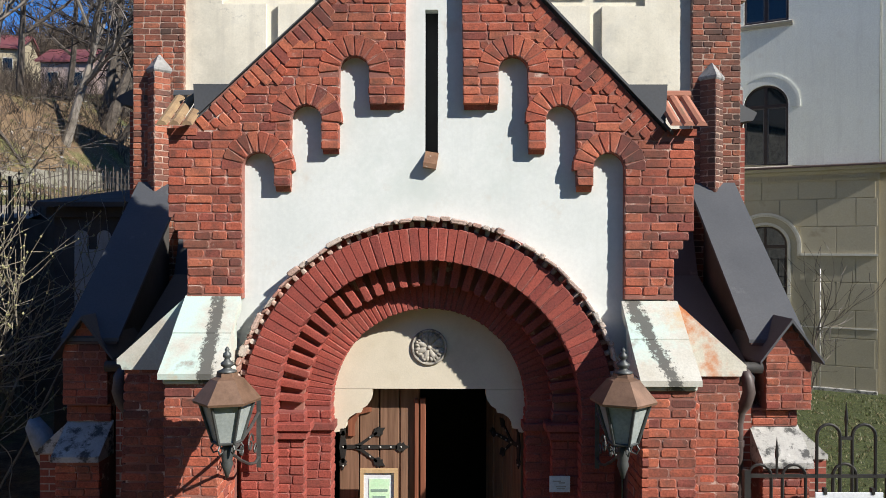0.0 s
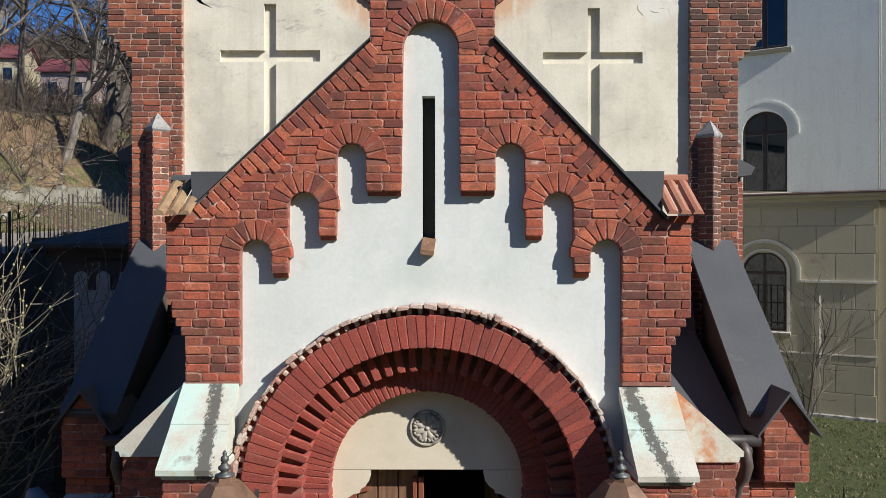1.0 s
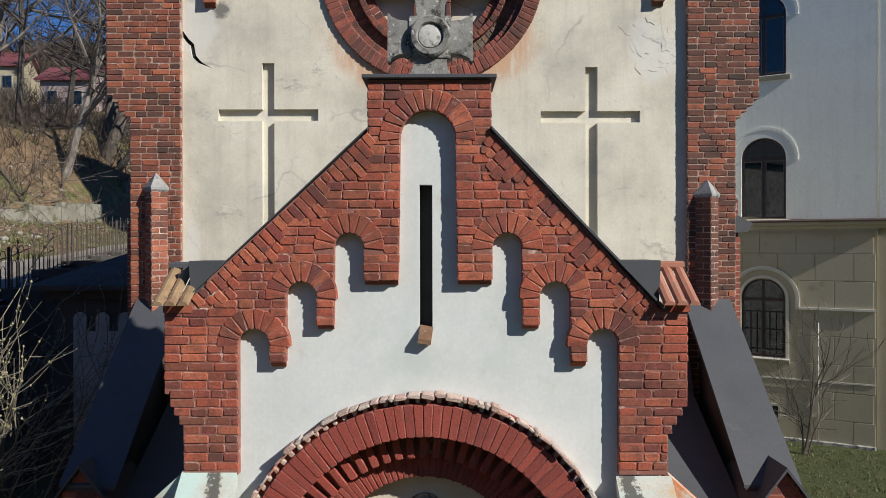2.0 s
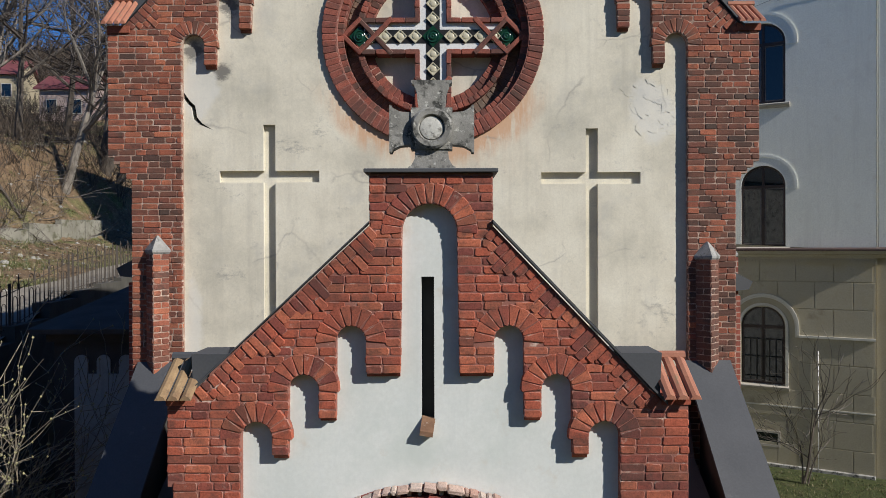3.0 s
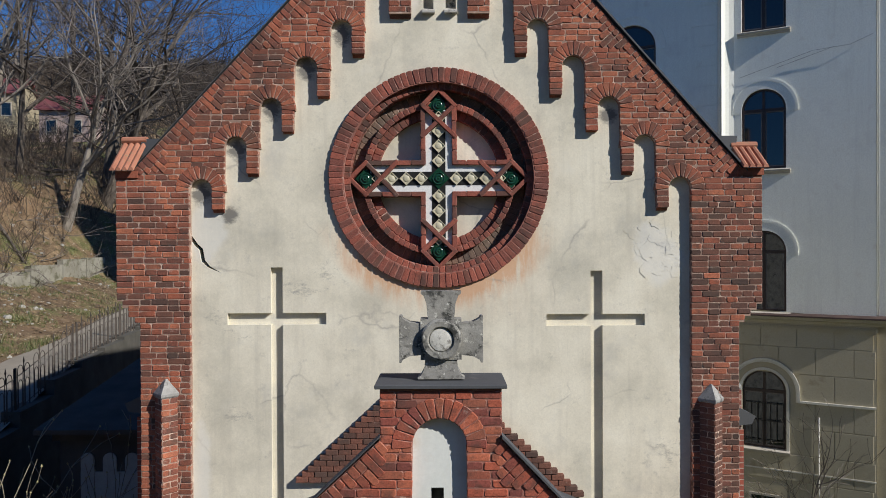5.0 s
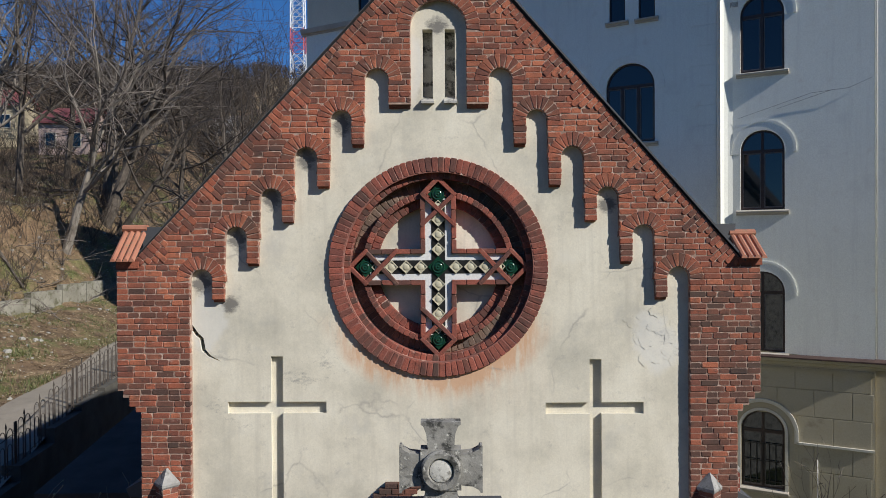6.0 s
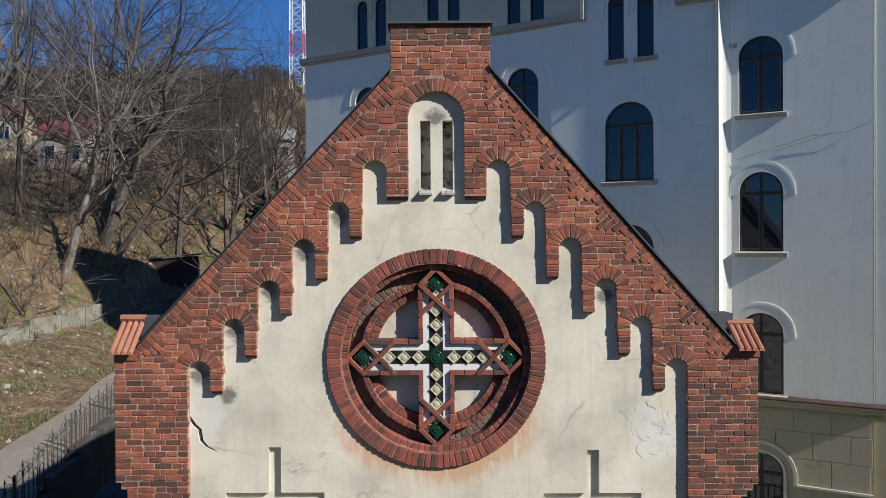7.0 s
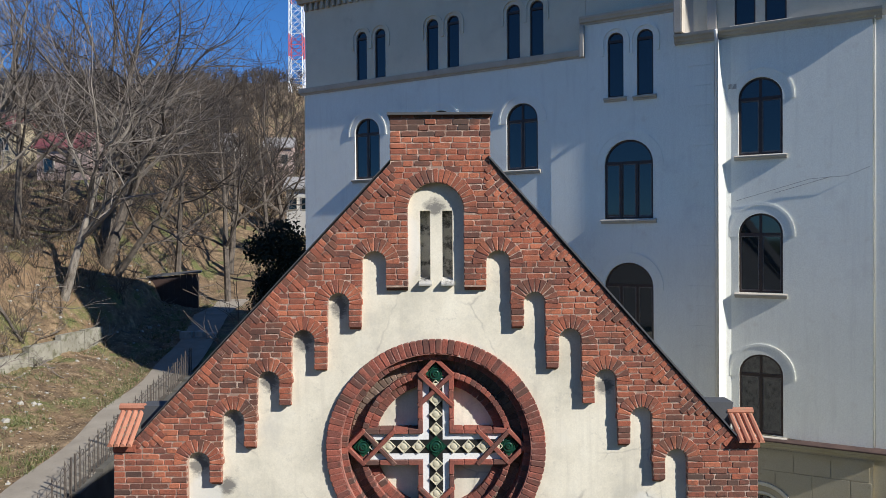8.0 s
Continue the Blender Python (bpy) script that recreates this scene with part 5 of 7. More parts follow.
B_TURN = -math.degrees(math.atan(0.56))
school = thing("school_building", "large four-storey pale stucco building with arched windows", "building", at=(-5.98, 21.54, 0), turn=B_TURN)


def arched(c, z0, zt, w):
    r = w / 2
    return [(c - r, z0), (c + r, z0)] + arc(c, zt - r, r, 0, 180, 16)


WINDOWS = [(3.36, 16.12, 18.66, 1.26, 2, True), (6.88, 16.12, 18.66, 1.26, 2, True), (10.40, 16.12, 18.60, 1.26, 2, True), (14.39, 14.2, 16.94, 1.68, 3, True), (14.39, 9.80, 12.68, 1.68, 3, True), (14.39, 5.4, 8.3, 1.68, 3, True),
           (13.95, 18.46, 20.70, 0.56, 1, False), (14.97, 18.44, 20.68, 0.56, 1, False)]
FAR = [(3.36, 11.72, 14.25, 1.26, 2, True), (6.88, 11.72, 14.25, 1.26, 2, True), (10.40, 11.72, 14.25, 1.26, 2, True)]
RIGHT = [(18.6, 16.15, 18.60, 1.29, 2, True), (18.6, 11.75, 14.28, 1.29, 2, True), (18.6, 7.24, 9.79, 1.29, 2, True)]
TOPS = [(a + d, 20.32, 22.36, 0.54, 1, False) for a in (3.52, 6.98, 10.5) for d in (-0.47, 0.47)] + [(18.15, 20.35, 22.4, 0.62, 1, False), (19.05, 20.35, 22.4, 0.62, 1, False)]
LOW = [(18.6, 2.9, 5.36, 1.26, 2, True)]


def window(c, z0, zt, w, lights, hooded, y=0.0):
    """An arched window: dark frame with bars, panes, sill and moulded hood."""
    r, t = w / 2, 0.06 if w > 0.8 else 0.045
    fy = y + 0.07
    ring_out, ring_in = arched(c, z0, zt, w), [(c - r + t, z0 + t), (c + r - t, z0 + t)] + arc(c, zt - r, r - t, 0, 180, 16)
    ob = part("window", slab([ring_out, ring_in], fy, fy + 0.07), FRAME_DARK, school, "dark-framed arched window")
    spring = zt - r - (0.02 if w < 1.5 else -0.05)
    part("transom", boxed(c - r + t, c + r - t, fy - 0.012, fy + 0.06, spring - 0.045, spring + 0.045), FRAME_DARK, ob)
    for k in range(1, lights):
        x = c - r + w * k / lights
        top = spring - 0.045 if lights == 3 else zt - t
        part("mullion", boxed(x - 0.04, x + 0.04, fy - 0.006, fy + 0.055, z0 + t, top), FRAME_DARK, ob)
    for k in range(lights):
        a, b = c - r + w * k / lights + 0.045, c - r + w * (k + 1) / lights - 0.045
        part("pane", boxed(a, b, fy + 0.035, fy + 0.045, z0 + t, spring - 0.045), PANE, ob)
        if lights > 1:
            part("sash", slab([[(a + 0.005, z0 + t), (b - 0.005, z0 + t), (b - 0.005, spring - 0.05), (a + 0.005, spring - 0.05)], [(a + 0.035, z0 + t + 0.045), (b - 0.035, z0 + t + 0.045), (b - 0.035, spring - 0.085), (a + 0.035, spring - 0.085)]], fy + 0.012, fy + 0.034), SASH, ob)
    part("pane", slab([[(c - r + t, spring + 0.045), (c + r - t, spring + 0.045)] + arc(c, zt - r, r - t, 4 if w < 1.5 else 10, 176 if w < 1.5 else 170, 14)], fy + 0.035, fy + 0.045), PANE, ob)
    part("sill", prism(bmesh.new(), [(y - 0.05, z0 - 0.17), (y + 0.10, z0 - 0.17), (y + 0.10, z0 + 0.01), (y - 0.13, z0 - 0.03), (y - 0.15, z0 - 0.05), (y - 0.14, z0 - 0.095), (y - 0.07, z0 - 0.11)], "x", c - r - 0.12, c + r + 0.12), TRIM, ob)
    if not hooded:
        h0, h1 = r + 0.13, r + 0.21
        lo = zt - r - 0.5
        part("hood", slab([[(c + h1, lo)] + arc(c, zt - r, h1, 0, 180, 20) + [(c - h1, lo), (c - h0, lo)] + arc(c, zt - r, h0, 180, 0, 20) + [(c + h0, lo)]], y - 0.045, y + 0.02), STUCCO if y == 0.0 and c < 16 else STUCCO_UP, ob)
    if hooded:
        lo = zt - r - 0.1
        h0, h1 = r + 0.001, r + 0.27
        part("archivolt", slab([[(c + h1, lo)] + arc(c, zt - r, h1, 0, 180, 24) + [(c - h1, lo), (c - h0, lo)] + arc(c, zt - r, h0, 180, 0, 24) + [(c + h0, lo)]], y - 0.018, y + 0.02), STUCCO if z0 > 7 else STUCCO_LOW, ob)
        h0, h1 = r + 0.26, r + 0.34
        part("hood", slab([[(c + h1, lo)] + arc(c, zt - r, h1, 0, 180, 24) + [(c - h1, lo), (c - h0, lo)] + arc(c, zt - r, h0, 180, 0, 24) + [(c + h0, lo)]], y - 0.032, y + 0.02), STUCCO if z0 > 7 else STUCCO_LOW, ob)
    return ob


def wall_of(name, u0, u1, z0, z1, wins, y, mat, label="", deep=0.4):
    return part(name, slab([[(u0, z0), (u1, z0), (u1, z1), (u0, z1)]] + [arched(*q[:4]) for q in wins if u0 < q[0] < u1 and z0 < q[1] < z1], y, y + deep), mat, school, label)


wall_of("wall", 0, 11.55, -0.5, 20.05, WINDOWS + FAR, 0.04, STUCCO, "pale grey stucco wall")
wall_of("wall", 12.85, 15.98, 7.15, 21.2, WINDOWS, 0.0, STUCCO, "pale grey stucco wall")
wall_of("wall", 11.56, 12.849, 7.15, 20.05, [], 0.0, STUCCO)
wall_of("wall", 15.981, 17.45, 7.15, 20.05, [], 0.0, STUCCO)
wall_of("wall", 17.46, 21.67, 7.15, 20.05, RIGHT, -0.06, STUCCO, "pale grey stucco wall", 0.46)
wall_of("wall", 21.68, 30, 7.15, 20.05, [], 0.0, STUCCO)
wall_of("upper_wall", 0, 12.84, 20.06, 24.5, TOPS, 0.12, STUCCO_UP, "beige stucco upper storey")
wall_of("upper_wall", 15.99, 30, 20.06, 24.5, TOPS, 0.0, STUCCO_UP, "beige stucco upper storey")
wall_of("upper_wall", 12.85, 15.98, 21.21, 24.5, [], 0.12, STUCCO_UP)
wall_of("lower_wall", 11.56, 21.67, -0.5, 7.1, LOW + [WINDOWS[5]], -0.10, STUCCO_LOW, "beige stucco ground storey", 0.5)
wall_of("lower_wall", 21.68, 30, -0.5, 7.1, [], 0.05, STUCCO_LOW, "beige stucco ground storey")
# near-black sheet behind the panes, for the unlit rooms
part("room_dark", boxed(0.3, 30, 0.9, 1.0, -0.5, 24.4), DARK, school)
part("end_wall", boxed(-0.0, 0.3, 0.51, 11.8, -0.5, 24.4), STUCCO, school)
part("roof_slab", boxed(-0.3, 30.3, -0.5, 11.8, 24.5, 24.8), COPPER, school)
part("eave_cornice", prism(bmesh.new(), [(0.2, 23.98), (-0.12, 23.98), (-0.16, 24.12), (-0.36, 24.18), (-0.40, 24.34), (-0.48, 24.36), (-0.5, 24.49), (0.2, 24.49)], "x", -0.25, 12.8), TRIM, school, "moulded eaves cornice")
for k in range(42):
    u = 0.05 + 0.304 * k
    part("corbel", boxed(u, u + 0.14, -0.03, 0.13, 23.66, 23.975, bevel=0.01), TRIM, school)
part("back_wall", boxed(0.0, 30, 11.5, 11.8, -0.5, 24.4), STUCCO, school)
for q in WINDOWS[:3] + FAR:
    window(*q, y=0.04)
for q in WINDOWS[3:]:
    window(*q)
for q in RIGHT:
    window(*q, y=-0.06)
for q in TOPS:
    window(*q, y=0.12 if q[0] < 12 else 0.0)
for q in LOW:
    ob = window(*q, y=-0.10)
    c, z0, mid, r = q[0], q[1], q[2] - q[3] / 2, q[3] / 2
    # raised surround down to the sill, and an outer mould that turns into the string course
    for name, h0, h1, lo, front in (("surround", r + 0.02, r + 0.10, z0 - 0.02, -0.155), ("outer_mould", r + 0.33, r + 0.40, 4.43, -0.185), ("outer_fillet", r + 0.28, r + 0.325, 4.43, -0.15)):
        part(name, slab([[(c + h1, lo)] + arc(c, mid, h1, 0, 180, 28) + [(c - h1, lo), (c - h0, lo)] + arc(c, mid, h0, 180, 0, 28) + [(c + h0, lo)]], front, -0.09), TRIM_PALE, ob)
    for k in range(9):
        a = math.pi * (k + 0.5) / 9
        w0, w1 = r + 0.115, r + 0.27
        da = math.pi / 18 - 0.012
        part("voussoir", slab([[(c + w * math.cos(a + e), mid + w * math.sin(a + e)) for w, e in ((w0, -da), (w1, -da), (w1, 0.0), (w1, da), (w0, da), (w0, 0.0))]], -0.132, -0.10), STUCCO_LOW, ob)


def cornice(u0, u1, z, y, out=0.42, name="cornice"):
    prof = [(y + 0.1, z - 0.16), (y - 0.04, z - 0.16), (y - 0.05, z - 0.10), (y - 0.14, z - 0.07), (y - 0.16, z), (y - out + 0.02, z + 0.04), (y - out, z + 0.12), (y + 0.1, z + 0.16)]
    return part(name, prism(bmesh.new(), prof, "x", u0, u1), TRIM, school, "moulded cornice")


cornice(-0.2, 12.84, 20.12, 0.04, 0.19)
cornice(12.7, 16.12, 21.26, 0.0, 0.22)
cornice(15.99, 21.9, 20.12, -0.06, 0.30)
for u in (12.77, 16.05):
    part("cornice_return", boxed(u - 0.08, u + 0.08, -0.16, 0.1, 19.97, 21.1, bevel=0.02), TRIM, school)
part("pilaster", boxed(15.99, 16.25, -0.35, 0.02, 20.3, 24.4, bevel=0.02), TRIM, school)
part("pilaster", boxed(17.0, 17.3, -0.1, 0.02, 20.3, 24.4, bevel=0.02), TRIM, school)
# ledge over the ground storey, with dentils
part("ledge", prism(bmesh.new(), [(0.1, 6.90), (-0.19, 6.90), (-0.22, 6.98), (-0.31, 7.02), (-0.33, 7.12), (0.1, 7.12)], "x", 15.5, 21.95), STUCCO_LOW, school, "moulded ledge over the ground storey")
part("ledge_sheet", prism(bmesh.new(), [(0.1, 7.125), (-0.37, 7.105), (-0.37, 7.15), (-0.20, 7.19), (0.1, 7.22)], "x", 15.5, 22.0), COPPER, school, "dark weathered sheet on the ledge")
part("dentil_band", boxed(15.5, 21.7, -0.16, -0.09, 6.70, 6.915), STUCCO_LOW, school)
for k in range(62):
    u = 15.55 + k * 0.1
    part("dentil", boxed(u, u + 0.05, -0.20, -0.155, 6.76, 6.84), STUCCO_LOW, school)
# rusticated courses of the ground storey
for row in range(8):
    z = 6.17 - 0.84 * row
    top = 6.89 if row == 0 else z + 0.816
    for k in range(7):
        u = 15.43 + 1.03 * k + (0.515 if row % 2 else 0)
        a, b = max(u, 15.6), min(u + 1.006, 21.64)
        if top < 5.9 and row < 5:
            if 17.58 < a < 19.6:
                a = 19.6
            if 17.58 < b < 19.6:
                b = 17.58
        if row == 6 and a < 19.1 < b + 1:
            continue
        if b - a > 0.12:
            part("ashlar_block", boxed(a, b, -0.122, -0.09, z, top, bevel=0.005), STUCCO_LOW, school)
part("string_course", boxed(19.56, 21.66, -0.185, -0.09, 4.43, 4.50), TRIM_PALE, school)
part("string_course", boxed(15.5, 21.66, -0.14, -0.09, 2.24, 2.28), TRIM_PALE, school)
part("plinth", boxed(11.6, 21.66, -0.20, -0.09, -0.5, 0.45, bevel=0.02), STONE, school)
cell = part("cellar_window", slab([[(18.15, 0.95), (19.1, 0.95), (19.1, 1.45), (18.15, 1.45)], [(18.22, 1.02), (19.03, 1.02), (19.03, 1.38), (18.22, 1.38)]], -0.13, -0.08), TRIM, school)
part("pane", boxed(18.22, 19.03, -0.115, -0.108, 1.02, 1.38), PANE, cell)
# iron grille in the ground-storey window
for k in range(7):
    u = 18.04 + k * 0.186
    bm = bmesh.new()
    tube(bm, [(u, -0.08, 3.0), (u, -0.08, 4.35)], 0.014, 5)
    part("grille_bar", bm, IRON, school)
for z in (3.12, 3.75, 4.3):
    part("grille_rail", boxed(18.0, 19.2, -0.09, -0.07, z, z + 0.025), IRON, school)
# quoins
for k, z in enumerate([9.3 + 0.66 * i for i in range(16)]):
    a = 16.38 if k % 2 else 16.62
    part("quoin", boxed(a, 17.22, -0.020, 0.02, z + 0.010, z + 0.650, bevel=0.004), STUCCO, school)
# the first is a downpipe; the thin second stands in for a sunlit corner
for u, y, r in ((17.31, -0.16, 0.058), (21.72, 0.0, 0.03)):
    bm = bmesh.new()
    tube(bm, [(u, y, 7.2), (u, y, 19.9), (u, y - 0.25, 20.2)], r, 12)
    part("downpipe", bm, PIPE_WHITE, school, "white painted downpipe and lit corner line", smooth=True)
# white bar standing in for a sunlit edge of the wall
part("service_pipe", tube(bmesh.new(), [(20.15, -0.15, 0.4), (20.15, -0.15, 4.04)], 0.014, 8), PIPE_WHITE, school, "slim white strip for a sunlit wall edge", smooth=True)
# coved returns that flare out towards the downpipe and beside the raised bay
part("coved_return", prism(bmesh.new(), [(17.385, -0.33), (17.42, -0.25), (17.48, -0.18), (17.58, -0.115), (17.72, -0.064), (17.72, -0.05), (17.385, -0.05)], "z", 7.2, 19.9), STUCCO, school, smooth=False)
part("coved_return", prism(bmesh.new(), [(16.26, -0.34), (16.28, -0.25), (16.33, -0.17), (16.42, -0.09), (16.56, -0.01), (16.56, 0.02), (16.26, 0.02)], "z", 20.3, 24.4), TRIM, school)
vent = part("vent_grille", boxed(17.66, 17.90, -0.09, -0.055, 18.30, 18.46), TRIM, school)
for k in range(6):
    part("slat", boxed(17.68 + 0.036 * k, 17.70 + 0.036 * k, -0.10, -0.088, 18.31, 18.45), STONE, vent)
for pts in ([(17.9, -0.2, 14.7), (20.0, -0.22, 15.3), (21.0, -0.22, 15.35), (21.6, -0.2, 15.6)], [(15.6, -0.05, 14.3), (17.2, -0.1, 15.6)], [(19.0, -0.2, 14.9), (20.6, -0.22, 15.35)]):
    bm = bmesh.new()
    tube(bm, [(x, y + 0.1, z) for x, y, z in pts], 0.005, 4)
    part("cable", bm, SASH, school)

# ---- ground ----


def smooth(a, b, v):
    t = min(1.0, max(0.0, (v - a) / (b - a)))
    return t * t * (3 - 2 * t)


def fence_x(y):
    return -10.55 - (y - 7.0) * 0.125


def bank_line(y):
    return min(-20.4 + 0.154 * (y - 23.6), fence_x(y) - 5.2)


def land(x, y):
    """The height of the ground: a yard round the chapel, a terrace and wooded bank behind the railing, a far hill, and
    an added unseen hill behind the camera.
    """
    low = 0.35 + smooth(16, 32, y) * 6.2
    d = fence_x(y) - x
    path = 5.15 + 0.055 * (y - 11) + 0.7 * smooth(5.0, 11.4, y)
    if y > 34:
        path = 5.15 + 0.055 * 23 + 0.7 + 0.02 * (y - 34)
    path += 1.4 * smooth(28, 41, y)
    bank = max(0.0, d - 3.0)
    back = smooth(20.5, 23.5, y)
    step = 0.75 * smooth(-0.1, 0.35, bank_line(y) - x) * back
    rise = 0.28 * min(bank, 3.0) + 0.35 * (1 - back) * max(0, min(bank - 3.0, 5.0)) + 0.98 * back * max(0, min(bank_line(y) - x, 4.4)) + 0.22 * max(0, min(bank - 8.0, 7.0))
    high = path + rise + step
    # unseen hillside, added to block low sky light from the facade
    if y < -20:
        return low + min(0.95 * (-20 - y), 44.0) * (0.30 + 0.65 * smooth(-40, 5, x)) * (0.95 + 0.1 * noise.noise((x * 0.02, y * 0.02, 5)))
    hill = max(0.0, y - 48) * 0.20 * smooth(20, -30, x) + max(0.0, y - 48) * 0.04
    z = low if d < 0 else high
    if y > 26 and d < 0:
        z = low + (path - low) * smooth(26, 34, y)
    z = z + min(hill, 58 + 0.02 * y)
    if d > 3.2 or y > 34:
        z += 0.18 * noise.noise((x * 0.35, y * 0.35, 0)) + 0.08 * noise.noise((x * 1.3, y * 1.3, 3))
    return z


def spread(marks):
    out = []
    for (a, b, step) in marks:
        n = max(1, round((b - a) / step))
        out += [a + (b - a) * k / n for k in range(n)]
    return out + [marks[-1][1]]


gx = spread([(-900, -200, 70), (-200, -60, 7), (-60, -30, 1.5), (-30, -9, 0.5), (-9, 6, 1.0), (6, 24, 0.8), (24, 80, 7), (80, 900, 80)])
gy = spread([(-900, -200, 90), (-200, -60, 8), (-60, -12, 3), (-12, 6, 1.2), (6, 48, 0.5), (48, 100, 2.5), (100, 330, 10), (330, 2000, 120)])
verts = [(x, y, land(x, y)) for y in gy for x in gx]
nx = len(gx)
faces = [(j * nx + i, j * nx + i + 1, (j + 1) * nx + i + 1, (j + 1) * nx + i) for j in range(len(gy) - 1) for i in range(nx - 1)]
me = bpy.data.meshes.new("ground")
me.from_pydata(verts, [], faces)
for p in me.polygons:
    p.use_smooth = True


def earth(t, b):
    pos = where(t)
    n1, n2, n3 = grain(t, pos, 0.22, 6), grain(t, pos, 1.7, 7, 0.7), grain(t, pos, 14, 6, 0.7)
    c = ramp(t, n2, [(0.3, (0.055, 0.035, 0.02)), (0.5, (0.165, 0.112, 0.064)), (0.7, (0.36, 0.255, 0.15))])
    grass = ramp(t, n3, [(0.3, (0.055, 0.082, 0.016)), (0.7, (0.15, 0.19, 0.05))])
    c = blend(t, ramp(t, grain(t, pos, 0.42, 5, 0.65), [(0.52, (0, 0, 0)), (0.62, (0.7, 0.7, 0.7))]), c, grass)
    c = blend(t, ramp(t, n1, [(0.5, (0, 0, 0)), (0.62, (0.5, 0.5, 0.5))]), c, (0.20, 0.125, 0.07))
    sep, g = t.nodes.new("ShaderNodeSeparateXYZ"), t.nodes.new("ShaderNodeNewGeometry")
    t.links.new(g.outputs["Position"], sep.inputs[0])
    # dark lawn also covers the unseen front yard, added to cut bounced light
    lawn = ramp(t, sums(t, "ADD", sums(t, "ADD", sums(t, "MULTIPLY", sep.outputs["X"], 0.16), sums(t, "MAXIMUM", sums(t, "MULTIPLY", sums(t, "ADD", sep.outputs["Y"], 1.0), -0.14), 0.0)), sums(t, "MULTIPLY", n2, 0.5)), [(0.35, (0, 0, 0)), (0.75, (1, 1, 1))])
    green = ramp(t, n3, [(0.25, (0.018, 0.028, 0.005)), (0.5, (0.046, 0.060, 0.011)), (0.75, (0.095, 0.108, 0.026))])
    c = blend(t, lawn, c, blend(t, ramp(t, n2, [(0.55, (0, 0, 0)), (0.74, (0.5, 0.5, 0.5))]), green, (0.16, 0.12, 0.06)))
    c = blend(t, 1.0, c, ramp(t, n3, [(0.3, (0.6, 0.6, 0.6)), (0.7, (1.2, 1.2, 1.2))]), "MULTIPLY")
    t.links.new(c, b.inputs["Base Color"])
    b.inputs["Roughness"].default_value = 0.97
    relief(t, b, sums(t, "ADD", n3, n2), 0.9, 0.05)


EARTH = material("grass_and_litter", earth)
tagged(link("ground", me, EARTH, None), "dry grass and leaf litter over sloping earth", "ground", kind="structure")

ASPHALT = material("worn_grey_path", plain_look((0.22, 0.192, 0.155), (0.31, 0.275, 0.225), 0.8, 40, 0.95, 0.4, spots=[((0.16, 0.14, 0.11), 2.0, 0.6, 0.75)]))
ys = [4 + 0.75 * k for k in range(60)]
for_path = [(fence_x(y) - w, y, land(fence_x(y) - 1.5, y) + 0.04) for y in ys for w in (-0.05, 1.3, 2.1 + 0.15 * math.sin(y * 0.7))]
me = bpy.data.meshes.new("path")
me.from_pydata(for_path, [], [(3 * k + i, 3 * k + i + 1, 3 * k + 4 + i, 3 * k + 3 + i) for k in range(len(ys) - 1) for i in range(2)])
tagged(link("path", me, ASPHALT, None), "worn grey asphalt footpath climbing beside the railing", "path", kind="structure")

CONCRETE = material("old_concrete", plain_look((0.26, 0.25, 0.22), (0.38, 0.365, 0.33), 1.5, 40, 0.95, 0.5, spots=[((0.14, 0.13, 0.11), 2.5, 0.58, 0.72)], streak=[((0.18, 0.17, 0.15), 0.6)]))
# darker copy of the concrete: the chapel's shade is put into the colour
TERRACE = material("shade_dark_concrete", plain_look((0.06, 0.056, 0.048), (0.11, 0.104, 0.09), 1.5, 40, 0.95, 0.5, spots=[((0.06, 0.055, 0.045), 2.5, 0.55, 0.7)]))
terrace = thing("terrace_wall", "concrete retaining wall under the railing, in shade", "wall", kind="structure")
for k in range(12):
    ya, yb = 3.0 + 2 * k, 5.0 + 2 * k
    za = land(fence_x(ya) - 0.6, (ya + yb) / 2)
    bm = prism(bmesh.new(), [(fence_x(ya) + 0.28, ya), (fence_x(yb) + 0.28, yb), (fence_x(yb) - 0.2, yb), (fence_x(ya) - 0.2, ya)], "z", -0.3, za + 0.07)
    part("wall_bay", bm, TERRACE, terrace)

# low broken concrete wall on the bank
MOSSY = material("mossy_concrete", plain_look((0.19, 0.18, 0.14), (0.31, 0.295, 0.245), 1.2, 40, 0.95, 0.6, spots=[((0.09, 0.09, 0.045), 2.0, 0.5, 0.64), ((0.12, 0.105, 0.085), 4.0, 0.55, 0.68)]))
bankwall = thing("bank_wall", "low broken concrete retaining wall on the grassy bank", "wall")
for k, (y0, y1) in enumerate(((20.4, 22.4), (22.45, 24.6), (24.66, 26.9), (26.95, 28.8), (28.86, 30.4))):
    x0, x1 = bank_line(y0), bank_line(y1)
    zt = 8.40 + 0.085 * (y0 - 24) + (0.05, -0.1, 0.0, 0.06, -0.05)[k]
    d = Vector((x1 - x0, y1 - y0, 0)).normalized()
    s = Vector((-d.y, d.x, 0)) * 0.18
    bm = bmesh.new()
    prism(bm, [(x0 + s.x, y0 + s.y), (x1 + s.x, y1 + s.y), (x1 - s.x, y1 - s.y), (x0 - s.x, y0 - s.y)], "z", zt - 1.9, zt)
    part("slab", bm, MOSSY, bankwall)

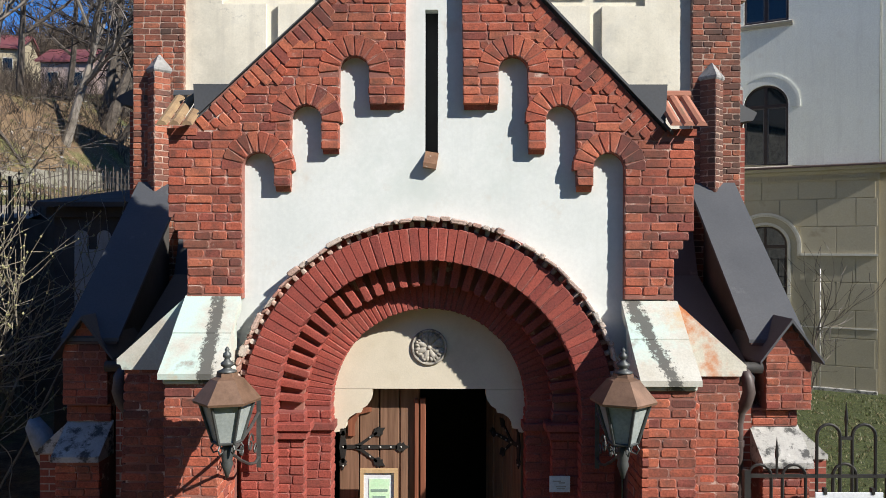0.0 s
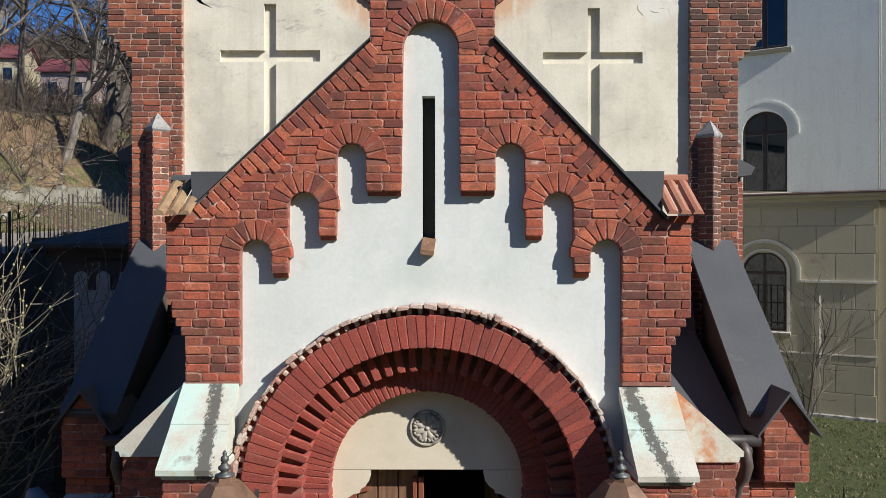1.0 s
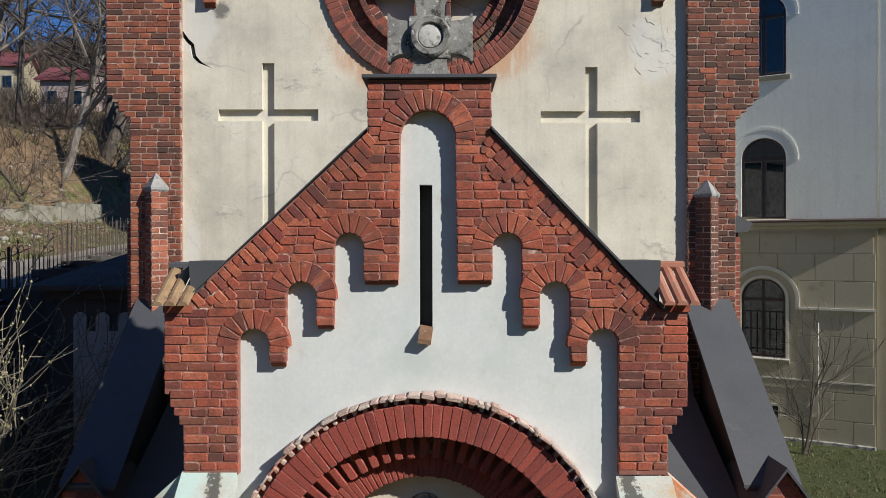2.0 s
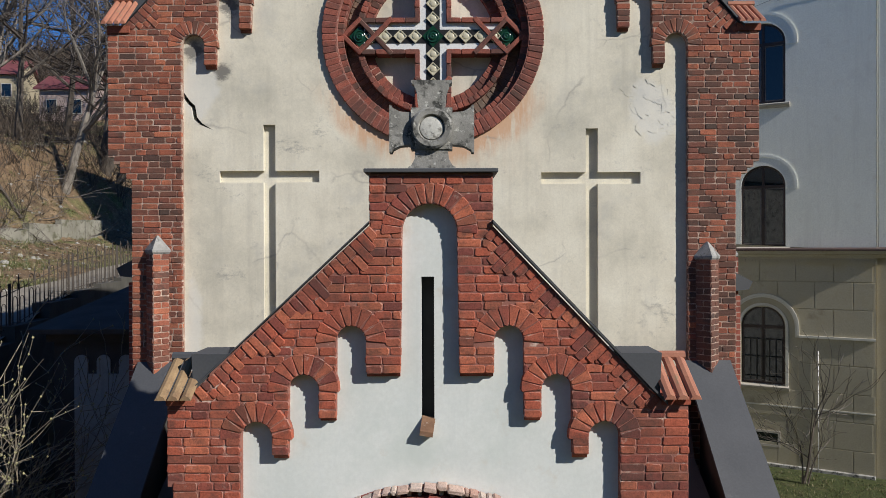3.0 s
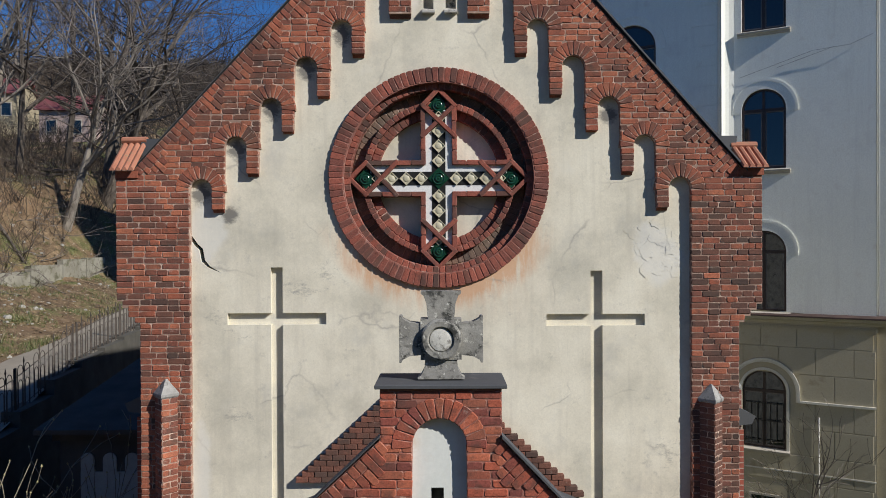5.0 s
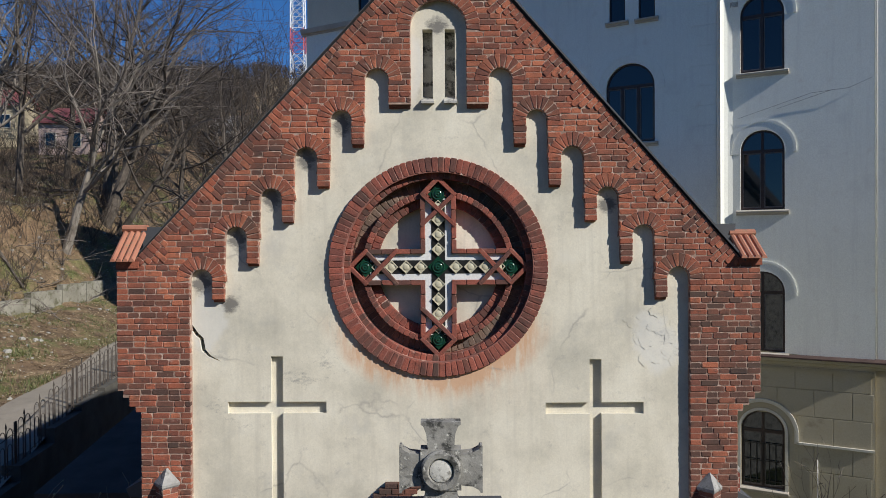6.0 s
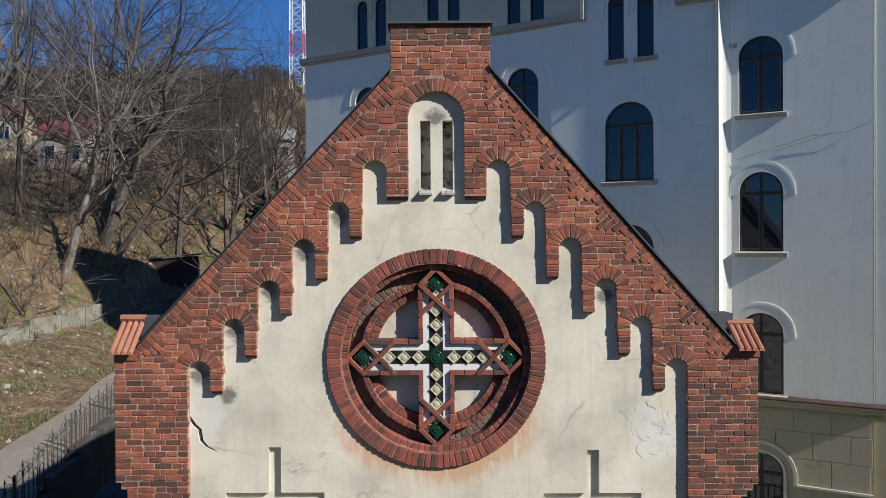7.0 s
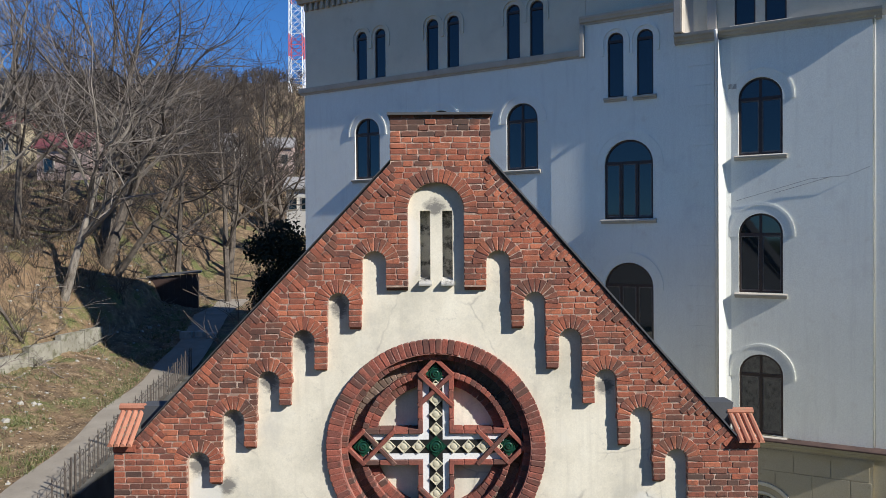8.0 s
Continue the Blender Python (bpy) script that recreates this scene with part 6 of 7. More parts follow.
# ---- iron railing on the terrace ----


def hoop(w, h, r=0.016):
    pts = [(-w / 2, 0, 0), (-w / 2, 0, h - w / 2)] + [(w / 2 * math.cos(a), 0, h - w / 2 + w / 2 * math.sin(a)) for a in [math.pi * (1 - k / 6) for k in range(1, 6)]] + [(w / 2, 0, h - w / 2), (w / 2, 0, 0)]
    bm = bmesh.new()
    return tube(bm, pts, r, 5)


def spear(h0, h1):
    bm = bmesh.new()
    return tube(bm, [(0, 0, h0), (0, 0, h1 - 0.16), (0, 0, h1 - 0.13), (0, 0, h1)], [0.013, 0.013, 0.026, 0.002], 5)


def bm_mesh(bm, name, mat):
    bmesh.ops.recalc_face_normals(bm, faces=bm.faces)
    me2 = bpy.data.meshes.new(name)
    bm.to_mesh(me2), bm.free()
    me2.materials.append(mat)
    return me2


RAIL_IRON = material("weathered_railing_paint", plain_look((0.045, 0.036, 0.03), (0.095, 0.078, 0.064), 8, 90, 0.75, 0.3))
RAIL_MESH = {"hoop": bm_mesh(hoop(0.30, 1.15, 0.0105), "hoop", RAIL_IRON), "low_hoop": bm_mesh(hoop(0.22, 0.78, 0.009), "low_hoop", RAIL_IRON), "spear": bm_mesh(spear(0.95, 1.34), "spear", RAIL_IRON)}


def railing(y0, y1, z0, z1, name="iron_railing"):
    ob = thing(name, "black wrought-iron railing of hoops and spear tips", "railing", "railings on the terrace")
    n = int((y1 - y0) / 0.76)
    for k in range(n):
        y = y0 + (y1 - y0) * (k + 0.5) / n
        z = z0 + (z1 - z0) * (k + 0.5) / n
        for nm, dy in (("hoop", -0.19), ("hoop", 0.19), ("spear", 0.0), ("low_hoop", -0.19), ("low_hoop", 0.19)):
            o = link(nm, RAIL_MESH[nm], None, ob)
            o.matrix_basis = pose(fence_x(y + dy) + 0.05, y + dy, z, 0, 0, 90 + 7.1)
    for h in (0.12, 0.95):
        bm = bmesh.new()
        tube(bm, [(fence_x(y0) + 0.05, y0, z0 + h), (fence_x(y1) + 0.05, y1, z1 + h)], 0.012, 4)
        part("rail", bm, RAIL_IRON, ob)
    for y, z in ((y0, z0), (y1, z1)):
        bm = bmesh.new()
        tube(bm, [(fence_x(y) + 0.05, y, z), (fence_x(y) + 0.05, y, z + 1.2)], 0.028, 6)
        part("post", bm, RAIL_IRON, ob)
    return ob


def rail_z(y):
    return land(fence_x(y) - 0.6, y) + 0.06


for a, b in ((3.5, 7.2), (7.25, 10.9), (11.2, 15.2), (15.25, 19.4), (19.45, 23.6), (23.65, 27.0)):
    railing(a, b, rail_z(a), rail_z(b))

# ---- annexe beside the nave, in the chapel's shade ----
GREY_PLASTER = material("pale_grey_plaster", plain_look((0.33, 0.33, 0.31), (0.43, 0.425, 0.40), 1.2, 40, 0.95, 0.3, spots=[((0.22, 0.21, 0.19), 1.6, 0.55, 0.75)], streak=[((0.22, 0.21, 0.19), 0.5)]))
annexe = thing("side_annexe", "low masonry annexe with blind grey arched panels, darkened for shade", "annexe")
# walls, roof and cornice carry the chapel's shade in their near-black colour
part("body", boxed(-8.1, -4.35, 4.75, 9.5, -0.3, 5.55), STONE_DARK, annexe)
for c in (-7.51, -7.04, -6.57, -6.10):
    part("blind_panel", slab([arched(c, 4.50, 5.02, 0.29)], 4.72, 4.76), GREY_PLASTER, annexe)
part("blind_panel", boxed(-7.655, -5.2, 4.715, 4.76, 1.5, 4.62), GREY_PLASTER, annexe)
part("roof", prism(bmesh.new(), [(4.35, 5.50), (4.35, 5.60), (9.8, 6.3), (9.8, 6.2)], "x", -8.45, -4.35), STONE_DARK, annexe, "flat roof, darkened for the chapel's shade")
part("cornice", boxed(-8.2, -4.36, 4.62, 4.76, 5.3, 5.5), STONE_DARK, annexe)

# shed by the path
shed = thing("garden_shed", "dark tarred flat-roofed shed where the footpath ends, in shade", "shed", at=(-21.4, 40.7, 8.0), turn=17)
for k in range(10):
    part("board", boxed(0.395 * k, 0.395 * k + 0.38, 0.0, 0.05, 0.0, 2.95 + 0.035 * k), FRAME_DARK, shed)
part("body", boxed(0.01, 3.94, 0.06, 2.8, -0.8, 2.92), FRAME_DARK, shed)
part("roof", prism(bmesh.new(), [(-0.2, 2.97), (4.15, 3.33), (4.15, 3.43), (-0.2, 3.07)], "y", -0.25, 3.0), SHEET, shed)

# ---- bare trees ----


def bark(low, high, stain):
    def build(t, b):
        k = grain(t, where(t, (9, 9, 2.2)), 1.0, 7, 0.7)
        c = ramp(t, k, [(0.3, low), (0.7, high)])
        c = blend(t, ramp(t, grain(t, where(t), 0.9, 4), [(0.5, (0, 0, 0)), (0.68, (0.8, 0.8, 0.8))]), c, stain)
        t.links.new(c, b.inputs["Base Color"])
        b.inputs["Roughness"].default_value = 0.95
        relief(t, b, k, 0.7, 0.03)
    return build


BARK = material("grey_brown_bark", bark((0.055, 0.045, 0.037), (0.17, 0.14, 0.112), (0.04, 0.034, 0.028)))
BARK_PALE = material("pale_bark", bark((0.14, 0.12, 0.10), (0.30, 0.265, 0.22), (0.07, 0.06, 0.047)))
TWIG = material("brown_twigs", plain_look((0.03, 0.023, 0.018), (0.115, 0.086, 0.062), 0.4, 30, 0.95, 0.1))


CROWN_DARK = material("dark_branches", plain_look((0.018, 0.014, 0.012), (0.085, 0.070, 0.060), 0.7, 30, 0.95, 0.1))
CROWN = material("grey_branches", plain_look((0.05, 0.042, 0.036), (0.27, 0.235, 0.205), 0.7, 30, 0.95, 0.1))


class Limbs:
    def __init__(self):
        self.v, self.f = [], []

    def bar(self, a, b, ra, rb, sides):
        d = (b - a).normalized()
        s = d.cross(Vector((0.31, 0.94, 0.13)) if abs(d.y) < 0.8 else Vector((0.94, 0.2, 0.3))).normalized()
        u, base = s.cross(d), len(self.v)
        for p, r in ((a, ra), (b, rb)):
            for k in range(sides):
                q = 2 * math.pi * k / sides
                self.v.append((p + r * (math.cos(q) * s + math.sin(q) * u))[:])
        self.f += [(base + k, base + (k + 1) % sides, base + sides + (k + 1) % sides, base + sides + k) for k in range(sides)]


def grow(r, trunk, twigs, p, d, length, rad, level, top, spread_=0.75, lift=0.12, thin=0.011, fade=1.0):
    """One limb in short bent pieces, with side shoots. fade: how much thinner the finest twigs may be from level to level."""
    pieces = 6 if level == 0 else 5 if level < 3 else 3
    out = trunk if level < 2 else twigs
    sides = 7 if level == 0 else 5 if level == 1 else 3
    least = thin * fade ** max(0, level - 2)
    for k in range(pieces):
        wob = (0.08, 0.17, 0.24)[level] if level < 3 else 0.28
        d = (d + Vector((r.uniform(-wob, wob), r.uniform(-wob, wob), r.uniform(-wob, wob) + (lift if level else 0)))).normalized()
        q = p + d * (length / pieces)
        ra, rb = max(least, rad * (1 - 0.5 * k / pieces)), max(least, rad * (1 - 0.5 * (k + 1) / pieces))
        out.bar(p, q, ra, rb, sides)
        p = q
        if level < top and (k >= (2 if level == 0 else 1)):
            if level >= 3 and r.random() < 0.5:
                continue
            for _ in range(2 if level == 0 and r.random() < 0.5 else 1):
                side = Vector((r.uniform(-1, 1), r.uniform(-1, 1), r.uniform(-0.3, 0.75))).normalized()
                nd = (d * (1 - spread_ * 0.5) + side * spread_).normalized()
                grow(r, trunk, twigs, p, nd, length * r.uniform(0.5, 0.8), rb * r.uniform(0.5, 0.74), level + 1, top, spread_, lift, thin, fade)
    if level < top:
        grow(r, trunk, twigs, p, d, length * 0.66, rad * 0.45, level + 1, top, spread_, lift, thin, fade)


def tree_parts(seed, length, rad, lean, top, spread_=0.75, thin=0.016, fade=1.0):
    r = random.Random(seed)
    a, b = Limbs(), Limbs()
    grow(r, a, b, Vector((0, 0, -0.4)), Vector((lean[0], lean[1], 1)).normalized(), length, rad, 0, top, spread_, 0.035, thin, fade)
    return a, b


def limbs_mesh(name, limbs, mat):
    m2 = bpy.data.meshes.new(name)
    m2.from_pydata(limbs.v, [], limbs.f)
    m2.materials.append(mat)
    return m2


def tree(x, y, seed, length, rad, lean=(0, 0), top=5, mat=BARK, label="tall bare tree with a spreading crown on the bank", z=None):
    ob = thing("tree", label, "tree", "bare trees on the bank", at=(x, y, land(x, y) if z is None else z))
    a, b = tree_parts(seed, length, rad, lean, top, 0.95, 0.018, 0.62)
    link("trunk", limbs_mesh("trunk", a, mat), None, ob)
    link("crown", limbs_mesh("crown", b, CROWN if mat == BARK_PALE else CROWN_DARK), None, ob)
    return ob


PALE = "bare tree with a pale leaning trunk on the bank"
for x, y, seed, length, rad, lean, top, mat, label in (
        (-21.3, 30.2, 1, 7.5, 0.26, (0.34, 0.0), 5, BARK_PALE, PALE), (-21.9, 36.2, 2, 9.5, 0.40, (0.26, 0.05), 5, BARK, ""), (-21.3, 36.6, 12, 5.2, 0.24, (0.85, -0.1), 4, BARK, "dark bare tree leaning low over the bank"),
        (-22.9, 38.2, 23, 10.0, 0.32, (0.10, 0.0), 5, BARK, ""), (-25.8, 33.5, 24, 8.0, 0.24, (-0.05, 0.0), 5, BARK, ""), (-24.6, 43.0, 25, 10.5, 0.36, (0.12, 0.0), 5, BARK, ""), (-20.6, 45.5, 26, 9.0, 0.28, (0.05, 0.0), 5, BARK, ""), (-27.5, 30.5, 27, 7.0, 0.22, (0.22, 0.0), 5, BARK_PALE, PALE),
        (-29.5, 36.5, 3, 9.0, 0.30, (0.15, 0.0), 4, BARK_PALE, PALE), (-19.5, 56.0, 5, 9.0, 0.34, (0.03, 0.0), 5, BARK, ""),
        (-27.5, 52.0, 6, 10.5, 0.40, (0.05, 0.0), 4, BARK, ""), (-15.5, 62.0, 7, 10.0, 0.30, (0.0, 0.0), 4, BARK, ""), (-32.0, 51.0, 9, 9.0, 0.3, (0.1, 0.0), 4, BARK, ""), (-17.0, 47.0, 17, 9.5, 0.28, (-0.04, 0.0), 5, BARK, ""), (-14.6, 52.0, 18, 9.2, 0.27, (0.0, 0.0), 5, BARK, "")):
    tree(x, y, seed, length, rad, lean, top, mat, label or "tall bare tree with a spreading crown on the bank")

# far woods on the hillside, joined
woods = Limbs()
r = random.Random(31)
kinds = [tree_parts(100 + k, 4.2, 0.16, (0, 0), 3, 0.7, 0.03) for k in range(5)]
for k in range(400):
    y = 62 + 200 * r.random() ** 1.1
    x = -0.115 * y - 0.52 * y * r.random() - 6 + r.uniform(-4, 4)
    z = land(x, y)
    s, c0 = r.uniform(0.6, 1.0), r.uniform(0, 6.28)
    cs, sn = math.cos(c0) * s, math.sin(c0) * s
    for limbs in r.choice(kinds):
        base = len(woods.v)
        woods.v += [(x + vx * cs - vy * sn, y + vx * sn + vy * cs, z + vz * s) for vx, vy, vz in limbs.v]
        woods.f += [tuple(base + i for i in f) for f in limbs.f]
tagged(link("far_woods", limbs_mesh("far_woods", woods, TWIG), None, None), "bare leafless woodland over the far hillside", "woods", kind="stuff")

# brushwood on the bank
brush = Limbs()
r = random.Random(77)
for k in range(1000):
    y = 23 + 70 * r.random() ** 1.6
    x = fence_x(y) - r.uniform(5.5, 24 + (y - 27) * 0.35)
    if (x > -20.5 and y < 33) or (-19.5 < x < -12.5 and 33 < y < 42):
        continue
    p = Vector((x, y, land(x, y) - 0.1))
    for _ in range(r.randrange(3, 6)):
        d = Vector((r.uniform(-0.7, 0.7), r.uniform(-0.7, 0.7), 1)).normalized()
        grow(r, brush, brush, p, d, r.uniform(0.7, 1.9), 0.02, 3, 4, 0.7, 0.05, 0.009 if y < 50 else 0.016)
tagged(link("brushwood", limbs_mesh("brushwood", brush, TWIG), None, None), "tangled bare brushwood and saplings on the bank", "brushwood", kind="stuff")

# fallen dead branches on the bank
dead = Limbs()
r = random.Random(43)
for k in range(190):
    y = r.uniform(20, 50)
    x = fence_x(y) - r.uniform(4.5, 16) if k < 90 else bank_line(y) + r.uniform(-3.5, 0.6)
    d = Vector((r.uniform(-1, 1), r.uniform(-1, 1), r.uniform(0.0, 0.12))).normalized()
    grow(r, dead, dead, Vector((x, y, land(x, y) + 0.05)), d, r.uniform(0.8, 2.2), 0.03, 2, 3, 0.5, 0.0, 0.010)
tagged(link("fallen_branches", limbs_mesh("fallen_branches", dead, CROWN), None, None), "grey fallen branches lying over the bank", "branches", kind="stuff")

# thick fallen logs on the slope
for x0, y0, x1, y1, rad in ((-29.0, 36.5, -23.9, 37.2, 0.17), (-28.0, 34.6, -24.4, 35.9, 0.13), (-23.8, 26.4, -20.6, 24.9, 0.09)):
    log = Limbs()
    pts = [(x0 + (x1 - x0) * k / 6, y0 + (y1 - y0) * k / 6) for k in range(7)]
    pts = [Vector((x, y, land(x, y) + rad + r.uniform(-0.03, 0.08))) for x, y in pts]
    for k, (p, q) in enumerate(zip(pts, pts[1:])):
        log.bar(p, q, rad * (1 - 0.06 * k), rad * (1 - 0.06 * (k + 1)), 7)
        if k % 2:
            grow(r, log, log, q, Vector((r.uniform(-0.5, 0.5), -0.4, 0.8)).normalized(), 0.9, 0.4 * rad, 2, 3, 0.6, 0.0, 0.012)
    tagged(link("fallen_log", limbs_mesh("fallen_log", log, BARK), None, None), "thick fallen tree trunk lying on the littered bank", "log", "fallen logs")

# leaf litter and grass tufts on the bank and lawn
LITTER = material("dry_leaves", lambda t, b: (t.links.new(ramp(t, chance(t), [(0, (0.10, 0.06, 0.03)), (0.3, (0.2, 0.13, 0.07)), (0.6, (0.3, 0.21, 0.12)), (0.9, (0.4, 0.32, 0.2)), (1, (0.5, 0.47, 0.42))]), b.inputs["Base Color"])))
BLADES = material("early_grass", lambda t, b: (t.links.new(ramp(t, chance(t), [(0, (0.05, 0.075, 0.018)), (0.35, (0.09, 0.115, 0.032)), (0.65, (0.18, 0.165, 0.08)), (1, (0.29, 0.24, 0.14))]), b.inputs["Base Color"])))
litter, blades = Limbs(), Limbs()
r = random.Random(91)
for k in range(34000):
    y = 9 + 46 * r.random() ** 1.1
    x = fence_x(y) - 2.2 - 17 * r.random()
    z = land(x, y) + 0.015
    s, a = r.uniform(0.025, 0.07), r.uniform(0, 6.28)
    ux, uy, vz = s * math.cos(a), s * math.sin(a), r.uniform(0.0, 0.05)
    base = len(litter.v)
    litter.v += [(x + ux, y + uy, z + vz), (x - uy * 0.7, y + ux * 0.7, z + 0.02), (x - ux, y - uy, z), (x + uy * 0.7, y - ux * 0.7, z + vz * 0.5)]
    litter.f.append((base, base + 1, base + 2, base + 3))


def tuft(x, y, h, n):
    z = land(x, y)
    for _ in range(n):
        a, w = r.uniform(0, 6.28), r.uniform(0.008, 0.016)
        lx, ly = r.uniform(-0.6, 0.6) * h, r.uniform(-0.6, 0.6) * h
        bx, by = x + r.uniform(-0.1, 0.1), y + r.uniform(-0.1, 0.1)
        base = len(blades.v)
        blades.v += [(bx + w * math.cos(a), by + w * math.sin(a), z - 0.01), (bx - w * math.cos(a), by - w * math.sin(a), z - 0.01), (bx + lx, by + ly, z + h * r.uniform(0.6, 1.1))]
        blades.f.append((base, base + 1, base + 2))


for k in range(5200):
    y = 9 + 36 * r.random()
    x = fence_x(y) - 2.15 - 14 * r.random() ** 1.7
    if noise.noise((x * 0.4, y * 0.4, 7)) > -0.05:
        tuft(x, y, r.uniform(0.08, 0.28), 7)
for k in range(2600):
    x, y = r.uniform(4.5, 14), r.uniform(0.5, 13)
    if y < 17.6 - 0.56 * x:
        tuft(x, y, r.uniform(0.03, 0.09), 7)
tagged(link("leaf_litter", limbs_mesh("leaf_litter", litter, LITTER), None, None), "scattered dry brown leaves over the bank", "leaves", kind="stuff")
tagged(link("grass", limbs_mesh("grass", blades, BLADES), None, None), "short early spring grass in tufts", "grass", kind="stuff")

# pale stones and rubble on the bank
rubble = Limbs()
for k in range(420):
    y = 10 + 32 * r.random()
    x = fence_x(y) - 2.4 - 13 * r.random()
    w, z = r.choice((0.03, 0.05, 0.05, 0.09, 0.14)) * r.uniform(0.7, 1.3), land(x, y)
    base, a = len(rubble.v), r.uniform(0, 6.28)
    for q, (rr_, h) in enumerate(((1.0, -0.3), (0.95, 0.25), (0.5, 0.6))):
        rubble.v += [(x + w * rr_ * r.uniform(0.7, 1.2) * math.cos(a + 1.2566 * i), y + w * rr_ * r.uniform(0.7, 1.2) * math.sin(a + 1.2566 * i), z + w * h * r.uniform(0.8, 1.2)) for i in range(5)]
    rubble.f += [tuple(base + i for i in (5 * q + j, 5 * q + (j + 1) % 5, 5 * q + 5 + (j + 1) % 5, 5 * q + 5 + j)) for q in range(2) for j in range(5)]
    rubble.f.append(tuple(base + 10 + i for i in range(5)))
tagged(link("rubble", limbs_mesh("rubble", rubble, CONCRETE), None, None), "pale stones and rubble scattered over the bank", "stones", kind="stuff")

# ---- things at the doorway ----
LAMP_ROOF = material("oxidised_copper", plain_look((0.13, 0.075, 0.045), (0.24, 0.14, 0.09), 7, 60, 0.55, 0.25, 0.3))
LAMP_IRON = material("grey_green_iron", plain_look((0.055, 0.06, 0.058), (0.12, 0.125, 0.12), 9, 80, 0.5, 0.3, 0.4))


def hexagon(r, z, a0):
    return [(r * math.cos(a0 + k * math.pi / 3), r * math.sin(a0 + k * math.pi / 3), z) for k in range(6)]


def wall_lantern(x, turn):
    """A six-sided lantern on a scrolled wall bracket."""
    ob = thing("wall_lantern", "six-sided iron wall lantern with frosted panes and copper roof", "lantern", "lanterns beside the portal", at=(x, -4.63, 0))
    a0 = radians(turn)
    zt, zb, rt, rb = 3.46, 3.135, 0.215, 0.115
    bm = bmesh.new()
    rings_ = [hexagon(0.262, 3.455, a0), hexagon(0.268, 3.475, a0), hexagon(0.13, 3.64, a0), hexagon(0.085, 3.66, a0), hexagon(0.08, 3.69, a0)]
    vs = [[bm.verts.new(p) for p in q] for q in rings_]
    for a, b in zip(vs, vs[1:]):
        for k in range(6):
            bm.faces.new((a[k], a[(k + 1) % 6], b[(k + 1) % 6], b[k]))
    bm.faces.new(vs[0][::-1]), bm.faces.new(vs[-1])
    part("roof", bm, LAMP_ROOF, ob, "brown copper roof")
    part("finial", lathe(bmesh.new(), [(0.075, 3.69), (0.08, 3.70), (0.04, 3.715), (0.03, 3.73), (0.05, 3.745), (0.052, 3.765), (0.026, 3.785), (0.02, 3.80), (0.034, 3.815), (0.032, 3.84), (0.014, 3.855), (0.02, 3.87), (0.006, 3.895)], sides=14), LAMP_IRON, ob, smooth=True)
    top, low = hexagon(rt, zt, a0), hexagon(rb, zb, a0)
    gt, gb = hexagon(rt - 0.012, zt, a0), hexagon(rb - 0.008, zb + 0.005, a0)
    for k in range(6):
        m = (k + 1) % 6
        bm = bmesh.new()
        a, b, c, d = (Vector(q) for q in (gb[k], gb[m], gt[m], gt[k]))
        nrm = (b - a).cross(d - a).normalized() * 0.004
        lo = [bm.verts.new(q) for q in (a, b, c, d)]
        hi = [bm.verts.new(q - nrm) for q in (a, b, c, d)]
        bm.faces.new(lo), bm.faces.new(hi[::-1])
        for i in range(4):
            bm.faces.new((lo[i], lo[(i + 1) % 4], hi[(i + 1) % 4], hi[i]))
        part("pane", bm, FROST, ob)
        bm = bmesh.new()
        tube(bm, [low[k], top[k]], 0.013, 6)
        part("glazing_bar", bm, LAMP_IRON, ob)
        for ring_ in (top, low):
            bm = bmesh.new()
            tube(bm, [ring_[k], ring_[m]], 0.011, 6)
            part("rim", bm, LAMP_IRON, ob)
        q = a0 + k * math.pi / 3
        bm = bmesh.new()
        tube(bm, [(0.10 * math.cos(q), 0.10 * math.sin(q), 3.13), (0.125 * math.cos(q), 0.125 * math.sin(q), 3.09), (0.105 * math.cos(q), 0.105 * math.sin(q), 3.05), (0.07 * math.cos(q), 0.07 * math.sin(q), 3.06), (0.055 * math.cos(q), 0.055 * math.sin(q), 3.10)], 0.008, 5)
        part("scroll", bm, LAMP_IRON, ob)
    part("floor_plate", lathe(bmesh.new(), [(0.105, 3.12), (0.105, 3.135)], sides=6), LAMP_IRON, ob)
    part("stem", lathe(bmesh.new(), [(0.03, 3.12), (0.045, 3.08), (0.05, 3.03), (0.042, 2.98), (0.05, 2.95), (0.03, 2.90), (0.012, 2.84)], sides=12), LAMP_IRON, ob, smooth=True)
    # bracket back to the wall
    wy = 4.63 - 3.64
    part("wall_bar", boxed(-0.02, 0.02, wy - 0.012, wy + 0.004, 2.62, 3.25), LAMP_IRON, ob)
    bm = bmesh.new()
    tube(bm, [(0, 0.03, 3.0), (0, 0.3, 3.02), (0, 0.7, 3.07), (0, wy - 0.02, 3.14)], 0.016, 6)
    part("arm", bm, LAMP_IRON, ob)
    bm = bmesh.new()
    tube(bm, [(0, 0.16, 2.98), (0, 0.40, 2.86), (0, 0.66, 2.75), (0, 0.86, 2.70), (0, wy - 0.02, 2.72)], 0.013, 6)
    part("brace", bm, LAMP_IRON, ob)
    for cy, cz, rr, s in ((0.70, 2.92, 0.10, 1), (0.42, 2.93, 0.06, -1), (0.86, 2.83, 0.055, 1)):
        bm = bmesh.new()
        tube(bm, [(0, cy + s * rr * (1 - k / 16) * math.cos(k * 0.6), cz + rr * (1 - k / 16) * math.sin(k * 0.6)) for k in range(14)], 0.009, 5)
        part("scroll", bm, LAMP_IRON, ob)
    return ob


wall_lantern(-1.62, 14)
wall_lantern(1.565, 40)

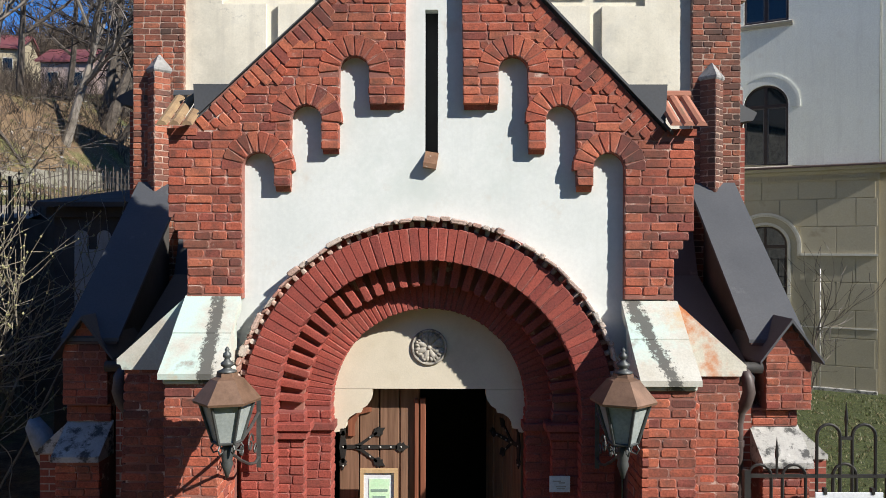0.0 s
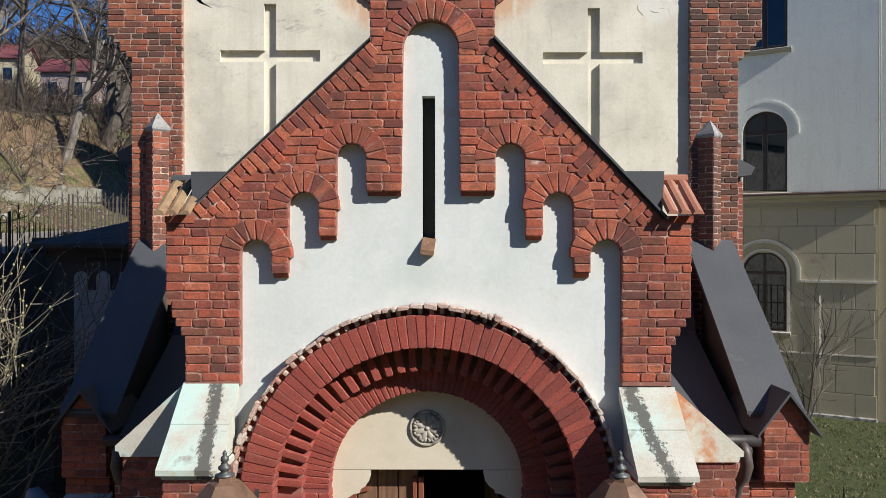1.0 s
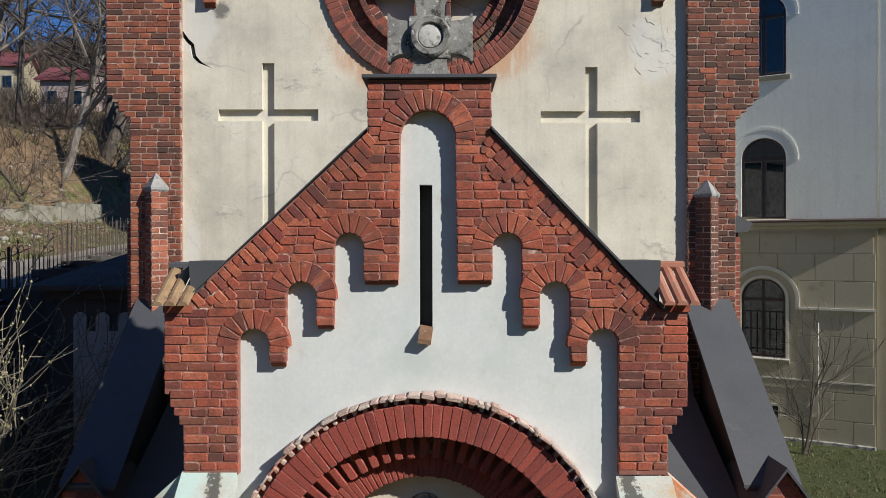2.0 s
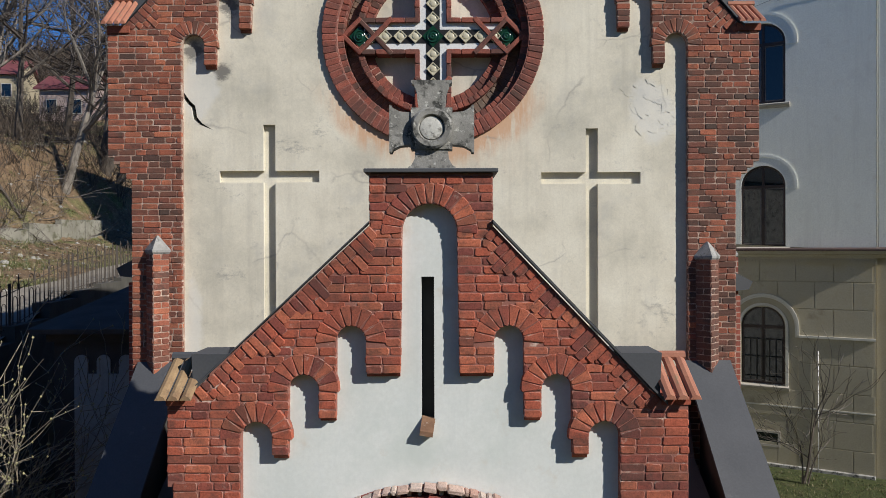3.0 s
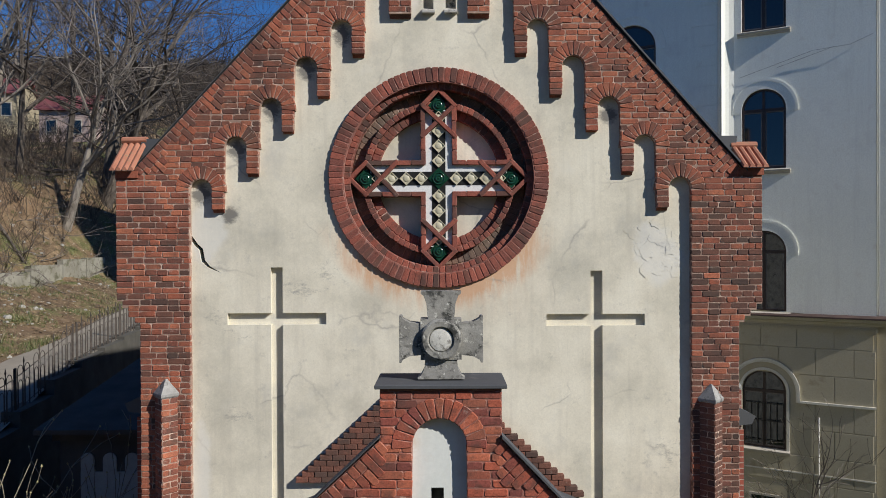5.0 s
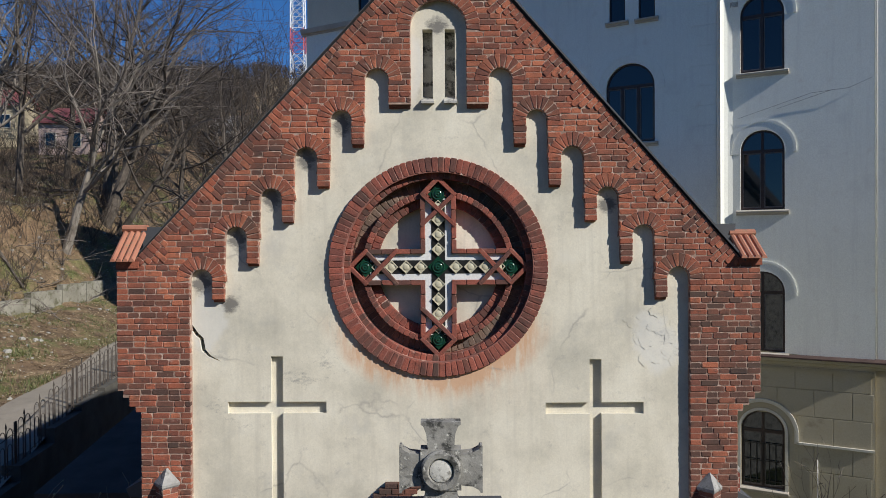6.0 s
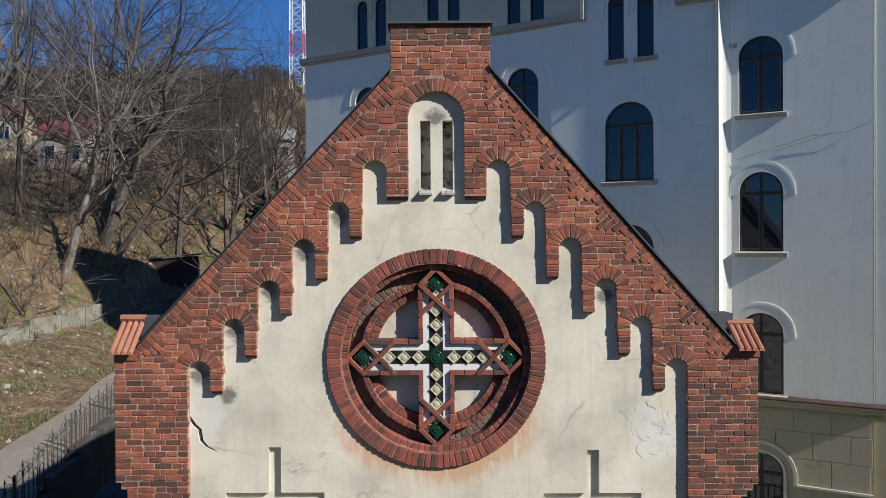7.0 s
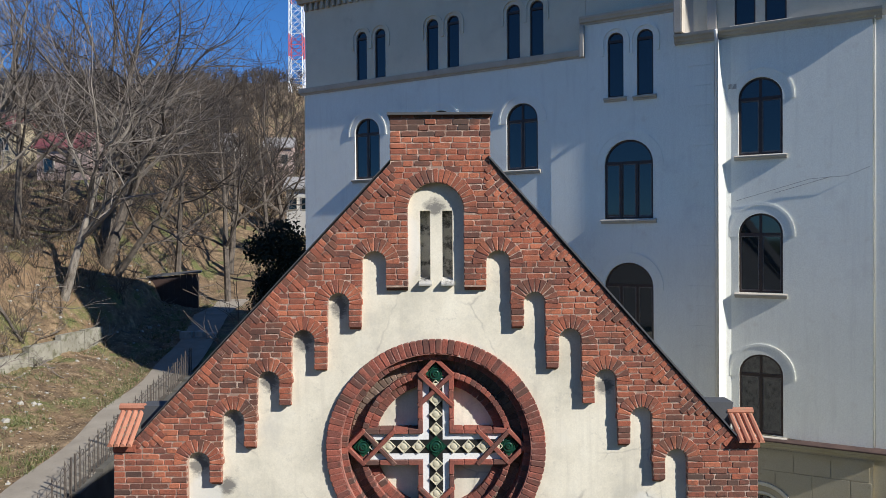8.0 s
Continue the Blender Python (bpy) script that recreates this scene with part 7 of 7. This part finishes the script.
PAPER = material("pale_green_poster", plain_look((0.46, 0.78, 0.46), (0.76, 0.88, 0.66), 4, 40, 0.6, 0.03))
WHITE_PAPER = material("white_paper", plain_look((0.66, 0.68, 0.72), (0.76, 0.78, 0.80), 6, 40, 0.7, 0.03))
PINE = material("light_pine", wood_look((0.42, 0.27, 0.13), (0.58, 0.40, 0.22)))
INK = material("grey_green_print", plain_look((0.18, 0.28, 0.22), (0.26, 0.36, 0.3)))
board = thing("notice_board", "light pine notice frame with a pale green poster beside the door", "notice board", at=(-0.53, -3.06, 0))
part("frame", slab([[(-0.20, 0.9), (0.18, 0.9), (0.18, 2.43), (-0.20, 2.43)], [(-0.165, 0.94), (0.145, 0.94), (0.145, 2.395), (-0.165, 2.395)]], -0.03, 0.02), PINE, board)
part("mount", boxed(-0.164, 0.144, -0.008, 0.01, 0.94, 2.394), WHITE_PAPER, board)
poster = part("poster", boxed(-0.11, 0.10, -0.013, -0.009, 1.6, 2.33), PAPER, board)
for z, w in ((2.20, 0.09), (2.13, 0.07), (2.05, 0.085), (1.97, 0.06)):
    part("print_bar", boxed(-w, w - 0.01, -0.016, -0.0135, z, z + 0.025), INK, poster)
plate = thing("wall_notice", "small white notice fixed to the brick jamb", "notice", at=(1.155, -3.375, 2.31))
part("sheet", boxed(0, 0.20, -0.022, -0.006, 0, 0.155), WHITE_PAPER, plate)
for z, a, b in ((0.10, 0.03, 0.11), (0.085, 0.09, 0.15), (0.05, 0.06, 0.16), (0.03, 0.07, 0.15)):
    part("print_bar", boxed(a, b, -0.025, -0.0225, z, z + 0.012), STONE, plate)

# ---- railing and gate before the lawn ----
yard = thing("yard_railing", "black wrought-iron railing with hoops and spears before the lawn", "railing")
YY = -3.28


def bent(x0, x1, z0, z1, name):
    r_ = (x1 - x0) / 2
    pts = [(x0, YY, z0), (x0, YY, z1 - r_)] + [((x0 + x1) / 2 - r_ * math.cos(a), YY, z1 - r_ + r_ * math.sin(a)) for a in [math.pi * k / 8 for k in range(1, 8)]] + [(x1, YY, z1 - r_), (x1, YY, z0)]
    bm = bmesh.new()
    tube(bm, pts, 0.0155, 6)
    part(name, bm, IRON, yard)


def tip(x, z0, z1):
    bm = bmesh.new()
    tube(bm, [(x, YY, z0), (x, YY, z1 - 0.22), (x, YY, z1 - 0.17), (x, YY, z1)], [0.012, 0.012, 0.019, 0.002], 6)
    part("spear", bm, IRON, yard)


for k in range(6):
    c = 3.42 + 1.37 * k
    for s in (-0.17, 0.17):
        bent(c + s - 0.115, c + s + 0.115, 0.4, 2.55, "low_hoop")
    tip(c, 2.44, 2.82)
    c += 0.685
    for s in (-0.175, 0.175):
        bent(c + s - 0.115, c + s + 0.115, 0.4, 2.95, "tall_hoop")
    part("crossbar", boxed(c - 0.07, c + 0.07, YY - 0.012, YY + 0.012, 2.80, 2.83), IRON, yard)
    tip(c, 2.82, 3.17)
    bent(c - 0.13, c + 0.10, 0.4, 2.56, "low_hoop")
for z in (2.44, 1.2):
    part("rail", boxed(3.1, 11.5, YY - 0.014, YY + 0.014, z - 0.016, z + 0.016), IRON, yard)
for x in (3.12, 7.3, 11.5):
    part("post", boxed(x - 0.03, x + 0.03, YY - 0.03, YY + 0.03, 0.3, 2.5), IRON, yard)
sign = thing("railing_sign", "white information panel hung on the iron railing", "sign", at=(3.78, YY - 0.03, 0))
part("panel", boxed(0, 0.67, -0.012, 0.0, 1.75, 2.29, bevel=0.003), WHITE_PAPER, sign)
for k in range(5):
    part("print_bar", boxed(0.06, 0.60 - 0.07 * (k % 3), -0.016, -0.0125, 2.18 - 0.08 * k, 2.205 - 0.08 * k), STONE, sign)
for x in (0.10, 0.57):
    part("clip", boxed(x - 0.015, x + 0.015, -0.02, 0.03, 2.27, 2.33), IRON, sign)

# ---- young tree and shrubs ----
BUDDED = material("budding_twigs", plain_look((0.15, 0.128, 0.096), (0.28, 0.245, 0.185), 3, 30, 0.95, 0.1))
young = thing("young_tree", "slender bare young tree against the ochre wall", "tree", at=(10.6, 10.5, 0.30))
a, b = Limbs(), Limbs()
rr = random.Random(8)
for lx, ly, ln, rad in ((0.10, 0.0, 2.1, 0.05), (-0.05, 0.1, 1.4, 0.03), (0.25, -0.05, 1.3, 0.028)):
    grow(rr, a, b, Vector((rr.uniform(-0.1, 0.1), 0, 0)), Vector((lx, ly, 1)).normalized(), ln, rad, 1, 4, 0.8, 0.06, 0.006)
link("trunk", limbs_mesh("trunk", a, BARK), None, young)
link("crown", limbs_mesh("crown", b, CROWN), None, young)

BUD = material("yellow_green_buds", plain_look((0.22, 0.21, 0.10), (0.36, 0.34, 0.18), 5, 30, 0.8, 0.1))


def budding_shrub(x, y, z, seed, stems, size):
    ob = thing("shrub", "leafless shrub with arching twigs and yellow-green buds", "shrub", "shrubs beside the chapel", at=(x, y, z))
    r_ = random.Random(seed)
    limbs, buds = Limbs(), Limbs()
    for _ in range(stems):
        d = Vector((r_.uniform(-0.6, 0.6), r_.uniform(-0.6, 0.6), 1)).normalized()
        grow(r_, limbs, limbs, Vector((r_.uniform(-0.4, 0.4), r_.uniform(-0.4, 0.4), 0)), d, size * r_.uniform(0.6, 0.9), 0.035, 1, 4, 0.85, 0.05, 0.0075)
    n = len(limbs.v) // 6
    for k in range(n):
        if r_.random() < 0.8:
            c = Vector(limbs.v[6 * k + 3])
            if c.z > size * 0.4:
                s = r_.uniform(0.014, 0.026)
                base = len(buds.v)
                buds.v += [(c.x + s, c.y, c.z), (c.x - s, c.y, c.z), (c.x, c.y + s, c.z), (c.x, c.y - s, c.z), (c.x, c.y, c.z + 1.4 * s), (c.x, c.y, c.z - s)]
                buds.f += [tuple(base + i for i in f) for f in ((0, 2, 4), (2, 1, 4), (1, 3, 4), (3, 0, 4), (2, 0, 5), (1, 2, 5), (3, 1, 5), (0, 3, 5))]
    link("crown", limbs_mesh("crown", limbs, BUDDED), None, ob)
    tagged(link("budding", limbs_mesh("budding", buds, BUD), None, ob), kind="stuff")


budding_shrub(-7.75, 1.5, 0.35, 21, 9, 3.3)
budding_shrub(-8.35, 1.0, 0.35, 22, 9, 3.1)

# ---- rolled tarpaulin by the shaded buttress, blocks by the shed ----
TARP = material("grey_blue_tarpaulin", plain_look((0.16, 0.19, 0.21), (0.27, 0.30, 0.33), 6, 50, 0.6, 0.4))
tarp = thing("tarpaulin_bundle", "pale grey-blue rolled tarpaulin leaning by the buttress", "tarpaulin", at=(-4.72, -1.75, 2.35))
bm = tube(bmesh.new(), [(0.30, 0, -2.03), (0.26, 0, -1.2), (0.16, 0, -0.4), (0.08, 0, -0.15), (-0.02, 0.0, 0.06), (-0.14, 0.02, 0.2), (-0.18, 0.02, 0.24)], [0.10, 0.11, 0.11, 0.12, 0.13, 0.10, 0.03], 9)
tr = random.Random(4)
for v in bm.verts:
    v.co += Vector((tr.uniform(-0.018, 0.018), tr.uniform(-0.018, 0.018), tr.uniform(-0.018, 0.018)))
part("roll", bm, TARP, tarp, smooth=True)
tube_band = tube(bmesh.new(), [(0.06, 0, -0.12), (0.045, 0, -0.08)], 0.135, 9)
part("tie", tube_band, STONE_DARK, tarp)
for k, (x, y, w, h, turn) in enumerate(((-15.6, 33.6, 0.7, 0.42, 8), (-14.8, 33.9, 0.55, 0.36, -12), (-14.1, 33.7, 0.6, 0.30, 20))):
    ob = thing("concrete_block", "pale rough concrete block lying beside the path", "block", "blocks beside the shed", at=(x, y, land(x, y) - 0.04), turn=turn)
    part("block", boxed(-w / 2, w / 2, -0.25, 0.25, 0, h + 0.04, bevel=0.03), CONCRETE, ob)

# ---- far houses and mast ----
ROOF_RED = material("red_tin_roof", plain_look((0.15, 0.045, 0.05), (0.22, 0.07, 0.07), 1, 10, 0.6, 0.05))
ROOF_ORANGE = material("orange_tile_roof", plain_look((0.24, 0.12, 0.08), (0.32, 0.16, 0.11), 1, 10, 0.8, 0.05))
ROOF_GREY = material("grey_sheet_roof", plain_look((0.22, 0.21, 0.21), (0.30, 0.29, 0.28), 1, 10, 0.7, 0.05))
WALLS = {"pink": (0.44, 0.34, 0.31), "white": (0.5, 0.49, 0.46), "yellow": (0.40, 0.34, 0.23), "grey": (0.4, 0.4, 0.4)}
WALL_MATS = {k: material(k + "_house_wall", plain_look(tuple(0.88 * q for q in c), c, 0.6, 12, 0.9, 0.05)) for k, c in WALLS.items()}


def house(x, y, z, w, d, h, colour, roof_mat, turn=0.0, pitch=0.35):
    ob = thing("house", colour + " plastered hillside house behind bare trees", "house", "houses on the hill", at=(x, y, z), turn=turn)
    part("wall", boxed(-w / 2, w / 2, 0, d, -9, h), WALL_MATS[colour], ob)
    part("roof", prism(bmesh.new(), [(-0.4, h), (d / 2, h + pitch * d), (d + 0.4, h), (d + 0.4, h + 0.2), (d / 2, h + pitch * d + 0.25), (-0.4, h + 0.2)], "x", -w / 2 - 0.4, w / 2 + 0.4), roof_mat, ob)
    part("gable", prism(bmesh.new(), [(0, h), (d / 2, h + pitch * d), (d, h)], "x", -w / 2, w / 2), WALL_MATS[colour], ob)
    n = max(2, int(w / 2.6))
    for s in range(max(1, int(h / 3))):
        for k in range(n):
            u = -w / 2 + w * (k + 0.5) / n
            win = part("window", boxed(u - 0.55, u + 0.55, -0.06, 0.02, h - 2.4 - 3 * s, h - 0.9 - 3 * s), TRIM, ob)
            part("pane", boxed(u - 0.46, u + 0.46, -0.08, -0.062, h - 2.3 - 3 * s, h - 1.0 - 3 * s), PANE, win)


house(-38.0, 62, 19.8, 5.0, 5, 3.2, "pink", ROOF_RED)
house(-48.5, 68, 20.5, 4.0, 6, 5.5, "yellow", ROOF_RED, 8)
house(-31.0, 92, 25.0, 3.4, 5, 2.4, "white", ROOF_GREY, -6)
house(-24.5, 98, 25.0, 4, 5, 2.6, "pink", ROOF_GREY, 5)
house(-16.4, 73, 16.0, 3, 4, 3.6, "white", ROOF_GREY, -4)
house(-19.5, 100, 24.5, 3.4, 5, 2.6, "pink", ROOF_ORANGE, -4)

mast = thing("radio_mast", "tall red and white lattice radio mast on the hill", "mast", at=(-51.8, 250, 52))
MAST_RED = material("mast_red", plain_look((0.42, 0.06, 0.08), (0.5, 0.09, 0.10), 1, 10, 0.6, 0.02))
MAST_WHITE = material("mast_white", plain_look((0.66, 0.68, 0.72), (0.74, 0.76, 0.78), 1, 10, 0.6, 0.02))
for k in range(16):
    z0, z1 = k * 4.0, k * 4.0 + 4.0
    w0, w1 = 2.6 - 0.03 * k, 2.6 - 0.03 * (k + 1)
    mat = MAST_RED if k in (7, 8, 12, 13) else MAST_WHITE
    for sx, sy in ((-1, -1), (1, -1), (1, 1), (-1, 1)):
        part("leg", tube(bmesh.new(), [(sx * w0, sy * w0, z0), (sx * w1, sy * w1, z1)], 0.2, 4), mat, mast)
    for (ax, ay), (bx, by) in (((-1, -1), (1, -1)), ((1, -1), (1, 1)), ((1, 1), (-1, 1)), ((-1, 1), (-1, -1))):
        part("brace", tube(bmesh.new(), [(ax * w0, ay * w0, z0), (bx * w1, by * w1, z1)], 0.11, 3), mat, mast)
        part("brace", tube(bmesh.new(), [(bx * w0, by * w0, z0), (ax * w1, ay * w1, z1)], 0.11, 3), mat, mast)
        part("crossbar", tube(bmesh.new(), [(ax * w0, ay * w0, z0), (bx * w0, by * w0, z0)], 0.11, 3), mat, mast)

# ---- dark thicket; its near-black mass also stands in for the school's shade ----
THICKET_SHADE = material("shade_black_leaves", plain_look((0.008, 0.012, 0.005), (0.022, 0.03, 0.012), 4, 30, 0.9, 0.1))
thicket = thing("thicket", "dark evergreen thicket, blackened for shade, against the school's end wall", "thicket", at=(-7.9, 25.5, 6.2))
stems, leaves = Limbs(), Limbs()
rq = random.Random(55)
for k in range(10):
    grow(rq, stems, stems, Vector((rq.uniform(-2.2, 1.6), rq.uniform(-1.5, 2.5), 0)), Vector((rq.uniform(-0.3, 0.3), rq.uniform(-0.3, 0.3), 1)).normalized(), 3.4, 0.06, 1, 3, 0.7, 0.1, 0.012)
lumps = [(rq.uniform(-1.1, 1.5), rq.uniform(-1.2, 2.4), rq.uniform(0.5, 7.6), rq.uniform(0.7, 1.5)) for _ in range(26)]
for k in range(18000):
    lx, ly, lz, lr = rq.choice(lumps)
    c = Vector((lx, ly, lz)) + Vector((rq.gauss(0, 1), rq.gauss(0, 1), rq.gauss(0, 1))).normalized() * lr * rq.random() ** 0.4
    u = Vector((rq.uniform(-1, 1), rq.uniform(-1, 1), rq.uniform(-1, 1))).normalized()
    v = u.orthogonal().normalized()
    s = rq.uniform(0.05, 0.11)
    base = len(leaves.v)
    leaves.v += [(c + u * s)[:], (c + v * s * 0.7)[:], (c - u * s)[:], (c - v * s * 0.7)[:]]
    leaves.f.append((base, base + 1, base + 2, base + 3))
link("crown", limbs_mesh("crown", stems, BARK), None, thicket)
tagged(link("foliage", limbs_mesh("foliage", leaves, THICKET_SHADE), None, thicket), kind="stuff")
